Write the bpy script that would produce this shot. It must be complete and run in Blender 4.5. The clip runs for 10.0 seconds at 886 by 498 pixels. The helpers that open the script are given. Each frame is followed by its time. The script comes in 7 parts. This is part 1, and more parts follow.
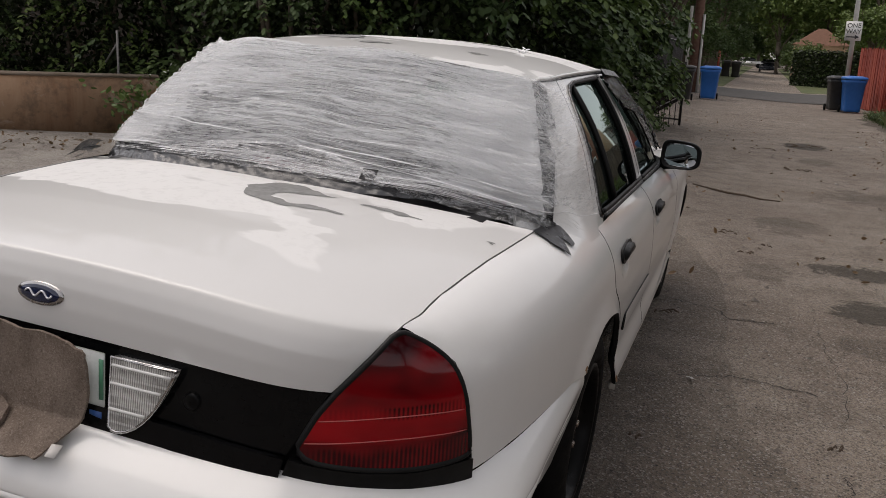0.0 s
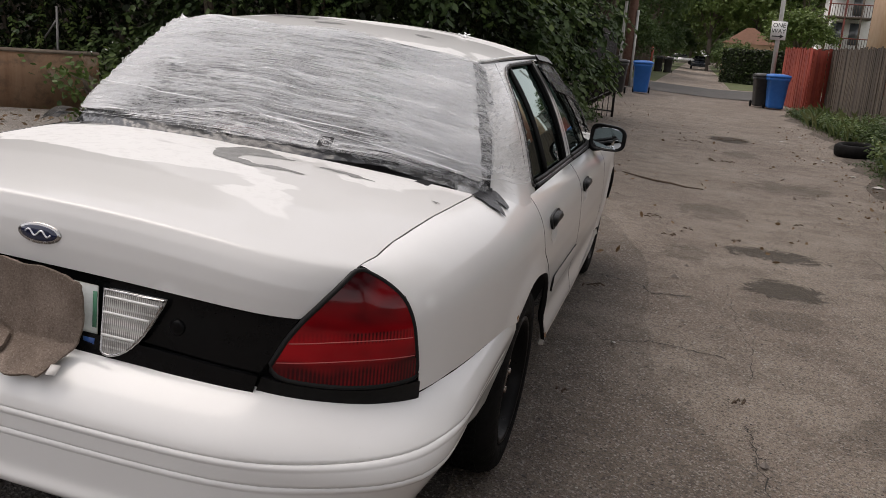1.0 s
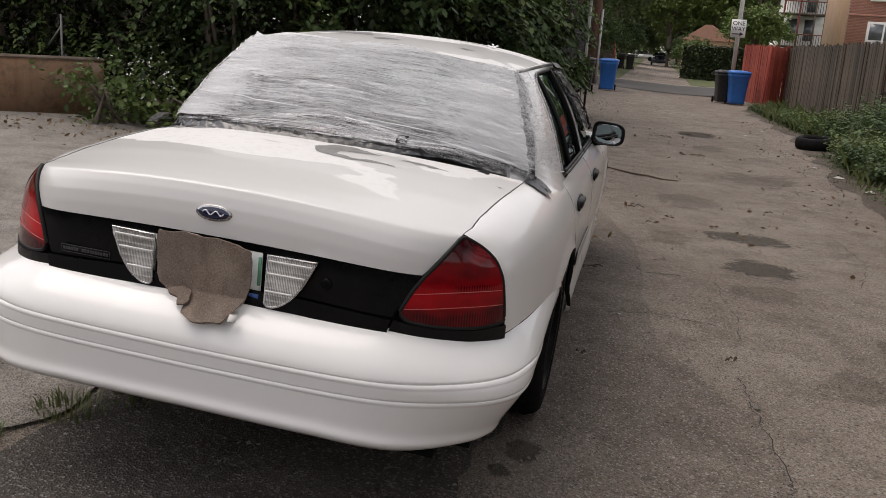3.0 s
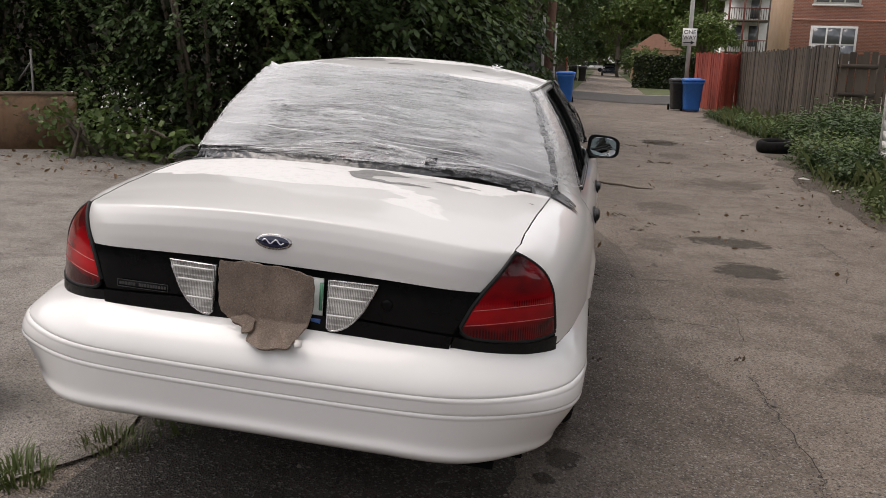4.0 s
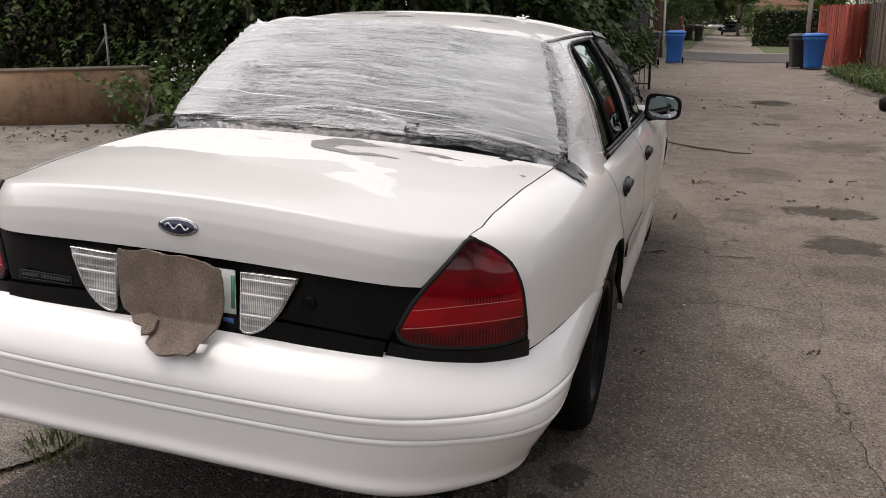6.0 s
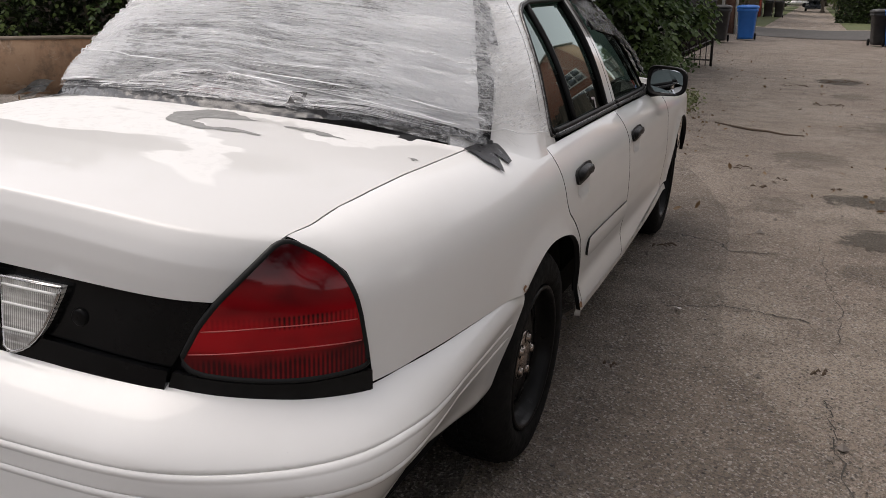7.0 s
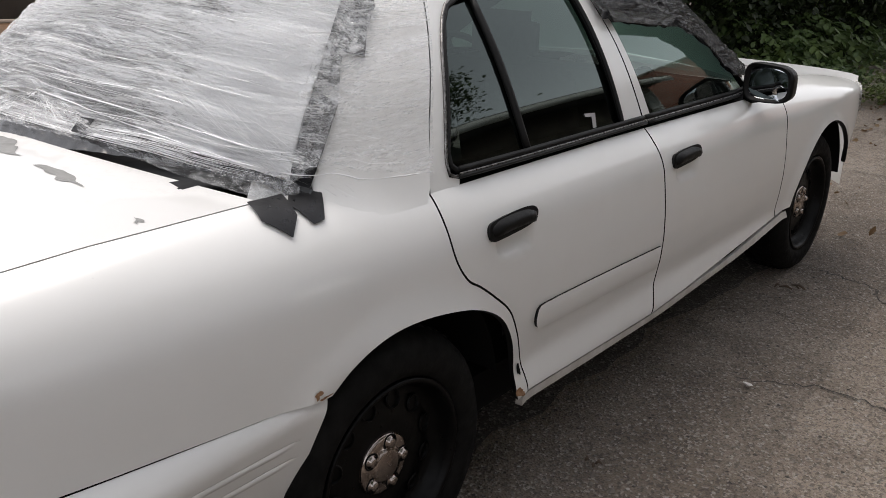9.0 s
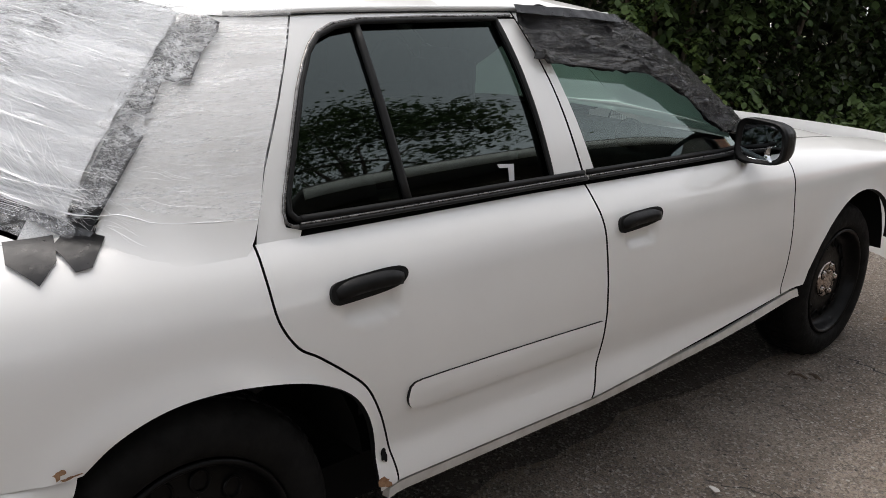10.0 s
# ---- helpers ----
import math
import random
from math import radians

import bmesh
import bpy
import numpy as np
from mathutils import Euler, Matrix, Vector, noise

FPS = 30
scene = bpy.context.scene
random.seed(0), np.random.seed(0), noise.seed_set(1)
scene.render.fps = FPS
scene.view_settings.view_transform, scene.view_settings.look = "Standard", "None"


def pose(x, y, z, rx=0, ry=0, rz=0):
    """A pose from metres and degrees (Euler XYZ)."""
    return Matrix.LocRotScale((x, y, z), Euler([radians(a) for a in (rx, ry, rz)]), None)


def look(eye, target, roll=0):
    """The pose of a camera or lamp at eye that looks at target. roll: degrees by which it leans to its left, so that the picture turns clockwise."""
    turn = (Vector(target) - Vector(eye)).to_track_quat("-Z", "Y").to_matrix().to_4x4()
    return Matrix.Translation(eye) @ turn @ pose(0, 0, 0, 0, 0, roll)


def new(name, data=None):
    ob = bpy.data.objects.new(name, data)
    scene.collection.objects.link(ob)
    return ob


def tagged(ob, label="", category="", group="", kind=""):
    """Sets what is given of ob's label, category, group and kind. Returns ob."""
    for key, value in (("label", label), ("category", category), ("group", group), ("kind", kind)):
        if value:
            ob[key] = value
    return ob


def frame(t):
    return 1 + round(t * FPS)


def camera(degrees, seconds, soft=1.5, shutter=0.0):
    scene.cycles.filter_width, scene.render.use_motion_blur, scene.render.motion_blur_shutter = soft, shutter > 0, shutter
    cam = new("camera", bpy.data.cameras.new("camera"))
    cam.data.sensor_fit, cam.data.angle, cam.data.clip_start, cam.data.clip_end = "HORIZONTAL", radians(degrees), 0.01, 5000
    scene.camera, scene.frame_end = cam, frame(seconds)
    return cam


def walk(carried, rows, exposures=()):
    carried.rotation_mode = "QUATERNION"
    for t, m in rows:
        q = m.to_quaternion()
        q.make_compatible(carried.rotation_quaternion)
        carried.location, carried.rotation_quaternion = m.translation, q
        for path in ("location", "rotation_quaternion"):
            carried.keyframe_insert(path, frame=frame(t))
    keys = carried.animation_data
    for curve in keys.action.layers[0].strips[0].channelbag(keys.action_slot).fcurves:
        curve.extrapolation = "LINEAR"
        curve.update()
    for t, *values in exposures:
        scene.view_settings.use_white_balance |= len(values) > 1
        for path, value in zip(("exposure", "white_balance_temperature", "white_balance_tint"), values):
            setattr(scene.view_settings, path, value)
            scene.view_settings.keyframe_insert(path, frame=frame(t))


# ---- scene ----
from mathutils.bvhtree import BVHTree
from mathutils.geometry import delaunay_2d_cdt

# the car stands on the side slope of the alley
SLOPE = pose(0, 0, 0, 0, 3.2, 0)
cam = camera(53.7, 10.0, 0.62)
PATH = [
    (0, (1.273, -2.551, 1.525), (0.656, -0.713, 1.034), 5.7),
    (0.5, (1.377, -2.716, 1.53), (0.966, -0.819, 1.048), 6.5),
    (1, (1.34, -2.848, 1.506), (0.866, -0.97, 1.008), 7.5),
    (1.5, (1.164, -3.006, 1.52), (0.73, -1.117, 1.025), 7.2),
    (2, (1.098, -3.17, 1.517), (0.699, -1.274, 1.022), 5.9),
    (2.5, (1.16, -3.379, 1.521), (0.76, -1.479, 1.039), 7.2),
    (2.7, (1.182, -3.44, 1.531), (0.772, -1.546, 1.037), 7.4),
    (3.8, (0.936, -3.622, 1.53), (0.624, -1.702, 1.067), 5.2),
    (4, (0.896, -3.645, 1.532), (0.585, -1.72, 1.087), 4.9),
    (4.5, (0.898, -3.629, 1.529), (0.562, -1.702, 1.11), 3.5),
    (5, (1.03, -3.447, 1.512), (0.68, -1.521, 1.101), 1.9),
    (5.5, (1.142, -3.285, 1.508), (0.823, -1.364, 1.056), 3.0),
    (5.7, (1.176, -3.209, 1.499), (0.754, -1.317, 1.008), 3.0),
    (6.8, (1.481, -2.55, 1.455), (0.827, -0.75, 0.881), 2.7),
    (7, (1.561, -2.423, 1.437), (0.864, -0.644, 0.847), 3.0),
    (7.5, (1.745, -2.154, 1.431), (0.928, -0.441, 0.8), 1.6),
    (8, (1.781, -1.856, 1.428), (0.893, -0.208, 0.724), 1.4),
    (8.5, (1.907, -1.586, 1.449), (0.779, -0.096, 0.735), 1.7),
    (9, (2.13, -1.279, 1.521), (0.927, 0.165, 0.84), 1.1),
    (9.5, (2.224, -0.952, 1.495), (0.93, 0.446, 0.889), 0.6),
    (10, (2.34, -0.663, 1.46), (0.933, 0.637, 0.884), 2.2),
]
walk(cam, [(t, SLOPE @ look(eye, target, roll)) for t, eye, target, roll in PATH],
     [(0, .16, 6850, 15), (1, .40, 6850, 15), (2.5, .38, 6850, 15), (4.5, .52, 6850, 15), (5.5, .66, 6850, 15), (7, .54, 6850, 15), (8.5, .57, 6750, 13), (10, .98, 6650, 12)])

# ==== world, sun and sky ====
SUN_DIR = Vector((-0.40, 0.06, 0.91)).normalized()
world = bpy.data.worlds.new("sky")
scene.world = world
world.use_nodes = True
wn = world.node_tree
sky = wn.nodes.new("ShaderNodeTexSky")
sky.sky_type = "NISHITA"
sky.sun_disc = False
sky.sun_elevation = math.asin(SUN_DIR.z)
sky.sun_rotation = math.atan2(SUN_DIR.x, SUN_DIR.y)
sky.air_density, sky.dust_density, sky.ozone_density = 1.0, 1.2, 1.0
desat = wn.nodes.new("ShaderNodeHueSaturation")
desat.inputs["Saturation"].default_value = 0.20
wn.links.new(sky.outputs["Color"], desat.inputs["Color"])
wn.links.new(desat.outputs["Color"], wn.nodes["Background"].inputs["Color"])
wn.nodes["Background"].inputs["Strength"].default_value = 0.178
sun_data = bpy.data.lights.new("sun", "SUN")
sun_data.energy, sun_data.angle, sun_data.color = 1.05, radians(46), (1.0, 0.95, 0.88)
sun = new("sun", sun_data)
sun.matrix_world = look(SUN_DIR * 30, (0, 0, 0))

# ==== materials ====
def material(name, base=(0.5, 0.5, 0.5), rough=0.6, metal=0.0, coat=0.0, spec=0.5):
    m = bpy.data.materials.new(name)
    m.use_nodes = True
    b = m.node_tree.nodes["Principled BSDF"]
    b.inputs["Base Color"].default_value = (*base, 1)
    b.inputs["Roughness"].default_value = rough
    b.inputs["Metallic"].default_value = metal
    b.inputs["Coat Weight"].default_value = coat
    b.inputs["Coat Roughness"].default_value = 0.06
    b.inputs["Specular IOR Level"].default_value = spec
    return m


class Nodes:
    """Short hand for building node graphs on one material."""

    def __init__(self, m):
        self.m, self.t = m, m.node_tree
        self.b = m.node_tree.nodes["Principled BSDF"]
        self.co = self.t.nodes.new("ShaderNodeTexCoord").outputs["Object"]

    def link(self, a, b):
        self.t.links.new(a, b)

    def scaled(self, scale, src=None):
        n = self.t.nodes.new("ShaderNodeMapping")
        n.inputs["Scale"].default_value = scale
        self.link(src or self.co, n.inputs["Vector"])
        return n.outputs["Vector"]

    def noise(self, scale, detail=4, rough=0.55, vec=None, distort=0.0):
        n = self.t.nodes.new("ShaderNodeTexNoise")
        n.inputs["Scale"].default_value = scale
        n.inputs["Detail"].default_value = detail
        n.inputs["Roughness"].default_value = rough
        n.inputs["Distortion"].default_value = distort
        self.link(vec or self.co, n.inputs["Vector"])
        return n.outputs["Fac"]

    def voronoi(self, scale, vec=None, feature="F1", out="Distance"):
        n = self.t.nodes.new("ShaderNodeTexVoronoi")
        n.feature = feature
        n.inputs["Scale"].default_value = scale
        self.link(vec or self.co, n.inputs["Vector"])
        return n.outputs[out]

    def ramp(self, src, *stops):
        n = self.t.nodes.new("ShaderNodeValToRGB")
        e = n.color_ramp.elements
        while len(e) < len(stops):
            e.new(0.5)
        for el, (p, c) in zip(e, stops):
            el.position = p
            el.color = (*c, 1) if isinstance(c, tuple) else (c, c, c, 1)
        self.link(src, n.inputs["Fac"])
        return n.outputs["Color"]

    def mix(self, fac, a, b, mode="MIX"):
        n = self.t.nodes.new("ShaderNodeMix")
        n.data_type, n.blend_type = "RGBA", mode
        for sock, v in ((n.inputs[0], fac), (n.inputs[6], a), (n.inputs[7], b)):
            if isinstance(v, (int, float)):
                sock.default_value = v
            elif isinstance(v, tuple):
                sock.default_value = (*v, 1)
            else:
                self.link(v, sock)
        return n.outputs[2]

    def math(self, op, a, b=0.0):
        n = self.t.nodes.new("ShaderNodeMath")
        n.operation = op
        for sock, v in zip(n.inputs, (a, b)):
            if isinstance(v, (int, float)):
                sock.default_value = v
            else:
                self.link(v, sock)
        return n.outputs[0]

    def bump(self, height, strength=0.3, dist=0.01):
        n = self.t.nodes.new("ShaderNodeBump")
        n.inputs["Strength"].default_value = strength
        n.inputs["Distance"].default_value = dist
        self.link(height, n.inputs["Height"])
        self.link(n.outputs["Normal"], self.b.inputs["Normal"])
        return n

    def color(self, c):
        self.link(c, self.b.inputs["Base Color"])

    def rough(self, r):
        self.link(r, self.b.inputs["Roughness"])

    def random(self):
        return self.t.nodes.new("ShaderNodeObjectInfo").outputs["Random"]

    def island(self):
        return self.t.nodes.new("ShaderNodeNewGeometry").outputs["Random Per Island"]


def paint_material(name, peel):
    """White car paint; peel: how much of the clear coat has flaked off to a chalky base."""
    m = material(name, (0.78, 0.77, 0.75), 0.4, 0, 0.75, 0.35)
    m.node_tree.nodes["Principled BSDF"].inputs["Coat Roughness"].default_value = 0.045
    n = Nodes(m)
    dirt = n.noise(3.0, 6, 0.6)
    fine = n.noise(60, 3, 0.6)
    # lid and roof get a darker base to offset the strong light from above
    fresh = (0.71, 0.705, 0.69) if peel else (0.80, 0.795, 0.775)
    c = n.mix(n.ramp(dirt, (0.40, 0.0), (0.80, 0.25)), fresh, (0.66, 0.645, 0.62))
    specks = n.ramp(n.voronoi(38), (0.02, 1.0), (0.05, 0.0))
    gate = n.ramp(n.noise(9, 2), (0.60, 0.0), (0.68, 1.0))
    c = n.mix(n.math("MULTIPLY", n.math("MULTIPLY", specks, gate), 0.35), c, (0.28, 0.26, 0.24))
    pos = n.t.nodes.new("ShaderNodeSeparateXYZ")
    n.link(n.co, pos.inputs[0])
    worn = n.math("ADD", n.noise(1.2, 4, 0.45, n.scaled((1.0, 1.5, 1.5)), 0.5), n.ramp(n.math("ADD", pos.outputs[1], 1.0), (0.05, 0.0), (0.65, peel)))
    bare = n.ramp(worn, (0.600, 0.0), (0.612, 1.0))
    if peel:
        fleck = n.ramp(n.noise(30, 4, 0.7), (0.52, 1.0), (0.62, 0.0))
        bare = n.math("MULTIPLY", bare, n.math("ADD", n.math("MULTIPLY", fleck, 0.25), 0.75))
        # still-coated paint is greyed, its dark tree reflection put into the colour
        c = n.mix(bare, n.mix(0.5, c, (0.58, 0.57, 0.55)), c)
        n.link(n.math("SUBTRACT", 0.55, n.math("MULTIPLY", bare, 0.53)), n.b.inputs["Coat Weight"])
        n.rough(n.math("ADD", 0.38, n.math("MULTIPLY", bare, 0.22)))
    else:
        n.rough(n.ramp(n.noise(2.2, 5), (0.40, 0.32), (0.60, 0.40)))
    n.color(c)
    n.bump(fine, 0.02, 0.002)
    return m


def speckled(name, a, b, scale=8.0, rough=0.6, metal=0.0, bump=0.1, coat=0.0, fine=60.0, spec=0.5):
    m = material(name, a, rough, metal, coat, spec)
    n = Nodes(m)
    n.color(n.mix(n.ramp(n.noise(scale, 6, 0.6), (0.3, 0.0), (0.72, 1.0)), a, b))
    n.rough(n.ramp(n.noise(scale * 2.3, 4), (0.3, max(rough - 0.12, 0.03)), (0.7, min(rough + 0.12, 1.0))))
    if bump:
        n.bump(n.noise(fine, 4, 0.6), bump, 0.01)
    return m


PAINT = paint_material("white_paint", 0.0)
PAINT_PEELED = paint_material("peeling_white_paint", 0.14)
PRIMER = speckled("grey_primer", (0.17, 0.17, 0.165), (0.24, 0.24, 0.23), 30, 0.6, 0, 0.05)
BLACK_GLOSS = speckled("black_gloss_plastic", (0.003, 0.0035, 0.004), (0.006, 0.006, 0.0065), 12, 0.13, 0, 0.01, 0.0, spec=0.16)
BLACK_SATIN = speckled("black_satin_plastic", (0.005, 0.005, 0.005), (0.010, 0.010, 0.010), 25, 0.42, 0, 0.08, spec=0.16)
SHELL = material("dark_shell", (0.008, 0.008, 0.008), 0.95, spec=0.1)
RUBBER = speckled("tyre_rubber", (0.005, 0.005, 0.005), (0.012, 0.0115, 0.011), 14, 0.8, 0, 0.25, spec=0.10)
STEEL_BLACK = speckled("black_steel", (0.002, 0.002, 0.0023), (0.005, 0.0049, 0.0048), 20, 0.38, 0.0, 0.08, spec=0.13)
HUB = speckled("worn_hub_metal", (0.46, 0.41, 0.38), (0.27, 0.22, 0.195), 26, 0.2, 1.0, 0.05)
LENS_LINE = material("pale_red_line", (0.50, 0.10, 0.10), 0.1)
TRIM = speckled("pitted_trim", (0.30, 0.29, 0.28), (0.05, 0.048, 0.046), 45, 0.3, 0.9, 0.12)
CHROME = speckled("dull_chrome", (0.55, 0.55, 0.55), (0.36, 0.34, 0.32), 24, 0.22, 1.0, 0.04)
TAPE = speckled("black_tape", (0.006, 0.006, 0.007), (0.014, 0.014, 0.016), 18, 0.34, 0, 0.12, fine=34, spec=0.25)
TAPE_GLOSSY = speckled("glossy_black_tape", (0.014, 0.015, 0.017), (0.028, 0.029, 0.032), 18, 0.22, 0, 0.25, fine=22, spec=0.9)
def plastic_material():
    """Thin black sheeting pulled into sharp creases along the window."""
    m = material("creased_black_plastic", (.010, .010, .011), .16, 0, 0, .30)
    n = Nodes(m)
    run = n.noise(1.0, 7, .62, n.scaled((24, 8, 34)), 1.4)
    fold = n.voronoi(1.0, n.scaled((24, 12, 40)), "DISTANCE_TO_EDGE")
    n.color(n.mix(n.ramp(run, (.35, 0.0), (.7, 1.0)), (.003, .003, .004), (.022, .022, .024)))
    n.rough(n.ramp(n.noise(9, 4), (.35, .07), (.65, .22)))
    n.bump(n.math("ADD", n.math("MULTIPLY", run, 1.8), fold), 1.0, .03)
    return m


# rubber seals, and a dark rim colour that paints shade into panel gaps
SEAL_AND_GAP_SHADE = material("rubber_seal_and_gap_shade", (0.007, 0.007, 0.007), 0.55, spec=0.25)
PLASTIC = plastic_material()
RUST = speckled("rust", (0.19, 0.085, 0.04), (0.33, 0.20, 0.11), 60, 0.9, 0, 0.4)
BADGE_BLUE = material("badge_blue", (0.006, 0.012, 0.045), 0.15, 0, 0.5)


def thin_glass(name, tint, gloss=0.12):
    """A thin tinted pane: clear through, mirror-like by Fresnel."""
    m = bpy.data.materials.new(name)
    m.use_nodes = True
    t = m.node_tree
    t.nodes.clear()
    out = t.nodes.new("ShaderNodeOutputMaterial")
    clear = t.nodes.new("ShaderNodeBsdfTransparent")
    clear.inputs["Color"].default_value = (*tint, 1)
    mirror = t.nodes.new("ShaderNodeBsdfGlossy")
    mirror.inputs["Roughness"].default_value = 0.02
    mirror.inputs["Color"].default_value = (0.80, 0.93, 0.90, 1)
    fres = t.nodes.new("ShaderNodeFresnel")
    fres.inputs["IOR"].default_value = 1.75
    mix = t.nodes.new("ShaderNodeMixShader")
    t.links.new(fres.outputs[0], mix.inputs[0])
    t.links.new(clear.outputs[0], mix.inputs[1])
    t.links.new(mirror.outputs[0], mix.inputs[2])
    t.links.new(mix.outputs[0], out.inputs["Surface"])
    return m


GLASS = thin_glass("tinted_glass", (0.34, 0.41, 0.38))
GLASS_DARK = thin_glass("dark_tinted_glass", (0.09, 0.115, 0.105))
MIRROR = material("mirror_glass", (0.55, 0.58, 0.60), 0.02, 1.0)


def red_lens_material():
    m = material("red_lens", (0.30, 0.004, 0.008), 0.08, 0, 0.0, 0.3)
    n = Nodes(m)
    pos = n.t.nodes.new("ShaderNodeSeparateXYZ")
    n.link(n.co, pos.inputs[0])
    ribs = n.t.nodes.new("ShaderNodeTexWave")
    ribs.bands_direction = "DIAGONAL"
    ribs.inputs["Scale"].default_value = 48
    n.link(n.scaled((1, 1, 0)), ribs.inputs["Vector"])
    fine = n.t.nodes.new("ShaderNodeTexWave")
    fine.bands_direction = "Z"
    fine.inputs["Scale"].default_value = 60
    n.link(n.co, fine.inputs["Vector"])
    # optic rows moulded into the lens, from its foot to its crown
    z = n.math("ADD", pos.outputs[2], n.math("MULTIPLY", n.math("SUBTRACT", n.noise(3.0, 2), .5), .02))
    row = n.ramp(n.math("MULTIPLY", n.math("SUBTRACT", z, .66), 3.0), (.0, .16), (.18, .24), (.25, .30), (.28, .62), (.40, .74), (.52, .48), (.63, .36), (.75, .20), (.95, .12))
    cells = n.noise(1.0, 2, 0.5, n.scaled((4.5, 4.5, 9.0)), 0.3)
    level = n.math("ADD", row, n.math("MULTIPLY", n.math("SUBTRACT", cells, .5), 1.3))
    # a strip of upright prisms across the middle and another along the foot
    strip = n.ramp(n.math("MULTIPLY", n.math("SUBTRACT", pos.outputs[2], .66), 3.0), (.19, .55), (.24, .0), (.38, .0), (.40, .8), (.455, .8), (.47, .0))
    strip = n.math("MULTIPLY", strip, n.ramp(n.noise(7.0, 1), (.42, .2), (.56, 1.0)))
    level = n.math("SUBTRACT", level, n.math("MULTIPLY", strip, n.math("MULTIPLY", ribs.outputs["Fac"], .55)))
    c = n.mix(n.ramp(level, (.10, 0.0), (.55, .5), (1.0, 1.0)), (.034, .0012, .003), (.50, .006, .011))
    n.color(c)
    n.b.inputs["Roughness"].default_value = .07
    n.bump(n.math("ADD", n.math("MULTIPLY", ribs.outputs["Fac"], strip), n.math("MULTIPLY", fine.outputs["Fac"], .05)), 0.05, 0.002)
    return m


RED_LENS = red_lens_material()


def clear_lens_material():
    m = material("clear_ribbed_lens", (0.5, 0.49, 0.46), 0.10, 0, 0.6)
    n = Nodes(m)
    w = n.t.nodes.new("ShaderNodeTexWave")
    w.bands_direction = "X"
    w.inputs["Scale"].default_value = 62
    n.link(n.co, w.inputs["Vector"])
    r = n.t.nodes.new("ShaderNodeTexWave")
    r.bands_direction = "Z"
    r.inputs["Scale"].default_value = 17
    n.link(n.co, r.inputs["Vector"])
    deep = n.ramp(n.noise(11, 4, 0.6), (0.40, 0.0), (0.60, 1.0))
    pale = n.mix(deep, (0.24, 0.235, 0.22), (0.70, 0.69, 0.66))
    pale = n.mix(n.ramp(r.outputs["Fac"], (0.70, 0.0), (0.95, 0.6)), pale, (0.78, 0.77, 0.75))
    n.color(n.mix(n.ramp(w.outputs["Fac"], (0.45, 0.0), (0.95, 0.75)), pale, (0.15, 0.145, 0.135)))
    n.bump(n.math("ADD", w.outputs["Fac"], r.outputs["Fac"]), 0.5, 0.003)
    return m


CLEAR_LENS = clear_lens_material()


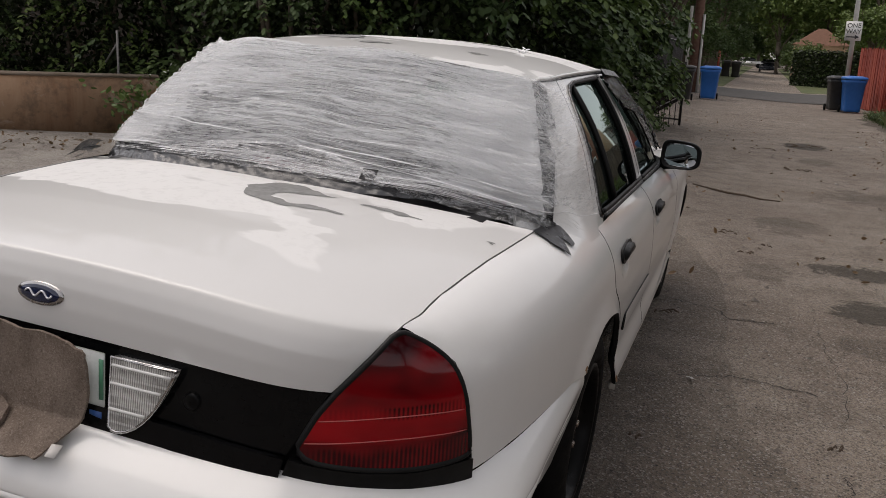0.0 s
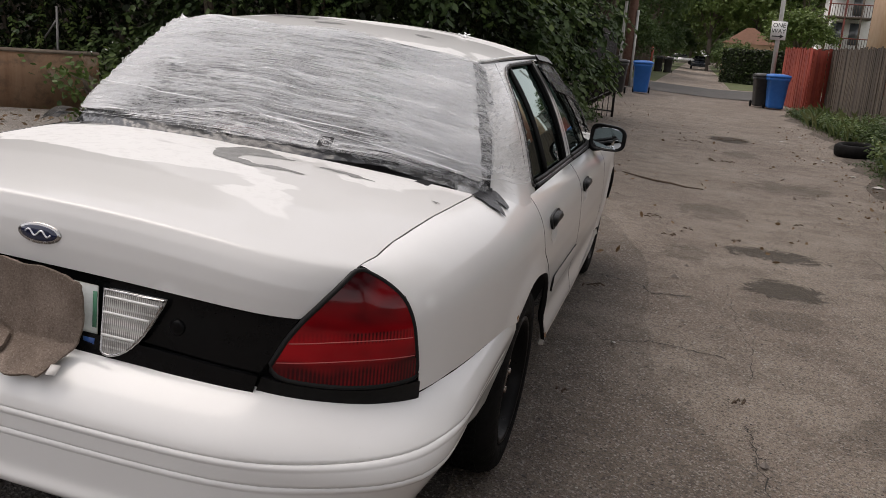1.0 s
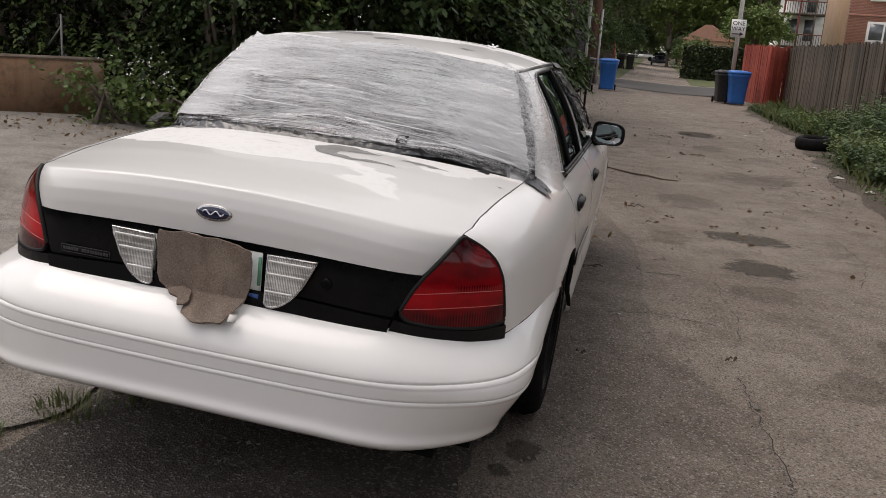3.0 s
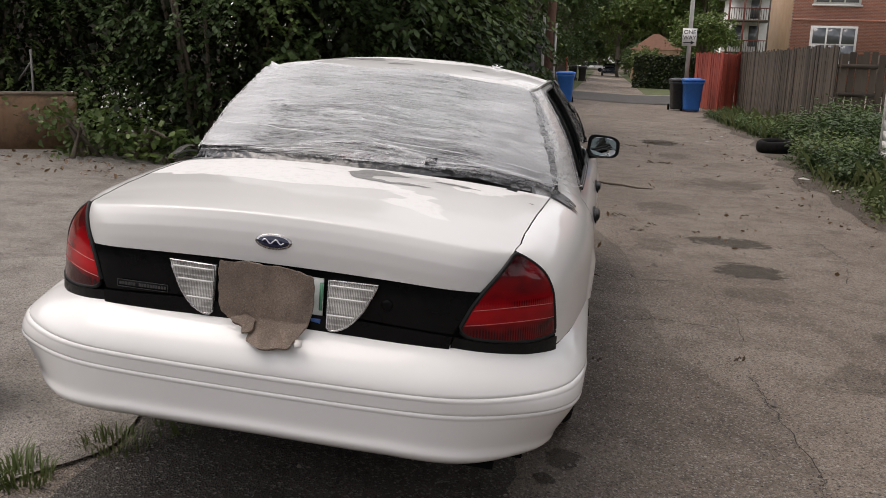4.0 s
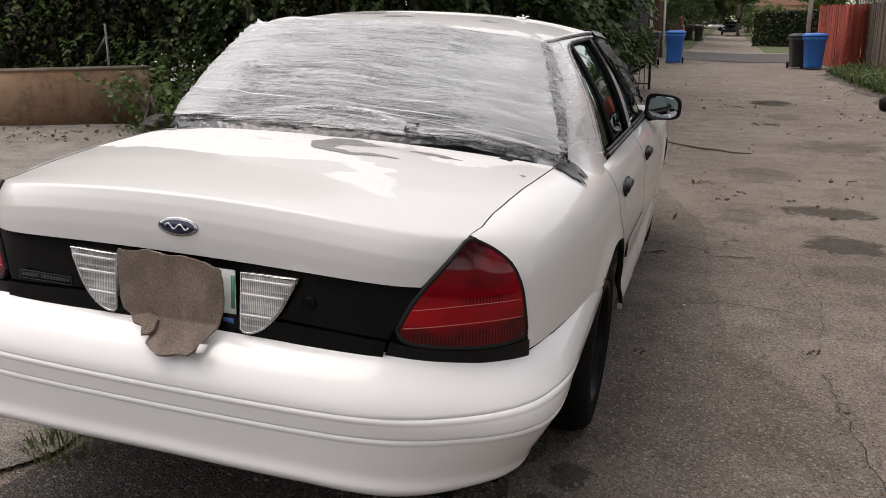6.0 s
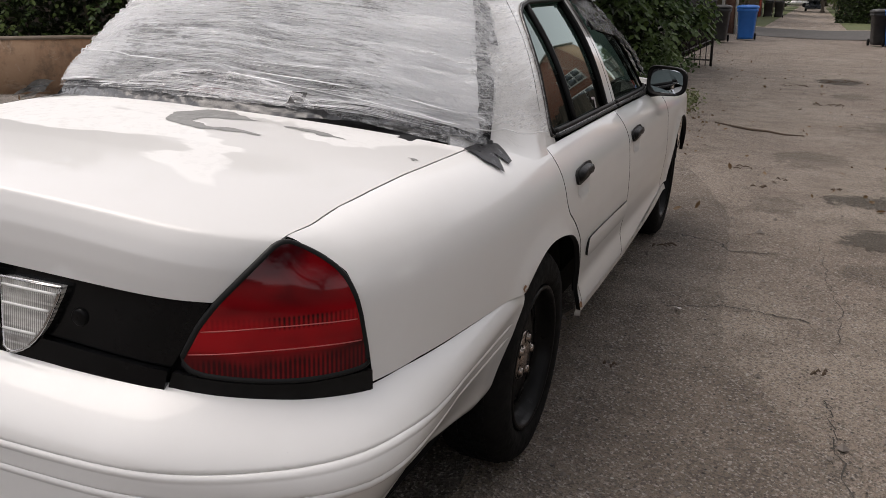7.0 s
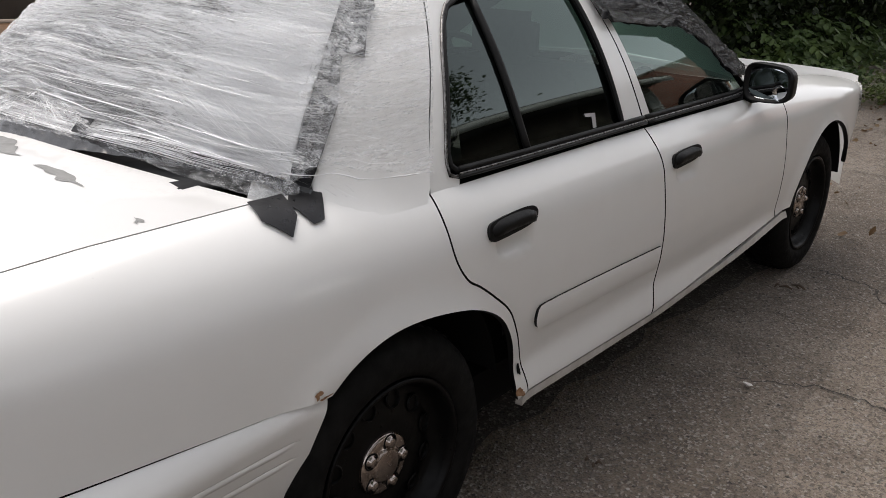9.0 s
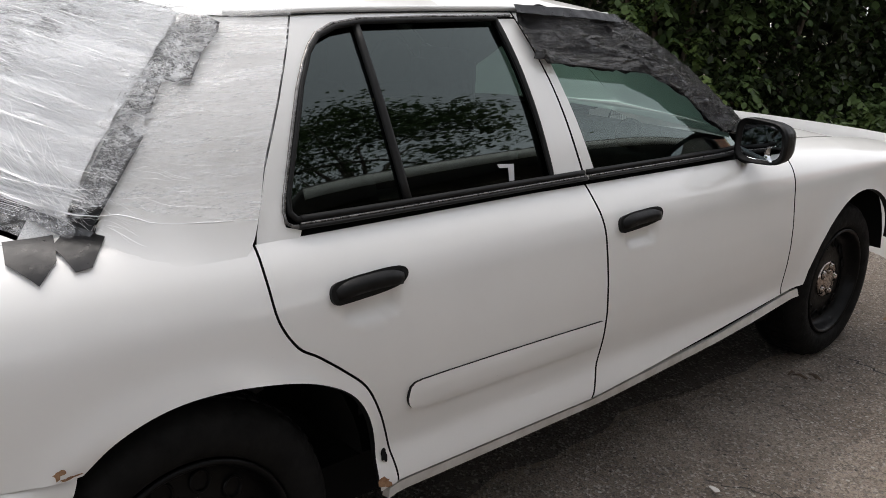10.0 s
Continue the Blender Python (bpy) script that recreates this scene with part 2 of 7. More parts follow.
def film_material(name, low, high, bump, edge, along=0):
    """Stretch film: several crumpled clear layers, streaked along their pull, whitened towards its sides for painted
    glare.
    """
    m = bpy.data.materials.new(name)
    m.use_nodes = True
    t = m.node_tree
    n = Nodes(m)
    warp = n.noise(2.2, 4, 0.6)
    shift = n.math("MULTIPLY", n.math("SUBTRACT", warp, 0.5), 0.06)
    x = n.t.nodes.new("ShaderNodeSeparateXYZ")
    n.link(n.co, x.inputs[0])
    run, rise = x.outputs[along], x.outputs[1 - along]

    def sheared(k):
        """Object coordinates with the pull turned by k."""
        d = n.math("ADD", shift, n.math("MULTIPLY", run, k))
        c = n.t.nodes.new("ShaderNodeCombineXYZ")
        n.link(run, c.inputs[0])
        n.link(n.math("ADD", rise, n.math("MULTIPLY", d, 0.6)), c.inputs[1])
        n.link(n.math("ADD", x.outputs[2], d), c.inputs[2])
        return c.outputs[0]

    v = sheared(0.0)
    streak = n.noise(1.0, 9, 0.72, n.scaled((0.6, 55.0, 65.0), v))
    hair = n.noise(1.0, 5, 0.7, n.scaled((1.4, 240.0, 280.0), v))
    cross = n.noise(1.0, 5, 0.7, n.scaled((1.6, 90.0, 100.0), sheared(0.16)))
    down = n.noise(1.0, 5, 0.7, n.scaled((1.6, 90.0, 100.0), sheared(-0.12)))
    band = n.noise(1.0, 3, 0.5, n.scaled((0.5, 10.0, 12.0), v))
    crinkle = n.voronoi(1.0, n.scaled((9.0, 70.0, 80.0), v), "DISTANCE_TO_EDGE")
    b = n.b
    b.inputs["Base Color"].default_value = (0.90, 0.91, 0.92, 1)
    b.inputs["Roughness"].default_value = 0.20
    b.inputs["IOR"].default_value = 2.6
    height = n.math("ADD", n.math("ADD", streak, n.math("MULTIPLY", cross, 0.5)), n.math("ADD", n.math("MULTIPLY", crinkle, 0.35), n.math("MULTIPLY", hair, 0.35)))
    n.bump(height, bump, 0.02)
    clear = t.nodes.new("ShaderNodeBsdfTransparent")
    mix = t.nodes.new("ShaderNodeMixShader")
    out = t.nodes["Material Output"]
    lines = n.ramp(n.math("ADD", n.math("MULTIPLY", streak, 0.65), n.math("MULTIPLY", hair, 0.35)), (0.455, 0.0), (0.505, 0.35), (0.56, 1.0))
    wisps = n.math("MAXIMUM", n.ramp(cross, (0.58, 0.0), (0.64, 0.8)), n.ramp(down, (0.58, 0.0), (0.64, 0.8)))
    lines = n.math("MAXIMUM", lines, wisps)
    total = n.math("ADD", low, n.math("MULTIPLY", lines, high - low))
    total = n.math("MULTIPLY", total, n.ramp(band, (0.38, 0.72), (0.58, 1.35)))
    if edge:
        # glare at the sides, put in as extra white opacity
        out_from_middle = n.math("ADD", n.math("ABSOLUTE", x.outputs[0]), n.math("MULTIPLY", n.math("SUBTRACT", x.outputs[2], 1.0), 0.46))
        side = n.ramp(n.math("ADD", out_from_middle, n.math("MULTIPLY", n.math("SUBTRACT", cross, 0.5), 0.5)), (0.47, 0.0), (0.66, 0.75))
        total = n.math("ADD", total, side)
    t.links.new(total, mix.inputs[0])
    t.links.new(clear.outputs[0], mix.inputs[1])
    t.links.new(b.outputs[0], mix.inputs[2])
    t.links.new(mix.outputs[0], out.inputs["Surface"])
    return m


FILM = film_material("stretch_film", 0.42, 1.0, 0.7, True)
FILM_CRUMPLED = film_material("crumpled_stretch_film", 0.12, 0.70, 0.5, False)
# near-white base puts the glints of creased film into the colour
CREASE = material("film_crease", (0.96, 0.965, 0.97), 0.2, 0, 0, 0.9)
FILM_THIN = film_material("thin_stretch_film", 0.04, 0.30, 0.35, False)
FILM_SIDE = film_material("side_stretch_film", 0.05, 0.34, 0.30, False, 1)


def towel_material():
    m = material("towel", (0.20, 0.165, 0.145), 0.95, spec=0.1)
    n = Nodes(m)
    c = n.mix(n.ramp(n.noise(9, 5, 0.6), (0.3, 0.0), (0.7, 1.0)), (0.205, 0.158, 0.126), (0.29, 0.232, 0.19))
    pile = n.noise(230, 4, 0.7, None, 0.8)
    c = n.mix(n.ramp(pile, (0.36, 0.55), (0.48, 0.0)), c, (0.10, 0.077, 0.062))
    c = n.mix(n.ramp(pile, (0.54, 0.0), (0.66, 0.7)), c, (0.40, 0.335, 0.285))
    n.color(c)
    n.bump(n.math("ADD", n.noise(260, 3, 0.7), pile), 0.8, 0.005)
    return m


TOWEL = towel_material()

# ==== mesh helpers ====
def mesh_ob(name, verts, faces, mat, parent=None, label="", smooth=True):
    me = bpy.data.meshes.new(name)
    me.from_pydata([tuple(v) for v in verts], [], [tuple(f) for f in faces])
    if mat:
        me.materials.append(mat)
    if smooth:
        me.polygons.foreach_set("use_smooth", [True] * len(me.polygons))
    me.update()
    ob = new(name, me)
    if parent:
        ob.parent = parent
    if label:
        tagged(ob, label)
    return ob


def part(name, bm, mat, parent=None, label="", smooth=True):
    me = bpy.data.meshes.new(name)
    bm.normal_update()
    bm.to_mesh(me)
    bm.free()
    if mat:
        me.materials.append(mat)
    if smooth:
        me.polygons.foreach_set("use_smooth", [True] * len(me.polygons))
    ob = new(name, me)
    if parent:
        ob.parent = parent
    if label:
        tagged(ob, label)
    return ob


def thing(name, label, category, m=None, group="", kind=""):
    ob = new(name)
    if m is not None:
        ob.matrix_basis = m
    return tagged(ob, label, category, group, kind)


def box_bm(size, at=(0, 0, 0), bevel=0.0, bm=None, rot=None):
    bm = bm or bmesh.new()
    m = Matrix.Translation(at) @ (rot or Matrix()) @ Matrix.Diagonal((*size, 1))
    r = bmesh.ops.create_cube(bm, size=1.0, matrix=m)
    if bevel:
        es = list({e for v in r["verts"] for e in v.link_edges})
        bmesh.ops.bevel(bm, geom=es, offset=bevel, segments=2, affect="EDGES")
    return bm


def tube(points, radius, sides=8, closed=False, bm=None):
    """A round rod along points."""
    bm = bm or bmesh.new()
    pts = [Vector(p) for p in points]
    rings = []
    n = len(pts)
    for i, p in enumerate(pts):
        a = pts[(i - 1) % n] if closed or i > 0 else p
        b = pts[(i + 1) % n] if closed or i < n - 1 else p
        d = (b - a).normalized()
        side = d.cross(Vector((0, 0, 1)))
        if side.length < 0.05:
            side = d.cross(Vector((0, 1, 0)))
        side.normalize()
        up = side.cross(d)
        r = radius[i] if isinstance(radius, (list, tuple)) else radius
        rings.append([bm.verts.new(p + r * (math.cos(k * math.tau / sides) * side + math.sin(k * math.tau / sides) * up)) for k in range(sides)])
    for i in range(n if closed else n - 1):
        a, b = rings[i], rings[(i + 1) % n]
        for k in range(sides):
            bm.faces.new((a[k], a[(k + 1) % sides], b[(k + 1) % sides], b[k]))
    if not closed:
        bm.faces.new(rings[0][::-1])
        bm.faces.new(rings[-1])
    return bm


def lathe(profile, m=None, segments=40, bm=None):
    """Turn (radius, height) pairs about z."""
    bm = bm or bmesh.new()
    m = m or Matrix()
    rings = []
    for r, h in profile:
        rings.append([bm.verts.new(m @ Vector((r * math.cos(k * math.tau / segments), r * math.sin(k * math.tau / segments), h))) for k in range(segments)])
    for a, b in zip(rings, rings[1:]):
        for k in range(segments):
            bm.faces.new((a[k], a[(k + 1) % segments], b[(k + 1) % segments], b[k]))
    return bm


def inside(poly, x, y):
    hit = False
    for (x0, y0), (x1, y1) in zip(poly, poly[1:] + poly[:1]):
        if (y0 > y) != (y1 > y) and x < (x1 - x0) * (y - y0) / (y1 - y0) + x0:
            hit = not hit
    return hit


def shrink(poly, d):
    area = sum(a[0] * b[1] - b[0] * a[1] for a, b in zip(poly, poly[1:] + poly[:1]))
    sgn = 1 if area > 0 else -1
    out = []
    n = len(poly)
    for i in range(n):
        p, a, b = Vector(poly[i]), Vector(poly[i - 1]), Vector(poly[(i + 1) % n])
        e0, e1 = (p - a).normalized(), (b - p).normalized()
        n0, n1 = Vector((-e0.y, e0.x)) * sgn, Vector((-e1.y, e1.x)) * sgn
        k = n0 + n1
        k = k / max(k.length_squared, 0.6) * 2
        q = p + k * d
        out.append((q.x, q.y))
    return out


def round_off(poly, keep=(), passes=1):
    """Corner cutting; corners whose index is in keep stay sharp."""
    for _ in range(passes):
        out, kept = [], set()
        n = len(poly)
        for i in range(n):
            p, a, b = poly[i], poly[i - 1], poly[(i + 1) % n]
            if i in keep:
                kept.add(len(out))
                out.append(p)
            else:
                out.append((0.25 * a[0] + 0.75 * p[0], 0.25 * a[1] + 0.75 * p[1]))
                out.append((0.75 * p[0] + 0.25 * b[0], 0.75 * p[1] + 0.25 * b[1]))
        poly, keep = out, kept
    return poly


def sheet(name, poly, fn, mat, parent=None, step=0.03, gap=0.0, depth=0.012, raised=0.0, label="", ripple=None, facing=None, rim=None):
    """A panel cut to the outline poly of the surface fn(a, b), with an edge turned in by depth."""
    if gap:
        poly = shrink(poly, gap)
    ring = []
    for p, q in zip(poly, poly[1:] + poly[:1]):
        k = max(1, int(math.hypot(q[0] - p[0], q[1] - p[1]) / step))
        ring += [(p[0] + (q[0] - p[0]) * i / k, p[1] + (q[1] - p[1]) * i / k) for i in range(k)]
    clean = []
    for p in ring:
        if not clean or math.hypot(p[0] - clean[-1][0], p[1] - clean[-1][1]) > 1e-4:
            clean.append(p)
    ring = clean
    tight = shrink(ring, step * 0.4)
    x0, x1 = min(p[0] for p in ring), max(p[0] for p in ring)
    y0, y1 = min(p[1] for p in ring), max(p[1] for p in ring)
    pts = list(ring)
    for i in range(int((x1 - x0) / step) + 1):
        for j in range(int((y1 - y0) / step) + 1):
            p = (x0 + (i + 0.5) * step, y0 + (j + 0.5) * step)
            if inside(tight, *p):
                pts.append(p)
    n = len(ring)
    vs, _, fs, *_ = delaunay_2d_cdt([Vector(p) for p in pts], [(i, (i + 1) % n) for i in range(n)], [], 1, 1e-6)
    e = 2e-3

    def normal(a, b):
        pa = Vector(fn(a + e, b)) - Vector(fn(a - e, b))
        pb = Vector(fn(a, b + e)) - Vector(fn(a, b - e))
        k = pa.cross(pb)
        return k.normalized() if k.length > 1e-12 else Vector((0, 0, 1))

    bm = bmesh.new()
    made = []
    nor = []
    for v in vs:
        k = normal(v.x, v.y)
        p = Vector(fn(v.x, v.y))
        out = Vector((p.x, p.y - 0.9, p.z - 0.55))
        if k.dot(facing or out) < 0:
            k = -k
        h = raised + (ripple(v.x, v.y) if ripple else 0)
        made.append(bm.verts.new(p + k * h))
        nor.append(k)
    for f in fs:
        a, b, c = (made[i].co for i in f[:3])
        g = (b - a).cross(c - a)
        order = f if g.dot(nor[f[0]]) > 0 else f[::-1]
        bm.faces.new([made[i] for i in order])
    if depth:
        bm.verts.index_update()
        edges = [ed for ed in bm.edges if len(ed.link_faces) == 1]
        for ed in edges:
            ed.smooth = False
        r = bmesh.ops.extrude_edge_only(bm, edges=edges)
        if rim:
            for f in {f for g in r["geom"] if isinstance(g, bmesh.types.BMFace) for f in (g,)}:
                f.material_index = 1
        lookup = {tuple(round(c, 5) for c in v.co): k for v, k in zip(made, nor)}
        for v in r["geom"]:
            if isinstance(v, bmesh.types.BMVert):
                k = lookup.get(tuple(round(c, 5) for c in v.co))
                if k:
                    v.co -= k * depth
    for f in bm.faces:
        f.smooth = True
    me = bpy.data.meshes.new(name)
    bm.to_mesh(me)
    bm.free()
    me.materials.append(mat)
    if rim:
        me.materials.append(rim)
    ob = new(name, me)
    if parent:
        ob.parent = parent
    if label:
        tagged(ob, label)
    return ob


def grid_sheet(name, fn, na, nb, mat, parent=None, label="", flip=False):
    vs = [fn(i / na, j / nb) for i in range(na + 1) for j in range(nb + 1)]
    w = nb + 1
    fs = []
    for i in range(na):
        for j in range(nb):
            q = (i * w + j, (i + 1) * w + j, (i + 1) * w + j + 1, i * w + j + 1)
            fs.append(q[::-1] if flip else q)
    ob = mesh_ob(name, vs, fs, mat, parent, label)
    count = {}
    for poly in ob.data.polygons:
        for key in poly.edge_keys:
            count[key] = count.get(key, 0) + 1
    for ed in ob.data.edges:
        ed.use_edge_sharp = count.get(tuple(sorted(ed.vertices)), 0) == 1
    return ob


def jagged(poly, amp, seed, fine=60.0, step=.006):
    """An outline with flaked, ragged edges."""
    out = []
    for p, q in zip(poly, poly[1:] + poly[:1]):
        k = max(1, int(math.hypot(q[0] - p[0], q[1] - p[1]) / step))
        for i in range(k):
            x, y = p[0] + (q[0] - p[0]) * i / k, p[1] + (q[1] - p[1]) * i / k
            out.append((x + amp * noise.noise((x * fine, y * fine, seed)), y + amp * noise.noise((x * fine, y * fine, seed + 9.5))))
    return out


def blob(cx, cy, rx, ry, seed, n=40, wob=.25):
    rnd = random.Random(seed)
    ph = [rnd.uniform(0, 6.28) for _ in range(5)]
    out = []
    for k in range(n):
        a = k / n * math.tau
        r = 1 + wob * sum(math.sin((j + 2) * a + ph[j]) / (j + 2) for j in range(5))
        out.append((cx + rx * r * math.cos(a), cy + ry * r * math.sin(a)))
    return out

# ==== the car's surfaces: lower body S(s, v) and glasshouse G(u, w) ====
PLAN = [(0, -1.240), (.3, -1.236), (.5, -1.224), (.61, -1.195), (.70, -1.140), (.78, -1.065), (.845, -.965), (.888, -.80), (.918, -.55), (.938, -.3), (.949, 0),
        (.951, .5), (.951, 1.2), (.951, 2.1), (.946, 2.7), (.93, 3.2), (.895, 3.5), (.82, 3.72), (.68, 3.86), (.4, 3.94), (0, 3.965)]
BELT = [(0, -.37, 1.055), (.40, -.32, 1.040), (.65, -.23, 1.010), (.775, -.12, .985), (.835, .06, .975), (.860, .25, .965), (.862, .75, .963),
        (.862, 1.23, .961), (.858, 1.7, .955), (.85, 2.05, .95), (.80, 2.27, .955), (.5, 2.45, .985), (0, 2.52, 1.0)]
EAVES = [(0, .13, 1.425), (.30, .145, 1.418), (.49, .18, 1.40), (.575, .235, 1.385), (.602, .36, 1.388), (.610, .52, 1.398), (.615, .85, 1.405),
         (.615, 1.16, 1.408), (.61, 1.40, 1.402), (.595, 1.58, 1.392), (.55, 1.68, 1.392), (.3, 1.76, 1.42), (0, 1.79, 1.43)]


def catmull(points, n):
    p = np.array(points, float)
    q = np.vstack([2 * p[0] - p[1], p, 2 * p[-1] - p[-2]])
    out = []
    for i in range(1, len(q) - 2):
        a, b, c, d = q[i - 1], q[i], q[i + 1], q[i + 2]
        for k in range(n):
            t = k / n
            out.append(0.5 * (2 * b + (c - a) * t + (2 * a - 5 * b + 4 * c - d) * t * t + (3 * b - a - 3 * c + d) * t ** 3))
    out.append(p[-1])
    return np.array(out)


def relax(d, times):
    for _ in range(times):
        d[1:-1] = 0.25 * d[:-2] + 0.5 * d[1:-1] + 0.25 * d[2:]
    return d


plan_c = relax(catmull(PLAN, 24), 40)
plan_l = np.concatenate([[0], np.cumsum(np.linalg.norm(np.diff(plan_c, axis=0), axis=1))])
plan_t = np.gradient(plan_c, axis=0)
plan_t /= np.linalg.norm(plan_t, axis=1)[:, None]
first, last = int(np.argmax(plan_c[:, 0] > .6)), len(plan_c) - int(np.argmax(plan_c[::-1, 0] > .6))
TUCK_Z = (.16, .22, .27, .31, .355, .395, .420, .440, .47, .52, .60, .68, .75, .80)
TUCK = (.075, .050, .020, -.004, -.006, .004, .012, .014, .011, .005, 0, .001, .006, .011)
SHOULDER_Y = (-1.25, -1.1, -1.07, -1.0, -.9, -.75, -.6, -.4, -.22, 1.0, 2.1, 2.9, 3.5, 4)
SHOULDER_D = (.03, .073, .098, .138, .162, .179, .186, .190, .19, .19, .19, .20, .22, .22)
SHOULDER_Z = (.945, .9535, .955, .962, .972, .981, .990, .995, .999, .999, .980, .925, .868, .845)


def plan_at(s):
    a = abs(s)
    x, y = np.interp(a, plan_l, plan_c[:, 0]), np.interp(a, plan_l, plan_c[:, 1])
    tx, ty = np.interp(a, plan_l, plan_t[:, 0]), np.interp(a, plan_l, plan_t[:, 1])
    return float(x), float(y), float(ty), float(-tx)


def S(s, v):
    """Lower body: s runs along the plan from the middle of the tail, v up the flank and over the shoulder."""
    x, y, nx, ny = plan_at(s)
    if v <= .8:
        i, z = float(np.interp(v, TUCK_Z, TUCK)), v
        for wy, ry, rz in ((.02, .435, .385), (2.915, .435, .40)):
            r = math.hypot((y - wy) / ry, max(0.0, v - .325) / rz)
            if r < 1.5 and x > .6:
                i -= .013 * math.exp(-((r - 1.0) / .085) ** 2) * (1 if v > .30 else 0)
    else:
        k = (v - .8) / .3
        th, end = k * radians(81), radians(81)
        d, zs = float(np.interp(y, SHOULDER_Y, SHOULDER_D)), float(np.interp(y, SHOULDER_Y, SHOULDER_Z))
        i = .011 + (d - .011) * (1 - math.cos(th)) / (1 - math.cos(end)) + .006 * math.sin(k * math.pi)
        z = .8 + (zs - .8) * math.sin(th) / math.sin(end)
    x = x - nx * i
    return (math.copysign(x, s) if s else x, y - ny * i, z)


def sy(y):
    return float(np.interp(y, plan_c[first:last, 1], plan_l[first:last]))


def dense(points):
    p = np.array(points, float)
    n = (len(p) - 1) * 20
    d = np.array([p[int(i)] * (1 - i % 1) + p[min(int(i) + 1, len(p) - 1)] * (i % 1) for i in np.linspace(0, len(p) - 1, n + 1)])
    return relax(d, 84)


belt_d, eaves_d = dense(BELT), dense(EAVES)


def G(u, w):
    """Glasshouse: u runs round it from the middle of the rear window, w from the belt line to the roof."""
    f = abs(u) * 20
    i = min(int(f), len(belt_d) - 2)
    k = f - i
    p = (belt_d[i] * (1 - k) + belt_d[i + 1] * k) * (1 - w) + (eaves_d[i] * (1 - k) + eaves_d[i + 1] * k) * w
    t = belt_d[i + 1] - belt_d[i]
    n = np.array([t[1], -t[0], 0])
    n = n / (np.linalg.norm(n) + 1e-9)
    h = .030 * math.sin(math.pi * max(-.2, min(1.2, w)))
    p = p + n * h * .8 + np.array([0, 0, h * .6])
    return (math.copysign(float(p[0]), u) if u else float(p[0]), float(p[1]), float(p[2]))


def flip_poly(poly, side):
    return poly if side > 0 else [(-a, b) for a, b in poly][::-1]


def along(*pts):
    """Outline points given as (y, v) on the flank."""
    return [(sy(y), v) for y, v in pts]


def smooth(points, n=5):
    """A soft curve through outline points."""
    return [(float(a), float(b)) for a, b in catmull(points, n)]


# ==== the car ====
SILL = speckled("dirty_white_sill", (.64, .62, .59), (.44, .41, .37), 14, .6)
car = thing("sedan_car", "white four-door sedan with peeling paint, rear window wrapped in stretch film", "car", SLOPE)

REAR_CUT = smooth(along((.190, .985), (.187, .893), (.197, .813), (.237, .747), (.287, .713), (.347, .667), (.407, .613), (.447, .54), (.477, .453), (.497, .375), (.497, .345)))
SPLIT = smooth(along((1.227, .985), (1.227, .93), (1.237, .867), (1.247, .78), (1.257, .673), (1.265, .547), (1.257, .453), (1.237, .38), (1.227, .352), (1.22, .335)))
NOSE_CUT = smooth(along((2.36, .985), (2.352, .92), (2.33, .80), (2.335, .68), (2.34, .55), (2.34, .46), (2.34, .41)))


def arch(y0, r, a0, a1, n=18, zc=.325, rz=.385):
    return [(sy(y0 + r * math.cos(radians(a0 + (a1 - a0) * k / n))), zc + rz * math.sin(radians(a0 + (a1 - a0) * k / n))) for k in range(n + 1)]


REAR_ARCH = [(sy(.44), .345)] + smooth(along((.437, .38), (.432, .46), (.412, .54), (.372, .60), (.305, .645), (.217, .678), (.1, .700), (0, .705), (-.08, .693), (-.15, .665), (-.205, .622)))
LIGHT = [(.772, 1.072), (.812, 1.022), (.858, .966), (.900, .908), (.918, .85), (.928, .793), (.943, .70), (.938, .688), (.89, .684), (.81, .683), (.70, .692), (.565, .713), (.60, .785), (.64, .86), (.675, .91), (.725, .985)]

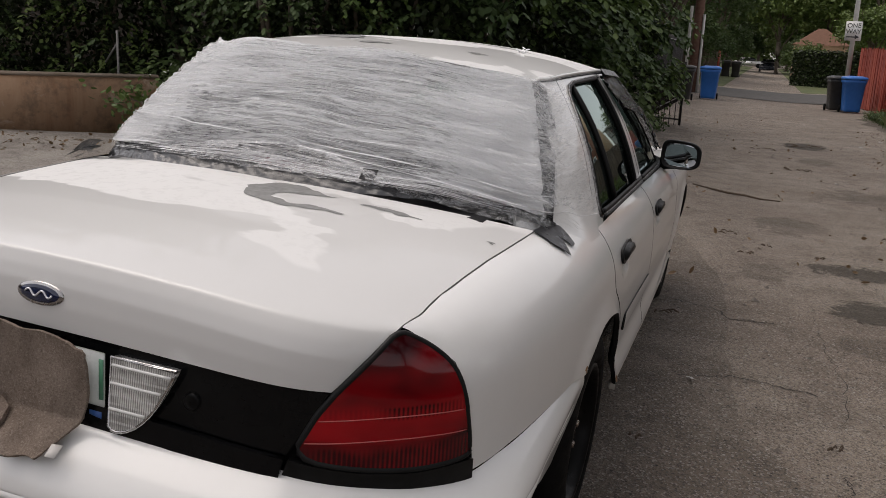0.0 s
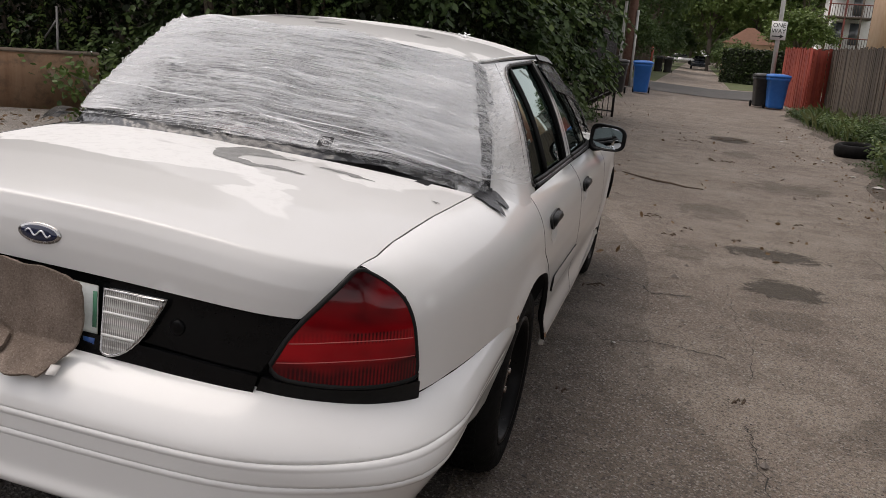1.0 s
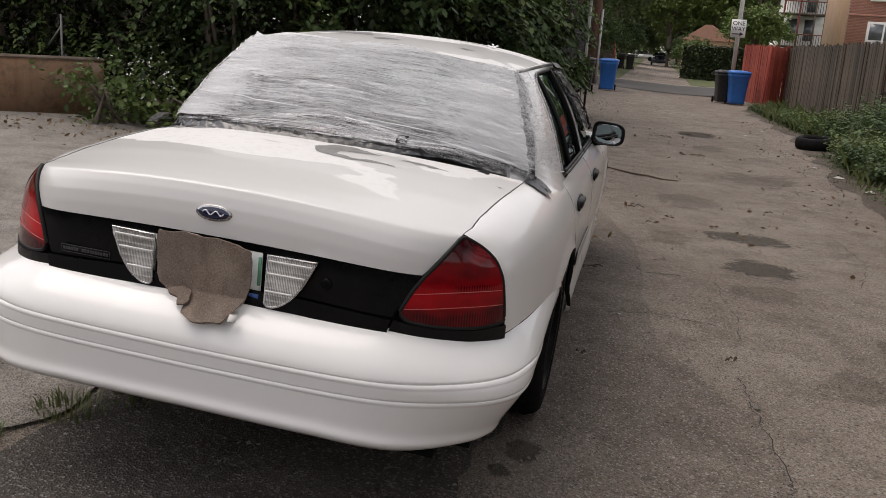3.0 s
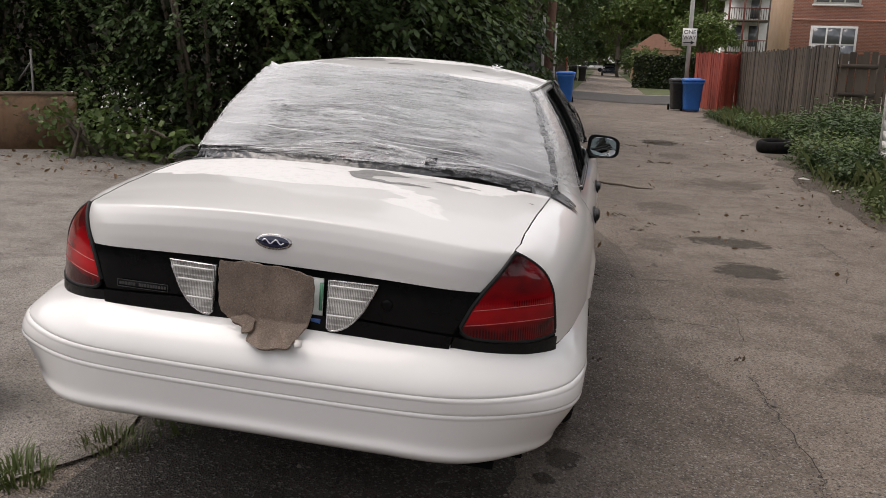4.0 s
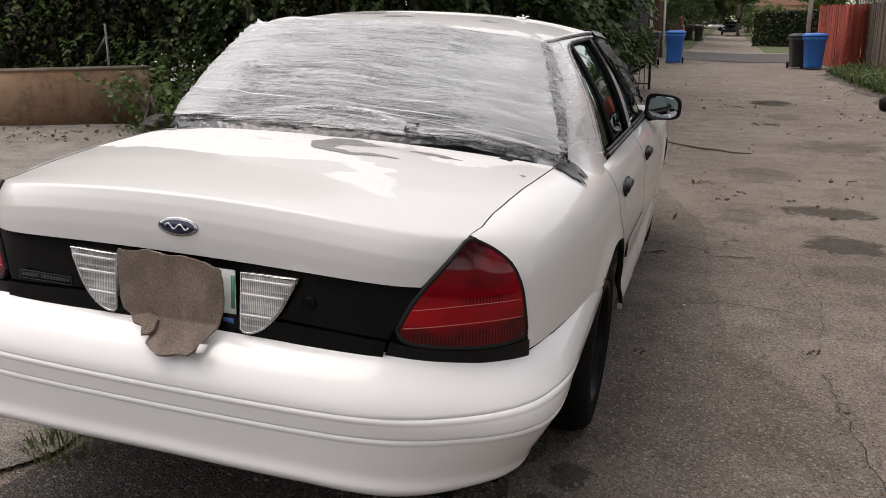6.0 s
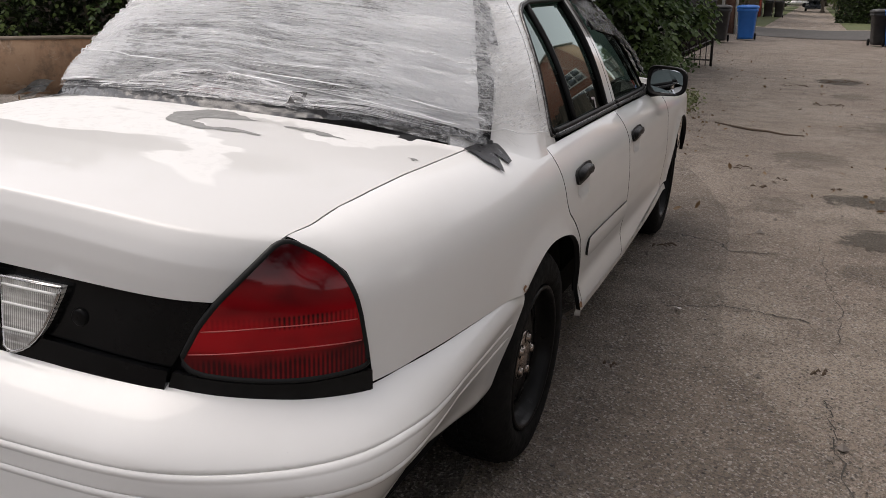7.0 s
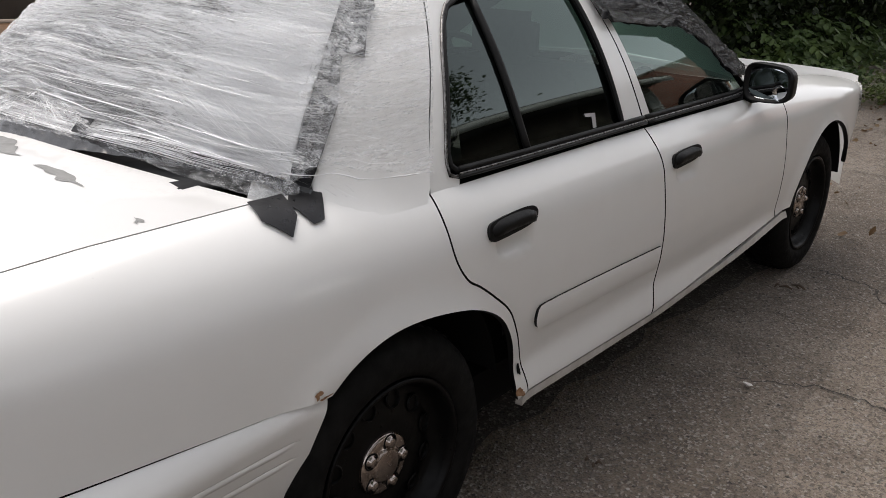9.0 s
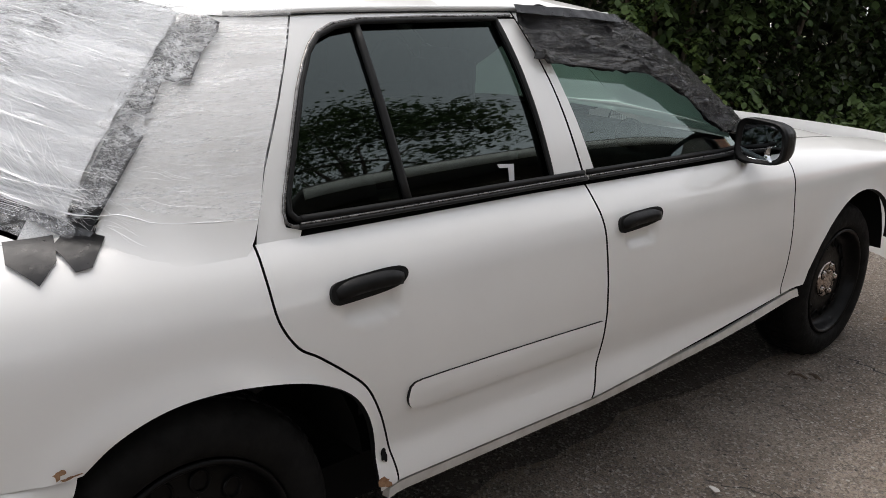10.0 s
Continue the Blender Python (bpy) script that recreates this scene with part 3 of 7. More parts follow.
for side in (1, -1):
    # quarter panel
    quarter = list(REAR_CUT) + REAR_ARCH + along((-.36, .632), (-.57, .640), (-.81, .647)) + [(.958, .642), (.950, .70), (.936, .793), (.925, .85), (.909, .908), (.866, .965), (.826, 1.012), (.785, 1.09)]
    quarter += [(.80, 1.1), (sy(-.9), 1.1), (sy(-.5), 1.1), (sy(-.2), 1.1), (sy(.19), 1.1)]
    # turned-in edge is coloured dark here, standing for shade in the gap
    sheet("quarter_panel", flip_poly(quarter, side), S, PAINT, car, .028, .002, .016, rim=SEAL_AND_GAP_SHADE)
    rear_door = list(SPLIT) + REAR_CUT[::-1]
    front_door = list(NOSE_CUT) + SPLIT[::-1]
    for nm, outline in (("rear_door", rear_door), ("front_door", front_door)):
        # pull handle over a hand scoop pressed into the skin
        y0 = .425 if nm == "rear_door" else 1.40
        hz = .838

        def scoop(a, b, c=sy(y0 + .005), z0=hz - .032):
            q = max(0.0, 1 - (abs(abs(a) - c) / .072) ** 4 - (abs(b - z0) / .042) ** 4)
            return -.016 * q ** .6

        door = sheet(nm, flip_poly(outline, side), S, PAINT, car, .014 if side > 0 else .03, .0038, .018, rim=SEAL_AND_GAP_SHADE, ripple=scoop)
        bm = bmesh.new()
        pts = []
        for k in range(13):
            a = k / 12
            pts.append(S(side * sy(y0 - .098 + .196 * a), hz + .012 - .012 * abs(2 * a - 1) ** 3))
        ribs = []
        for k, p in enumerate(pts):
            a = k / 12
            hgt = .018 * (1 - abs(2 * a - 1) ** 5 * .35)
            out = .028 * (1 - abs(2 * a - 1) ** 8)
            lift = .004 * a
            ribs.append([bm.verts.new((p[0] + side * dx, p[1], p[2] + dz + lift)) for dx, dz in ((-.004, hgt), (out * .8, hgt * .8), (out, 0), (out * .85, -hgt * .8), (-.004, -hgt))])
        for a, b in zip(ribs, ribs[1:]):
            for k in range(4):
                bm.faces.new((a[k], a[k + 1], b[k + 1], b[k]) if side < 0 else (b[k], b[k + 1], a[k + 1], a[k]))
        bm.faces.new(ribs[0] if side > 0 else ribs[0][::-1])
        bm.faces.new(ribs[-1][::-1] if side > 0 else ribs[-1])
        bmesh.ops.recalc_face_normals(bm, faces=bm.faces)
        part("door_handle", bm, BLACK_SATIN, door, "black plastic pull handle")
        plate_ = round_off([(sy(y0 - .104), hz + .022), (sy(y0 - .06), hz + .030), (sy(y0 + .07), hz + .036), (sy(y0 + .105), hz + .026), (sy(y0 + .104), hz + .004), (sy(y0 + .07), hz - .014), (sy(y0 - .06), hz - .022), (sy(y0 - .103), hz - .022)], (), 2)
        sheet("handle_plate", flip_poly(plate_, side), S, BLACK_SATIN, door, .012, 0, .008, .010, "black plastic handle surround")
        if nm == "rear_door":
            strip = [(sy(.525), .555), (sy(.535), .585), (sy(.58), .589), (sy(.9), .583), (sy(1.244), .573), (sy(1.24), .490), (sy(.9), .502), (sy(.6), .507), (sy(.54), .517), (sy(.527), .535)]
            # dark rim paints the shadow line round the moulding
            sheet("side_moulding", flip_poly(round_off(strip, (4, 5), 1), side), S, PAINT, door, .012, .002, .012, .009, rim=SEAL_AND_GAP_SHADE, ripple=lambda a, b: -.005 * (abs(b - .541 + .02 * (abs(a) - sy(.9))) / .045) ** 3)
    fender = NOSE_CUT[::-1] + [(sy(2.36), 1.1), (sy(2.9), 1.1), (sy(3.2), 1.1), (sy(3.42), 1.08), (sy(3.54), 1.03), (sy(3.61), .95), (sy(3.63), .85), (sy(3.60), .74), (sy(3.42), .60), (sy(3.345), .50)]
    fender += arch(2.915, .425, 18, 166, 22, .335, .40) + [(sy(2.49), .42)]
    sheet("front_fender", flip_poly(fender, side), S, PAINT, car, .03, .0035, .02, rim=SEAL_AND_GAP_SHADE)
    # sill under the doors
    sill = along((.47, .341), (1.22, .330), (1.9, .366), (2.46, .413), (2.46, .385), (1.9, .340), (1.22, .305), (.47, .315))
    sheet("sill_panel", flip_poly(sill, side), S, SILL, car, .03, 0, .02, -.003)

for side in (1,):
    sheet("rust_spot", flip_poly(blob(sy(-.245), .643, .009, .007, 31, 16, .7), side), S, RUST, car, .008, 0, 0, .0015, "small rust spot by the wheel arch")
    sheet("rust_spot", flip_poly(blob(sy(-.228), .632, .016, .003, 32, 16, .6), side), S, RUST, car, .008, 0, 0, .0015, "small rust spot by the wheel arch")
    sheet("rust_hole", flip_poly(blob(sy(.462), .425, .011, .016, 33, 16, .3), side), S, SHELL, car, .008, 0, 0, .0015, "dark rust hole behind the wheel arch")
    sheet("rust_spot", flip_poly(blob(sy(.452), .365, .018, .012, 34, 16, .6), side), S, RUST, car, .008, 0, 0, .0015, "rust at the sill end")

# inner shell, near-black to put shade into the gaps, open over the wheels
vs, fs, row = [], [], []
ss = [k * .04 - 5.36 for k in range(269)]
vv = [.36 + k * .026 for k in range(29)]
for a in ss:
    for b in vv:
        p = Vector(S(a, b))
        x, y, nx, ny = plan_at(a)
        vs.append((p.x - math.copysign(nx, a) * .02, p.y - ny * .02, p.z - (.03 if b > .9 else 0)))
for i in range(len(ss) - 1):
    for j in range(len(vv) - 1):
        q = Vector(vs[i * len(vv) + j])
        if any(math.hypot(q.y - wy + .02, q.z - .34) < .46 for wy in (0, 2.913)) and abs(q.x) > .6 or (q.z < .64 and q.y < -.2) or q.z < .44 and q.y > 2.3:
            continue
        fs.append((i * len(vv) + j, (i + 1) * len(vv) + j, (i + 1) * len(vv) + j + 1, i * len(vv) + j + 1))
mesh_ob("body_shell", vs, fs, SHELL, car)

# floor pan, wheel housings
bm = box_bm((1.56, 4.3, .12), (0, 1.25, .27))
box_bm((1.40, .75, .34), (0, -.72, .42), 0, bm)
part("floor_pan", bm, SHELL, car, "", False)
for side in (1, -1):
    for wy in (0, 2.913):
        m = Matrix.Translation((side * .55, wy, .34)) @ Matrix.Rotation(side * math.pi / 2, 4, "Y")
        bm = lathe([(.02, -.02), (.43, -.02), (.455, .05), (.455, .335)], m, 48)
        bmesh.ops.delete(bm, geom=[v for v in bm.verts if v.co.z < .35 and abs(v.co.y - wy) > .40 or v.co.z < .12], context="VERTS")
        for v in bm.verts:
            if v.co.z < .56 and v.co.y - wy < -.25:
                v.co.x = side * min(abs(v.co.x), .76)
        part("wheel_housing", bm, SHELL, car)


def lid_curve(t):
    """Boot lid, front to lower edge: its middle line (y, z) and where its side edge lies on the body (s, v)."""
    ts = (0, .25, .5, .58, .66, .74, .80, .85, .90, .95, 1.0)
    y = (-.375, -.64, -.89, -.975, -1.06, -1.148, -1.209, -1.224, -1.234, -1.241, -1.242)
    z = (1.058, 1.051, 1.041, 1.034, 1.027, 1.018, 1.0105, .984, .955, .915, .868)
    s = (sy(-.22), sy(-.55), sy(-.85), .885, .826, .788, .768, .738, .702, .668, .636)
    v = (1.1, 1.1, 1.1, 1.1, 1.1, 1.092, 1.062, 1.002, .948, .904, .862)
    return [float(np.interp(t, ts, q)) for q in (y, z, s, v)]


lid_line = []
for k in range(121):
    y, z, s, v = lid_curve(k / 120)
    e = S(s, v)
    lid_line.append((y, z, e[0] - .0034, e[1], e[2]))
lid_line = np.array(lid_line)
lid_line[:, :2] = relax(lid_line[:, :2], 1)
lid_line[:, 2:] = relax(lid_line[:, 2:], 6)


def lid_at(a, b):
    f = b * 120
    i = min(int(f), 119)
    y, z, ex, ey, ez = lid_line[i] * (1 - (f - i)) + lid_line[i + 1] * (f - i)
    u = abs(2 * a - 1)
    g = .8 * u ** 2 + .2 * u ** 4
    x = (2 * a - 1) * ex
    curve = float(np.interp(abs(x), plan_c[:first + 60, 0], plan_c[:first + 60, 1])) + 1.240
    tail = max(0.0, min(1.0, (b - .5) / .4))
    edge_curve = float(np.interp(ex, plan_c[:first + 60, 0], plan_c[:first + 60, 1])) + 1.240
    h = g * (1 - tail) + tail * curve / max(edge_curve, 1e-4)
    return (x, y + (ey - y) * h, z + (ez - z) * g)


lid = grid_sheet("boot_lid", lid_at, 80, 200, PAINT_PEELED, car, "white boot lid with flaking clear coat", flip=True)
sol = lid.modifiers.new("thickness", "SOLIDIFY")
sol.thickness, sol.offset = .012, -1


def on_lid(x, b):
    f = b * 120
    i = min(int(f), 119)
    return lid_at(.5 + .5 * x / lid_line[i][2], b)


# bare patches in the lid's clear coat: a crescent, a corner, small chips
def deck(x, y):
    """The point of the lid's top over (x, y)."""
    lo, hi = 0.0, .8
    for _ in range(14):
        mid = (lo + hi) / 2
        if on_lid(x, mid)[1] > y:
            lo = mid
        else:
            hi = mid
    return on_lid(x, (lo + hi) / 2)


up_face = Vector((0, 0, 1))
cres = [(0.020, -0.451), (0.000, -0.500), (0.030, -0.563), (0.100, -0.613), (0.200, -0.629), (0.300, -0.608), (0.345, -0.577), (0.310, -0.574), (0.220, -0.589), (0.150, -0.584), (0.110, -0.555), (0.115, -0.520), (0.150, -0.485), (0.210, -0.463), (0.260, -0.448), (0.220, -0.428), (0.140, -0.408), (0.070, -0.416)]
sheet("bare_patch", jagged(round_off(cres, (), 1), .022, 1.0, 22), deck, PRIMER, lid, .016, 0, 0, .0012, "grey bare patch in the paint", None, up_face)
sheet("bare_patch", jagged(round_off([(-0.720, -0.251), (-0.450, -0.258), (-0.340, -0.281), (-0.420, -0.307), (-0.550, -0.330), (-0.680, -0.317)], (), 2), .014, 2.0, 25), deck, PRIMER, lid, .02, 0, 0, .0012, "grey bare patch in the paint", None, up_face)
sheet("bare_patch", jagged(blob(.42, -0.450, .075, .018, 3), .018, 3.0, 30), deck, PRIMER, lid, .01, 0, 0, .0012, "grey bare patch in the paint", None, up_face)
sheet("bare_patch", jagged(blob(.695, -0.452, .012, .010, 5, 14, .5), .012, 5.0, 80), deck, PRIMER, lid, .005, 0, 0, .0012, "small paint chip", None, up_face)

# badge: chrome rim round a blue oval with a pale bar
def lid_frame(x, b):
    p = Vector(on_lid(x, b))
    px, pb = Vector(on_lid(x + .01, b)) - p, Vector(on_lid(x, b - .01)) - p
    px.normalize()
    pb = (pb - px * pb.dot(px)).normalized()
    n = px.cross(pb)
    return Matrix((px, pb, n)).transposed().to_4x4(), p


rot, at = lid_frame(0.0, .925)
if rot.col[2].y > 0:
    rot = rot @ Matrix.Diagonal((1, 1, -1, 1))
badge_m = Matrix.Translation(at) @ rot
for nm, rx, ry, h0, mat in (("badge_rim", .057, .024, .004, CHROME), ("badge_field", .050, .0185, .0055, BADGE_BLUE)):
    bm = lathe([(.001, h0 + .0015), (.6, h0 + .0012), (.92, h0), (1.0, h0 - .0025), (1.0, -.003)], Matrix(), 40)
    bmesh.ops.transform(bm, matrix=badge_m @ Matrix.Diagonal((rx, ry, 1, 1)), verts=bm.verts)
    part(nm, bm, mat, lid, "oval blue badge with a chrome rim")
BADGE_PALE = material("badge_pale", (.7, .7, .72), .25, .6)
bm = bmesh.new()
tube([badge_m @ Vector((x, .006 * math.sin(x * 190), .0075)) for x in [k * .003 - .033 for k in range(23)]], .0022, 6, False, bm)
part("badge_bar", bm, BADGE_PALE, lid, "pale wavy bar on the badge")

# black tail panel between the lamps, with a lip along its foot
for a0, a1 in ((-.63, .63),):
    top, foot = .866, .712
    outline = [(-.556, .714), (-.3, .730), (0, .735), (.3, .730), (.556, .714), (.598, .785), (.632, .862), (.3, .885), (0, .888), (-.3, .885), (-.632, .862), (-.598, .785)]
    panel = sheet("tail_panel", outline, S, BLACK_GLOSS, car, .03, .002, .01, .002)
    lip = [(-.545, .668), (-.3, .681), (0, .686), (.3, .681), (.545, .668), (.553, .712), (.3, .728), (0, .733), (-.3, .728), (-.553, .712)]
    sheet("tail_panel_lip", lip, S, BLACK_GLOSS, panel, .03, 0, .02, .016)
LOCK_POS = Vector(S(.354, .783))
bm = lathe([(.001, .006), (.014, .007), (.018, .004), (.019, -.002)], Matrix.Translation(LOCK_POS + Vector((0, -.002, 0))) @ Matrix.Rotation(math.pi / 2, 4, "X"), 24)
part("boot_lock", bm, STEEL_BLACK, panel, "worn black boot lock")
bm = box_bm((.17, .003, .020), Vector(S(-.42, .745)) + Vector((0, -.006, 0)), .001)
part("nameplate", bm, BLACK_SATIN, panel, "black raised nameplate")
bm = bmesh.new()
for k in range(17):
    if k != 6:
        box_bm((.006, .002, .009), Vector(S(-.42, .745)) + Vector((-.074 + k * .0092, -.0085, 0)), 0, bm)
for dz in (-.011, .011):
    box_bm((.166, .002, .0012), Vector(S(-.42, .745)) + Vector((0, -.0085, dz)), 0, bm)
for dx in (-.083, .083):
    box_bm((.0012, .002, .022), Vector(S(-.42, .745)) + Vector((dx, -.0085, 0)), 0, bm)
part("raised_lettering", bm, speckled("dark_grey_letters", (.05, .05, .05), (.08, .08, .08), 30, .4), panel, "plain raised bars", False)

# reversing lamps
LENS_BAR = material("pale_lens_bar", (.75, .75, .73), .1)
for side in (1, -1):
    rev = [(.178, .859), (.326, .860), (.319, .83), (.304, .79), (.282, .75), (.252, .715), (.218, .694), (.192, .690), (.180, .70)]
    lamp = sheet("reversing_lamp", flip_poly(round_off(rev, (0, 1, 8), 1), side), S, CLEAR_LENS, car, .012, .002, .02, .021, "clear ribbed reversing lamp")
    for zz, xx in ((.838, .315), (.790, .296), (.738, .264)):
        bm = tube([Vector(S(side * (.182 + (xx - .182) * k / 8), zz)) + Vector((0, -.0225, 0)) for k in range(9)], .0032, 6)
        part("lens_bar", bm, LENS_BAR, lamp)
    rim = round_off(rev, (0, 1, 8), 1)
    bm = tube([Vector(S(side * a, b)) + Vector((0, -.0205, 0)) for a, b in rim], .0034, 6, True)
    part("lamp_rim", bm, CHROME, lamp)

# number plate in its recess (plain), and the towel that hangs over it
plate = part("number_plate", box_bm((.305, .004, .152), Vector(S(0, .77)) + Vector((0.012, -.014, 0)), .002), speckled("plate_white", (.75, .77, .75), (.6, .66, .62), 9, .3), car, "white plate with a green and blue edge")
part("plate_band", box_bm((.010, .002, .085), Vector(S(0, .77)) + Vector((.158, -.018, .02)), 0), speckled("plate_green", (.05, .2, .1), (.1, .3, .2), 9, .4), plate)
part("plate_corner", box_bm((.030, .002, .022), Vector(S(0, .77)) + Vector((.145, -.0185, -.06)), 0), speckled("plate_blue", (.02, .07, .25), (.03, .1, .3), 9, .4), plate)

# tail lamps
for side in (1, -1):
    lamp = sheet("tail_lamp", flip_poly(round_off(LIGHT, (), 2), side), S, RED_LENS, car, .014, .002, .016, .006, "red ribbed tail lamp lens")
    for v0, s0, s1 in ((.790, .612, .918), (.745, .588, .926)):
        pts = []
        for k in range(25):
            a = s0 + (s1 - s0) * k / 24
            x, y, nx, ny = plan_at(a)
            p = Vector(S(side * a, v0 + .006 * math.sin(k / 24 * math.pi)))
            pts.append(p + Vector((side * nx, ny, 0)) * .0065)
        part("lens_ridge", tube(pts, .0012, 6), LENS_LINE, lamp)
    edge = []
    for a, b in round_off(LIGHT, (), 2):
        x, y, nx, ny = plan_at(a)
        edge.append(Vector(S(side * a, b)) + Vector((side * nx, ny, 0)) * .003)
    part("lamp_gasket", tube(edge, .0068, 6, True), SEAL_AND_GAP_SHADE, lamp)
    foot = [(.547, .664), (.56, .708), (.70, .687), (.81, .678), (.90, .679), (.940, .678), (.950, .676), (.952, .630), (.90, .616), (.79, .616), (.66, .636)]
    sheet("lamp_foot", flip_poly(foot, side), S, BLACK_SATIN, lamp, .02, 0, .02, .009, "black lower lamp trim")


# rear bumper cover
def bumper_at(s, z, top, low):
    x, y, nx, ny = plan_at(s)
    a = abs(s)
    k = 1 - max(0.0, min(1.0, (a - .88) / .80))
    k = k ** 1.35
    reach = .012 + .114 * k + .018 * math.exp(-((a - .83) / .13) ** 2)
    d, e = top - z, z - low
    o = reach * (1 - (1 - min(1.0, max(d, 0) / (.035 + .10 * k))) ** 2.3) - .004
    o -= (.012 + .055 * k) * (1 - min(1.0, e / .055)) ** 2
    o += .010 * k * math.exp(-((e - .045) / .022) ** 2)
    o -= (.038 * math.exp(-((a - .90) / .24) ** 2)) * (1 - min(1.0, e / .20)) ** 1.5
    o -= .105 * max(0.0, min(1.0, (a - .82) / .42)) * (1 - .5 * max(0.0, min(1.0, (a - 1.0) / .75))) * (1 - min(1.0, e / .32)) ** 1.2
    k2 = max(0.0, min(1.0, (a - .55) / .32))
    o -= .062 * k2 * k2 * (3 - 2 * k2) * max(0.0, min(1.0, (1.5 - a) / .4)) * (1 - min(1.0, e / .19))
    for g in (.565, .515):
        g += .010 * max(0, a - .9) * (-1 if g > .54 else .3)
        fade = max(0.0, min(1.0, (1.62 - a) / .05))
        o -= .0075 * fade * math.exp(-((z - g) / .0022) ** 2)
        o += .0022 * fade * max(0.0, 1 - abs(z - g + .0075) / .006)
    return (math.copysign(x + nx * o, s) if s else x, y + ny * o, z)


def bumper_fn(a, b):
    s = (2 * a - 1) * 1.80
    top = float(np.interp(abs(s), (0, .55, .80, .95, 1.05, 1.72, 1.8), (.690, .678, .644, .632, .640, .626, .618)))
    low = float(np.interp(abs(s), (0, .4, .7, .9, 1.1, 1.5, 1.8), (.352, .347, .328, .318, .322, .328, .330)))
    z = low + (top - low) * b
    # rear wheel opening trims the end
    if abs(s) > 1.45:
        lim = sy(-.212 - max(0, .62 - z) * .42 - max(0, .42 - z) * .35)
        s = math.copysign(1.45 + (abs(s) - 1.45) * (lim - 1.45) / .35, s)
    return bumper_at(s, z, top, low)


bumper = grid_sheet("rear_bumper", bumper_fn, 160, 300, PAINT, car, "white rear bumper cover with two grooves", flip=True)
sol = bumper.modifiers.new("thickness", "SOLIDIFY")
sol.thickness, sol.offset = .006, -1

sheet("scuff_mark", [(.665, .50), (.668, .50), (.671, .455), (.667, .455)], lambda a, z: bumper_at(a, z, .675, .348), SEAL_AND_GAP_SHADE, bumper, .02, 0, 0, .001, "dark scuff on the bumper")

# roof from rings drawn in from the eaves
ring = [Vector(G(-12 + 24 * k / 192, 1.0)) for k in range(192)]
rv, rf = [], []
steps = 16
for j in range(steps + 1):
    f = 1 - j / steps
    for p in ring:
        c = Vector((0, .95 + (p.y - .95) * .15, 0))
        q = Vector((p.x * f, c.y + (p.y - c.y) * f, 0))
        q.z = p.z + (1.470 - p.z) * (1 - f ** 2.4)
        rv.append(q)
for j in range(steps):
    for k in range(192):
        a, b = j * 192 + k, j * 192 + (k + 1) % 192
        rf.append((a, b, b + 192, a + 192))
roof = mesh_ob("roof_skin", rv, rf, PAINT_PEELED, car, "white roof with bare patches")


roof_tree = BVHTree.FromPolygons([tuple(v) for v in rv], rf)


def on_roof(x, y):
    hit = roof_tree.ray_cast(Vector((x, y, 3)), Vector((0, 0, -1)))[0]
    return tuple(hit) if hit else (x, y, 1.42)


sheet("bare_patch", blob(-.25, .44, .13, .07, 21, 40, .4), on_roof, PRIMER, roof, .02, 0, 0, .002, "grey bare patch in the paint", None, Vector((0, 0, 1)))
sheet("bare_patch", blob(-.02, .32, .05, .025, 22, 24, .5), on_roof, PRIMER, roof, .02, 0, 0, .002, "small worn spot in the paint", None, Vector((0, 0, 1)))
sheet("bare_patch", blob(.33, .42, .03, .02, 23, 24, .5), on_roof, PRIMER, roof, .02, 0, 0, .002, "small worn spot in the paint", None, Vector((0, 0, 1)))

# drip rail along the eaves
for side in (1, -1):
    part("drip_rail", tube([Vector(G(side * (3.4 + k * .1), 1.0)) + Vector((side * .004, 0, .001)) for k in range(62)], .007, 6), PAINT, car)

for side in (1, -1):
    part("roof_seam", tube([Vector(G(side * (3.15 + k * .1), .992 - .006 * math.sin(k * .05))) + Vector((side * .006, 0, -.003)) for k in range(64)], .0020, 6), SEAL_AND_GAP_SHADE, car)

# pillars and door frames
def pillar_skin(u, w):
    """The rear pillar's skin, which sweeps out at its foot into the shoulder."""
    a = abs(u)
    if a < 3.08:
        return G(u, w)
    k = min(1.0, (a - 3.08) / .6)
    h = .06 + .24 * k * k * (3 - 2 * k)
    if w > h:
        return G(u, w)
    t = min(1.0, (h - w) / (h + .10))
    y = G(u, max(w, -.1))[1]
    p0, p1 = Vector(G(u, h)), Vector(G(u, .015))
    p2 = Vector(S(math.copysign(sy(G(u, -.1)[1]), u), .958))
    q = p0 * (1 - t) ** 2 + p1 * 2 * t * (1 - t) + p2 * t * t
    return (q.x, y, q.z + .0012 - .002 * t ** 6)


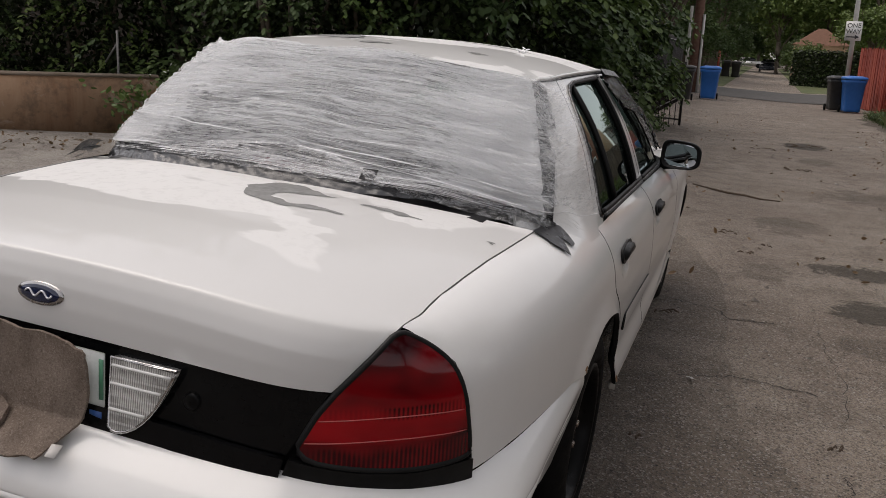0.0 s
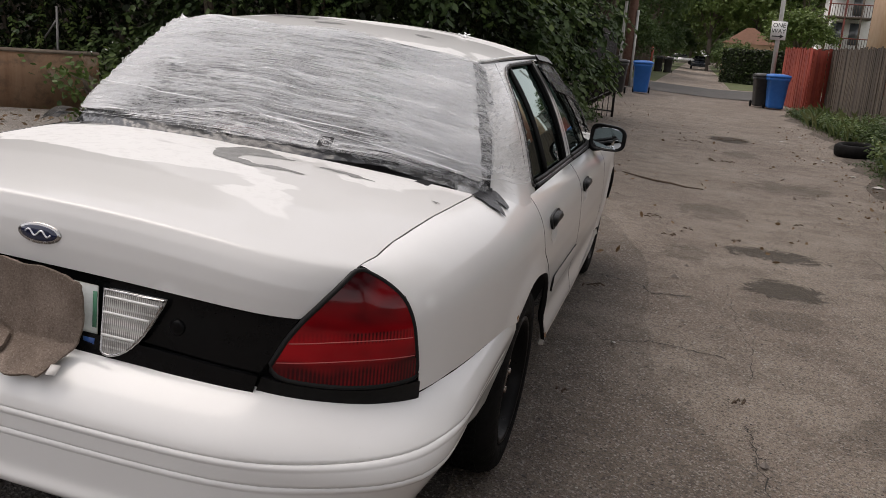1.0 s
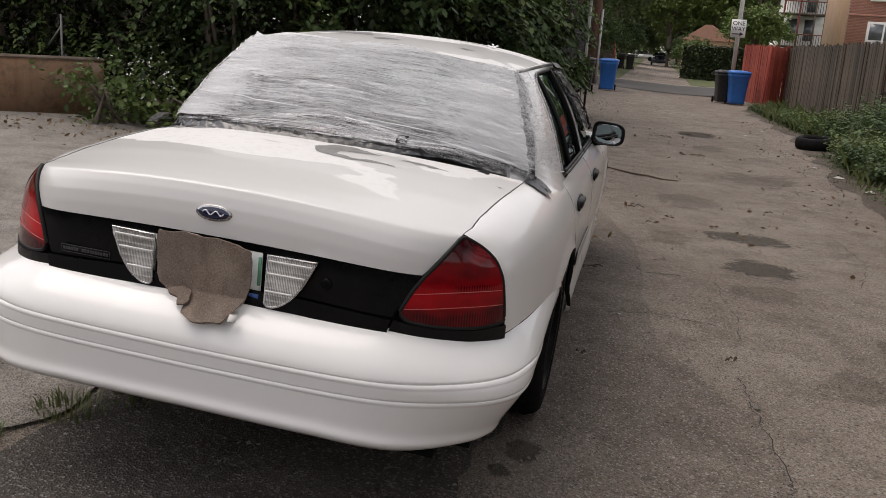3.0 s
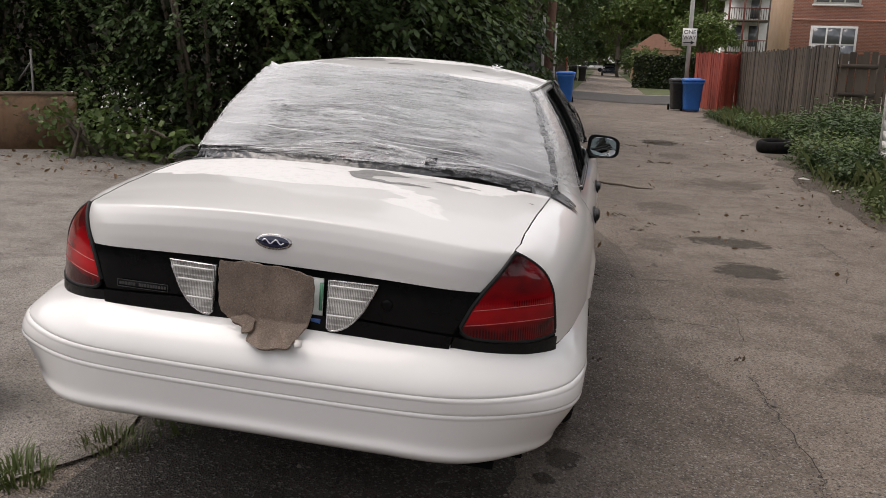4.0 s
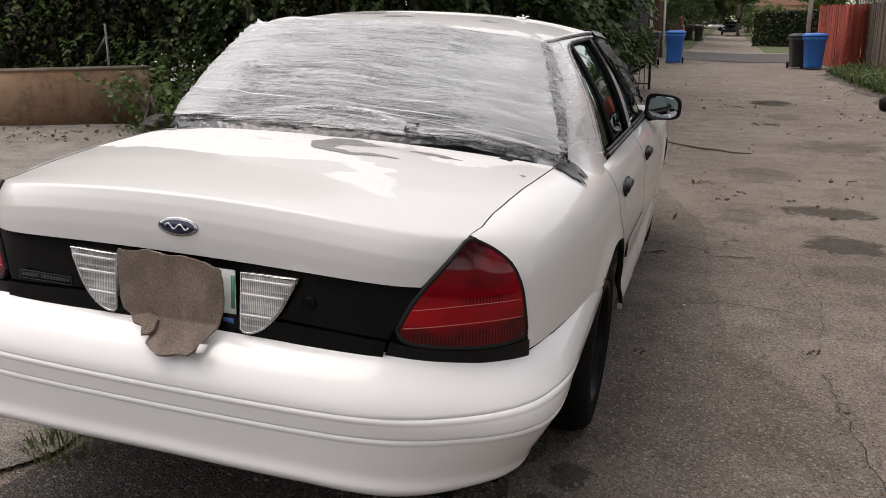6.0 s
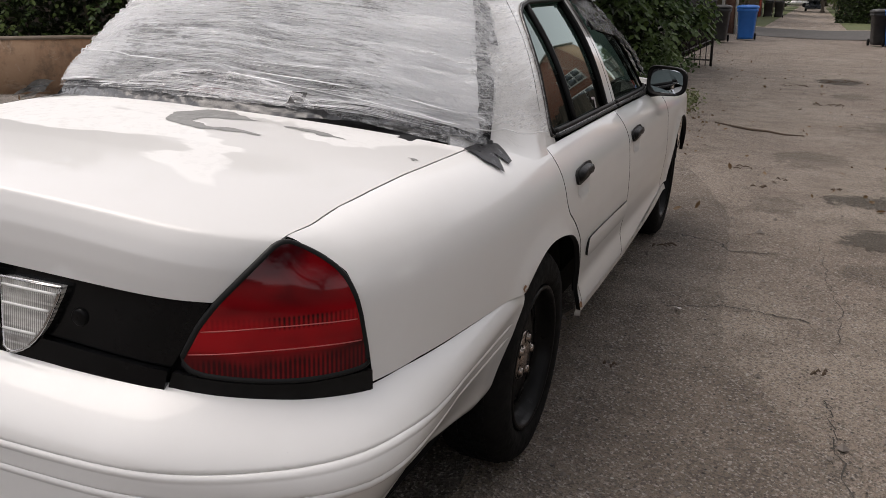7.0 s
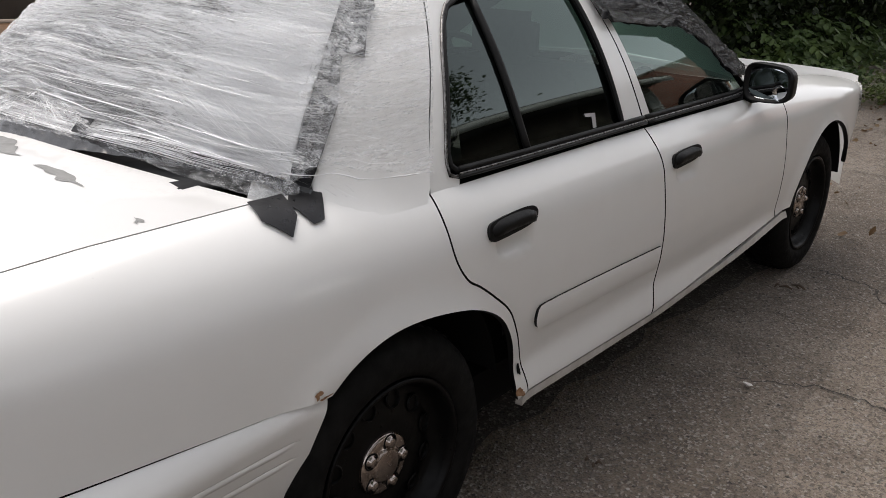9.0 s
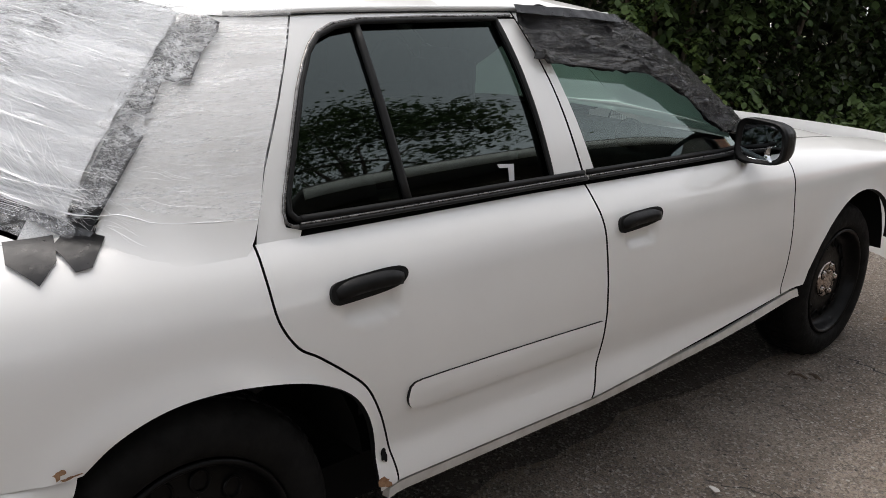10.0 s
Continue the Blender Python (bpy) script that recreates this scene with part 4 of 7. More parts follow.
for side in (1, -1):
    cp = [(2.36, -.10), (2.34, .2), (2.36, .6), (2.42, 1.0), (4.50, 1.0), (4.55, .80), (4.58, .55), (4.60, .25), (4.66, 0.0), (4.66, -.10)]
    sheet("rear_pillar", flip_poly(cp, side), pillar_skin, PAINT, car, .04, 0, .02)
    # rear door frame as a band round the window opening
    band = [(4.72, -.04), (4.70, .0), (4.62, .25), (4.60, .55), (4.57, .80), (4.53, .99), (6.95, .99), (6.955, .94), (5.35, .93), (5.07, .905), (4.89, .855), (4.81, .77), (4.785, .6), (4.84, .25), (4.885, .08), (4.93, .02), (5.05, .0), (5.05, -.04)]
    sheet("door_frame", flip_poly(band, side), G, PAINT, car, .06, .004, .02, rim=SEAL_AND_GAP_SHADE)
    post = [(6.73, .0), (6.70, .5), (6.70, .935), (6.955, .935), (6.975, .5), (6.99, .0)]
    sheet("door_post", flip_poly(post, side), G, PAINT, car, .06, .004, .02, rim=SEAL_AND_GAP_SHADE)
    post2 = [(7.0, .0), (6.985, .5), (6.965, .99), (7.10, .99), (7.085, .5), (7.11, .0)]
    sheet("door_post", flip_poly(post2, side), G, PAINT, car, .06, .004, .02, rim=SEAL_AND_GAP_SHADE)
    rail = [(7.10, .95), (7.10, .99), (9.2, .99), (9.9, .90), (10.0, .5), (10.0, .0), (9.55, .0), (9.58, .5), (9.5, .84), (9.1, .94)]
    sheet("front_pillar", flip_poly(rail, side), G, PAINT, car, .06, .004, .02, rim=SEAL_AND_GAP_SHADE)
    # panes
    q_glass = [(4.94, .03), (4.88, .09), (4.83, .25), (4.78, .6), (4.80, .77), (4.88, .855), (5.07, .905), (5.32, .925), (5.70, .03)]
    sheet("quarter_window", flip_poly(q_glass, side), G, GLASS_DARK, car, .06, 0, 0, -.012, "dark tinted quarter window")
    r_glass = [(5.66, .03), (5.28, .93), (6.72, .94), (6.72, .5), (6.75, .03)]
    sheet("rear_door_window", flip_poly(r_glass, side), G, GLASS_DARK, car, .06, 0, 0, -.012, "dark tinted door window")
    f_glass = [(7.08, .03), (7.06, .5), (7.08, .96), (9.1, .95), (9.5, .85), (9.58, .5), (9.55, .03)]
    sheet("front_door_window", flip_poly(f_glass, side), G, GLASS if side > 0 else GLASS_DARK, car, .06, 0, 0, -.012, "tinted door window")
    if side > 0:
        sheet("window_tag", [(6.32, .15), (6.45, .14), (6.435, .06), (6.395, .06), (6.40, .125), (6.33, .13)], G, BADGE_PALE, car, .02, 0, 0, -.009, "small pale tag on the door glass")
    # black seals round the rear window, the divider and the belt mouldings
    seal = [(6.72, .02), (6.70, .5), (6.70, .93), (5.35, .925), (5.08, .90), (4.91, .85), (4.835, .765), (4.81, .6), (4.865, .25), (4.89, .13), (4.93, .07), (5.0, .04), (5.1, .03)]

    def out_at(u, w, d):
        p = Vector(G(side * u, w))
        k = Vector((side, 0, .55)).normalized()
        return p + k * d

    dense_seal = []
    for p, q in zip(seal, seal[1:] + seal[:1]):
        dense_seal += [(p[0] + (q[0] - p[0]) * k / 8, p[1] + (q[1] - p[1]) * k / 8) for k in range(8)]
    part("window_seal", tube([out_at(u, w, .001) for u, w in dense_seal], .0075, 6, True), SEAL_AND_GAP_SHADE, car)
    bright = [(5.1, .008), (4.98, .012), (4.92, .03), (4.88, .075), (4.855, .14), (4.83, .25), (4.795, .42), (4.77, .58), (4.785, .72), (4.82, .80), (4.885, .865), (5.05, .915), (5.3, .938), (6.0, .945), (6.9, .948)]
    part("chrome_trim", tube([out_at(u, w, .004) for u, w in bright], .0042, 6), TRIM, car, "worn bright window trim")
    part("window_divider", tube([out_at(5.30 + .40 * k / 8, .92 - .90 * k / 8, -.006) for k in range(9)], .011, 6), SEAL_AND_GAP_SHADE, car)
    for u0, u1 in ((5.02, 6.99), (7.02, 9.35)):
        n = 24
        part("belt_moulding", tube([out_at(u0 + (u1 - u0) * k / n, .004, .010) for k in range(n + 1)], .0050, 6), SEAL_AND_GAP_SHADE, car)
        part("belt_trim", tube([out_at(u0 + (u1 - u0) * k / n, .018, .009) for k in range(n + 1)], .0030, 6), TRIM, car, "worn bright belt trim")
        part("belt_moulding", tube([out_at(u0 + (u1 - u0) * k / n, .040, .004) for k in range(n + 1)], .008, 6), SEAL_AND_GAP_SHADE, car)

# rear and front screens
sheet("brake_lamp", [(-.17, .045), (.24, .045), (.22, .15), (-.15, .10)], G, RED_LENS, car, .03, 0, .04, -.02, "red high brake lamp behind the film")
fs_ = [(10.0, .02), (12.0, .02), (12.0, .97), (9.95, .97)]
for side in (1, -1):
    sheet("windscreen", flip_poly(fs_, side), G, GLASS, car, .08, 0, 0, -.012, "clear windscreen")

# bonnet, nose
def bonnet_at(a, b):
    u = 2 * a - 1
    y = 2.20 + 1.43 * b
    w = float(np.interp(y, SHOULDER_Y, SHOULDER_D))
    x1 = float(np.interp(y, plan_c[first:last, 1], plan_c[first:last, 0])) - w
    zs = float(np.interp(y, SHOULDER_Y, SHOULDER_Z))
    crown = .040 * (1 - abs(u) ** 2.2) * (1 - .4 * b)
    return (u * (x1 - .004), y, zs + crown - .13 * max(0, (b - .5) / .5) ** 2.2)


bonnet = grid_sheet("bonnet", bonnet_at, 40, 50, PAINT, car, "white bonnet with a bare grey strip", flip=True)


def on_bonnet(x, y):
    b = (y - 2.20) / 1.43
    w = bonnet_at(1, b)[0]
    return bonnet_at(.5 + .5 * x / w, b)


sheet("bare_patch", round_off([(.22, 2.60), (.36, 2.5), (.46, 2.75), (.52, 3.05), (.44, 3.25), (.36, 3.0), (.27, 2.8)], (), 2), on_bonnet, PRIMER, bonnet, .03, 0, 0, .0012, "grey bare strip in the paint")
def front_fn(a, b):
    half = plan_l[-1]
    s = (2 * a - 1)
    q = half - abs(s) * .86
    z = .24 + .60 * b
    x, y, nx, ny = plan_at(q)
    o = .05 * math.sin(math.pi * min(1, b * 1.4)) * (1 - abs(s) ** 4)
    return (math.copysign(x + nx * o, s) if s else 0.0, y + ny * o, z)


for side in (1, -1):
    lens = [(sy(3.61), .80), (sy(3.63), .67), (sy(3.78), .655), (sy(3.80), .79), (sy(3.72), .83)]
    sheet("headlamp", flip_poly(round_off(lens, (), 1), side), S, CLEAR_LENS, car, .02, 0, .02, .012, "clear headlamp lens")
grid_sheet("front_bumper", front_fn, 60, 20, PAINT, car, "white front bumper cover", flip=False)


# wheels
def wheel(at, side):
    root = new("wheel")
    root.parent = car
    root.matrix_basis = Matrix.Translation(at) @ Matrix.Rotation(side * math.pi / 2, 4, "Y")
    prof = [(.222, -.20), (.25, -.215), (.305, -.212), (.327, -.19), (.335, -.16), (.3365, -.105), (.335, -.05), (.326, -.022), (.305, -.002), (.27, .004), (.245, .002), (.232, -.006), (.226, -.014), (.222, -.03)]
    tyre = part("tyre", lathe(prof, None, 64), RUBBER, root, "worn black tyre")
    bm = bmesh.new()
    for row_r, hz in ((.336, -.065), (.336, -.105), (.336, -.145)):
        for k in range(60):
            a = k / 60 * math.tau
            m = Matrix.Rotation(a, 4, "Z") @ Matrix.Translation((row_r, 0, hz))
            box_bm((.005, .022, .028), (0, 0, 0), 0, bm, m)
    tagged(part("tread", bm, RUBBER, tyre, "", False), kind="stuff")
    rim = part("rim", lathe([(.224, -.012), (.226, -.004), (.219, .000), (.212, -.006), (.208, -.022), (.200, -.040), (.190, -.058), (.170, -.060), (.145, -.052), (.12, -.046), (.10, -.044), (.085, -.046), (.06, -.046), (.001, -.046)], None, 64), STEEL_BLACK, root, "black steel wheel rim")
    for k in range(12):
        a = (k + .5) / 12 * math.tau
        m = Matrix.Rotation(a, 4, "Z") @ Matrix.Translation((.158, 0, -.0545)) @ Matrix.Rotation(radians(14), 4, "Y")
        hole = part("vent_hole", lathe([(.001, -.004), (.0185, -.003), (.0195, .0035)], m, 18), SHELL, rim)
        part("vent_lip", lathe([(.0192, .001), (.0205, .0055), (.0225, .0060), (.0250, .002)], m, 18), STEEL_BLACK, hole)
    cap = part("hub_cap", lathe([(.080, -.056), (.079, -.042), (.074, -.037), (.06, -.036), (.046, -.038), (.042, -.031), (.034, -.029), (.001, -.028)], None, 40), HUB, root, "small dull chrome hub cap")
    for k in range(5):
        a = (k / 5 + .06) * math.tau
        m = Matrix.Translation((.057 * math.cos(a), .057 * math.sin(a), -.038))
        part("lug_nut", lathe([(.017, 0), (.017, .002), (.0125, .003), (.012, .010), (.009, .012), (.001, .012)], m, 12), HUB, cap)
        ring_m = Matrix.Translation((.057 * math.cos(a), .057 * math.sin(a), -.0375))
        part("lug_recess", lathe([(.022, .0015), (.0205, .003), (.0175, .0018)], ring_m, 16), SHELL, cap)
    return root


for side in (1, -1):
    wheel((side * .938, 0, .336), side)
    wheel((side * .900, 2.913, .336), side)

# door mirrors
for side in (1, -1):
    bm = bmesh.new()
    cx, cy, cz = side * .953, 2.06, 1.012
    prof = []
    rings = []
    for k, (dy, sc) in enumerate(((-.062, .93), (-.068, 1.0), (-.05, 1.03), (-.01, 1.0), (.03, .86), (.06, .6), (.075, .25))):
        ringv = []
        for j in range(28):
            a = j / 28 * math.tau
            ca, sa = math.cos(a), math.sin(a)
            ex = math.copysign(abs(ca) ** .55, ca) * .098 * sc
            ez = math.copysign(abs(sa) ** .55, sa) * .070 * sc * (1 - .12 * ca * side)
            ringv.append(bm.verts.new((cx + ex, cy + dy - .02 * ca * side, cz + ez)))
        rings.append(ringv)
    for a, b in zip(rings, rings[1:]):
        for j in range(28):
            bm.faces.new((a[j], a[(j + 1) % 28], b[(j + 1) % 28], b[j]))
    bm.faces.new(rings[-1])
    # rim turned in towards the glass
    inner = [bm.verts.new(Vector((cx, 0, cz)) + (v.co - Vector((cx, 0, cz))) * .88) for v in rings[0]]
    for v, w in zip(inner, rings[0]):
        v.co.y = w.co.y + .006
    for j in range(28):
        bm.faces.new((rings[0][j], inner[j], inner[(j + 1) % 28], rings[0][(j + 1) % 28]))
    bmesh.ops.recalc_face_normals(bm, faces=bm.faces)
    mirror = part("door_mirror", bm, BLACK_SATIN, car, "black plastic door mirror")
    bm = bmesh.new()
    ring_g = [bm.verts.new((v[0], v[1], v[2])) for v in [(cx + math.copysign(abs(math.cos(j / 28 * math.tau)) ** .55, math.cos(j / 28 * math.tau)) * .084, cy - .055 - .02 * math.cos(j / 28 * math.tau) * side, cz + math.copysign(abs(math.sin(j / 28 * math.tau)) ** .55, math.sin(j / 28 * math.tau)) * .058) for j in range(28)]]
    bm.faces.new(ring_g)
    part("mirror_glass", bm, MIRROR, mirror, "", False)
    bm = lathe([(.001, -.004), (.02, -.002), (.026, .003), (.027, .006)], Matrix.Translation((cx + side * .050, cy - .064, cz - .030)) @ Matrix.Rotation(math.pi / 2, 4, "X"), 20)
    part("blind_spot_mirror", bm, MIRROR, mirror, "small round convex mirror")
    part("mirror_foot", tube([(side * .85, 2.06, .952), (side * .90, 2.07, .955), (side * .96, 2.08, .965)], [.035, .028, .024], 10), BLACK_SATIN, mirror)

# cabin: seats, wheel, shelf
CLOTH = speckled("grey_cloth", (.05, .052, .055), (.085, .085, .085), 20, .9, 0, .3)
DASH = speckled("dark_trim", (.02, .02, .022), (.035, .035, .035), 20, .6)
TAN = speckled("light_trim", (.20, .20, .19), (.27, .265, .25), 15, .7)
for x in (-.38, .38):
    bm = box_bm((.52, .50, .16), (x, 1.55, .52), .05)
    part("seat_cushion", bm, CLOTH, car)
    bm = box_bm((.50, .14, .62), (x, 1.22, .82), .05, None, Matrix.Rotation(radians(14), 4, "X"))
    part("seat_back", bm, CLOTH, car)
    bm = box_bm((.26, .09, .17), (x, 1.12, 1.20), .035)
    part("headrest", bm, CLOTH, car)
bm = box_bm((1.36, .16, .60), (0, .22, .78), .05, None, Matrix.Rotation(radians(18), 4, "X"))
part("rear_seat", bm, CLOTH, car)
part("parcel_shelf", box_bm((1.25, .50, .03), (0, -.06, 1.01), .005), DASH, car)
part("dashboard", box_bm((1.45, .42, .26), (0, 2.22, .82), .06), DASH, car)
m = Matrix.Translation((-.38, 1.88, .93)) @ Matrix.Rotation(radians(-62), 4, "X")
part("steering_wheel", tube([m @ Vector((.19 * math.cos(k / 32 * math.tau), .19 * math.sin(k / 32 * math.tau), 0)) for k in range(32)], .015, 8, True), DASH, car)
part("cabin_liner", box_bm((1.0, 1.1, .02), (0, 1.0, 1.40), .005), TAN, car)
m = Matrix.Translation((.46, 1.98, .97))
part("vent_nozzle", lathe([(.055, 0), (.055, .02), (.045, .025), (.04, .01), (.001, .008)], m @ Matrix.Rotation(radians(75), 4, "X"), 24), DASH, car)
# high brake lamp seen through the film
part("high_brake_lamp", box_bm((.30, .06, .05), (.02, -.27, 1.075), .012), RED_LENS, car, "red high brake lamp")

# ==== film and tape over the rear window ====
wrap = thing("rear_window_wrap", "crumpled clear stretch film taped over the rear window", "plastic film", SLOPE)


def rumple(u, w):
    k = w + .03 * noise.noise((u * .8, w * 2, 5.0))
    a = noise.noise((u * .45, k * 30, 3.1)) * .010 + noise.noise((u * .8 + 5, k * 70, .3)) * .005
    a += noise.noise((u * 1.1, w * 3, 9.0)) * .012
    return a


film_poly = [(-3.75, .90), (-3.9, .55), (-3.75, .2), (-3.45, .085), (-2, .088), (-1.2, .095), (-.8, .11), (-.4, .15), (0, .185), (.3, .18), (.6, .13), (1.0, .105), (1.9, .095), (2.5, .07), (2.8, .06), (2.78, .12), (2.76, .3), (2.78, .5), (2.84, .93), (2.6, .955), (1.2, .95), (0, .955), (-1.2, .97), (-2.4, .98), (-3.0, .995), (-3.4, .99)]
sheet("film_main", film_poly, G, FILM, wrap, .03, 0, 0, .022, "", rumple)


def pleats(u, w):
    """Folds that fan down from the point where the film is pinched up."""
    a = math.atan2(u - .18, (w - .20) * 6)
    return .012 * (1 - 2.2 * abs(noise.noise((a * 5.5, 1.0, 2.0)))) + .004 * noise.noise((u * 9, w * 20, 2.0))


film_gather = [(-1.1, .03), (-.5, .02), (0, .015), (.5, .02), (.9, .03), (.75, .12), (.35, .17), (0, .18), (-.45, .15), (-.9, .10)]
thin = [sheet("film_gather", film_gather, G, FILM_THIN, wrap, .02, 0, 0, .026, "", pleats)]
film_side = [(2.75, .02), (3.08, .12), (3.73, .125), (4.2, .10), (4.61, .08), (4.585, .3), (4.56, .6), (4.52, .99), (3.9, .985), (3.15, .96), (2.80, .94), (2.74, .5), (2.72, .2)]
over_tape = [(2.62, .10), (3.07, .115), (3.10, .20), (3.15, .39), (3.10, .47), (3.08, .60), (3.38, .64), (3.45, .90), (3.2, .97), (2.74, .95), (2.66, .5), (2.62, .2)]
thin.append(sheet("film_over_tape", over_tape, G, FILM_CRUMPLED, wrap, .02, 0, 0, .019, "", lambda u, w: .6 * rumple(u, w) + .003 * noise.noise((u * 14, w * 60, 4))))
thin.append(sheet("film_flap", film_side, pillar_skin, FILM_SIDE, wrap, .04, 0, 0, .018, "", lambda u, w: .35 * rumple(u, w)))
fringe = [(.85, .09), (1.0, .03), (1.6, .0), (2.3, -.02), (2.9, -.05), (2.95, .02), (2.8, .08), (2.4, .075), (1.7, .085)]
thin.append(sheet("film_fringe", fringe, G, FILM_THIN, wrap, .03, 0, 0, .024, "", lambda u, w: .004 * noise.noise((u * 6, w * 14, 8))))
for ob in thin:
    ob.visible_shadow = False


def lifted(u, w, h):
    """A point h outside the glasshouse at (u, w)."""
    e = 4e-3
    p = Vector(pillar_skin(u, w))
    k = (Vector(G(u + e, w)) - Vector(G(u - e, w))).cross(Vector(G(u, w + e)) - Vector(G(u, w - e)))
    k.normalize()
    return p + k * (h if k.z + abs(k.x) * .3 > 0 else -h)


# pulled strands: thin raised creases along the film, their glints painted white
rnd = random.Random(8)
cv, cf = [], []


def strand(a, b, width, wiggle, seed, h0=.026):
    """One crease from a to b on the glasshouse, wavering as it goes."""
    (ua, wa), (ub, wb) = a, b
    n = max(7, int(abs(ub - ua) * 12) + int(abs(wb - wa) * 20))
    start = len(cv)
    for i in range(n + 1):
        t = i / n
        u = ua + (ub - ua) * t
        w = wa + (wb - wa) * t + wiggle * (noise.noise((u * .7, wa * 9, seed * .37)) + .35 * noise.noise((u * 4, wa * 30, seed)))
        dw = width * (.35 + .65 * abs(noise.noise((u * 2.2, seed * 1.7, w * 3)))) / .5 * math.sin(math.pi * min(1, max(.06, t * .94 + .03))) ** .4
        base = rumple(u, w) if abs(u) < 3 else .35 * rumple(u, w)
        for e, lift in ((-1, .0009), (1, 0)):
            cv.append(lifted(u, w + e * dw, h0 + base + lift))
    for i in range(n):
        k = start + 2 * i
        cf.append((k, k + 1, k + 3, k + 2))


for k in range(900):
    w0 = rnd.uniform(.09, .96)
    full = rnd.random() < .10
    ua = -3.5 if full else rnd.uniform(-3.5, 1.5)
    ub = 2.95 if full else min(2.95, ua + rnd.uniform(.6, 3.5))
    w1 = w0 + (ub - ua) * (rnd.gauss(-.006, .014) if rnd.random() < .66 else rnd.uniform(-.08, .08))
    strand((ua, w0), (ub, min(.96, max(.08 if abs(ub) > 1.2 else .13, w1))), rnd.choice((.0003, .0004, .0005, .0008, .0015)) * rnd.uniform(.6, 1.1), .0045, k)
for k in range(1000):
    w0, ua = rnd.uniform(.10, .95), rnd.uniform(-3.4, 2.4)
    ub = min(2.95, ua + rnd.uniform(.2, .9))
    strand((ua, w0), (ub, min(.96, max(.13, w0 + (ub - ua) * rnd.uniform(-.14, .14)))), rnd.uniform(.0002, .0006), .004, 2000 + k)
# fans at the far edge, the near lower corner and the gathered middle
for k in range(90):
    w0 = rnd.uniform(.08, .98)
    strand((rnd.uniform(-3.8, -3.5), w0), (rnd.uniform(-3.2, -2.2), min(.97, max(.07, w0 + rnd.uniform(-.12, .12)))), rnd.uniform(.0006, .002), .010, 400 + k)
for k in range(60):
    u0 = rnd.uniform(.9, 2.2)
    strand((u0, rnd.uniform(.14, .40)), (rnd.uniform(2.5, 3.05), rnd.uniform(.03, .16)), rnd.uniform(.0003, .0009), .012, 500 + k)
for k in range(60):
    a = rnd.uniform(-1.0, 1.0)
    strand((.18 + .10 * a, .175 - .02 * abs(a)), (.18 + a * rnd.uniform(.5, .95), .175 - rnd.uniform(.08, .13)), rnd.uniform(.0003, .0008), .004, 600 + k, .034)
for k in range(70):
    strand((rnd.uniform(-3.4, .5), rnd.uniform(.05, .10)), (rnd.uniform(.8, 2.9), rnd.uniform(.04, .14)), rnd.uniform(.0005, .0014), .008, 700 + k)
# crinkles where the film runs on over the tape and the pillar
for k in range(320):
    u0, w0 = rnd.uniform(2.65, 3.25), rnd.uniform(.04, .93)
    strand((u0, w0), (u0 + rnd.uniform(.15, .45), w0 + rnd.uniform(-.06, .07)), rnd.uniform(.0002, .0006), .03, 800 + k, .023)
for k in range(80):
    u0, w0 = rnd.uniform(2.9, 3.8), rnd.uniform(.12, .97)
    strand((u0, w0), (min(4.46, u0 + rnd.uniform(.4, 1.4)), min(.98, max(.11, w0 + rnd.gauss(-.01, .02)))), rnd.uniform(.0002, .0005), .008, 1000 + k, .020)
tagged(mesh_ob("film_creases", cv, cf, CREASE, wrap, "fine creases in the film with glints painted white"), kind="stuff")
# two thick twisted ropes of film
for nm, pts in enumerate((((.1, .19), (1.2, .13), (2.2, .09), (2.9, .075), (3.6, .095), (4.45, .088)), ((-2.6, .30), (-1.0, .25), (.8, .20), (2.2, .16), (3.0, .13)))):
    line = []
    for p, q in zip(pts, pts[1:]):
        line += [lifted(p[0] + (q[0] - p[0]) * i / 8, p[1] + (q[1] - p[1]) * i / 8 + .004 * noise.noise((p[0] * 3 + i, 0, nm)), .030 + (rumple(p[0], p[1]) if p[0] < 3 else 0)) for i in range(8)]
    part("film_rope", tube(line, [.0014 + .0007 * math.sin(i * .9) for i in range(len(line))], 5), CREASE, wrap)

# tape strip along the foot of the window and torn pieces up the pillar
tape_foot = [(-3.6, -.06), (-2, -.06), (-.9, -.06), (0, -.065), (.8, .0), (1.3, .03), (1.65, .04), (2.5, .034), (3.05, -.02), (3.1, .03), (2.5, .075), (1.65, .095), (.8, .085), (.4, .065), (-.3, .06), (-.9, .085), (-2, .10), (-3.5, .08)]
sheet("tape_strip", tape_foot, G, TAPE_GLOSSY, wrap, .016, 0, .001, .014, "glossy black tape", lambda u, w: .005 * (.6 - 1.6 * abs(noise.noise((u * 5 + w * 20, w * 14, 1)))) + .002 * noise.noise((u * 16, w * 40, 3)))


def pillar_piece(poly):
    sheet("tape_piece", poly, G, TAPE, wrap, .03, 0, .001, .010, "torn black tape", lambda u, w: .002 * noise.noise((u * 6, w * 12, 4)))


pillar_piece([(2.80, -.085), (3.02, -.08), (3.09, .12), (3.17, .39), (2.91, .43), (2.78, .40), (2.78, .1)])
pillar_piece([(2.78, .405), (2.91, .435), (2.96, .47), (3.13, .46), (3.10, .54), (3.07, .63), (2.90, .65), (2.80, .55)])
pillar_piece([(2.79, .655), (3.07, .635), (3.25, .62), (3.43, .61), (3.40, .77), (3.50, .88), (3.46, .93), (3.2, .965), (2.80, .96)])


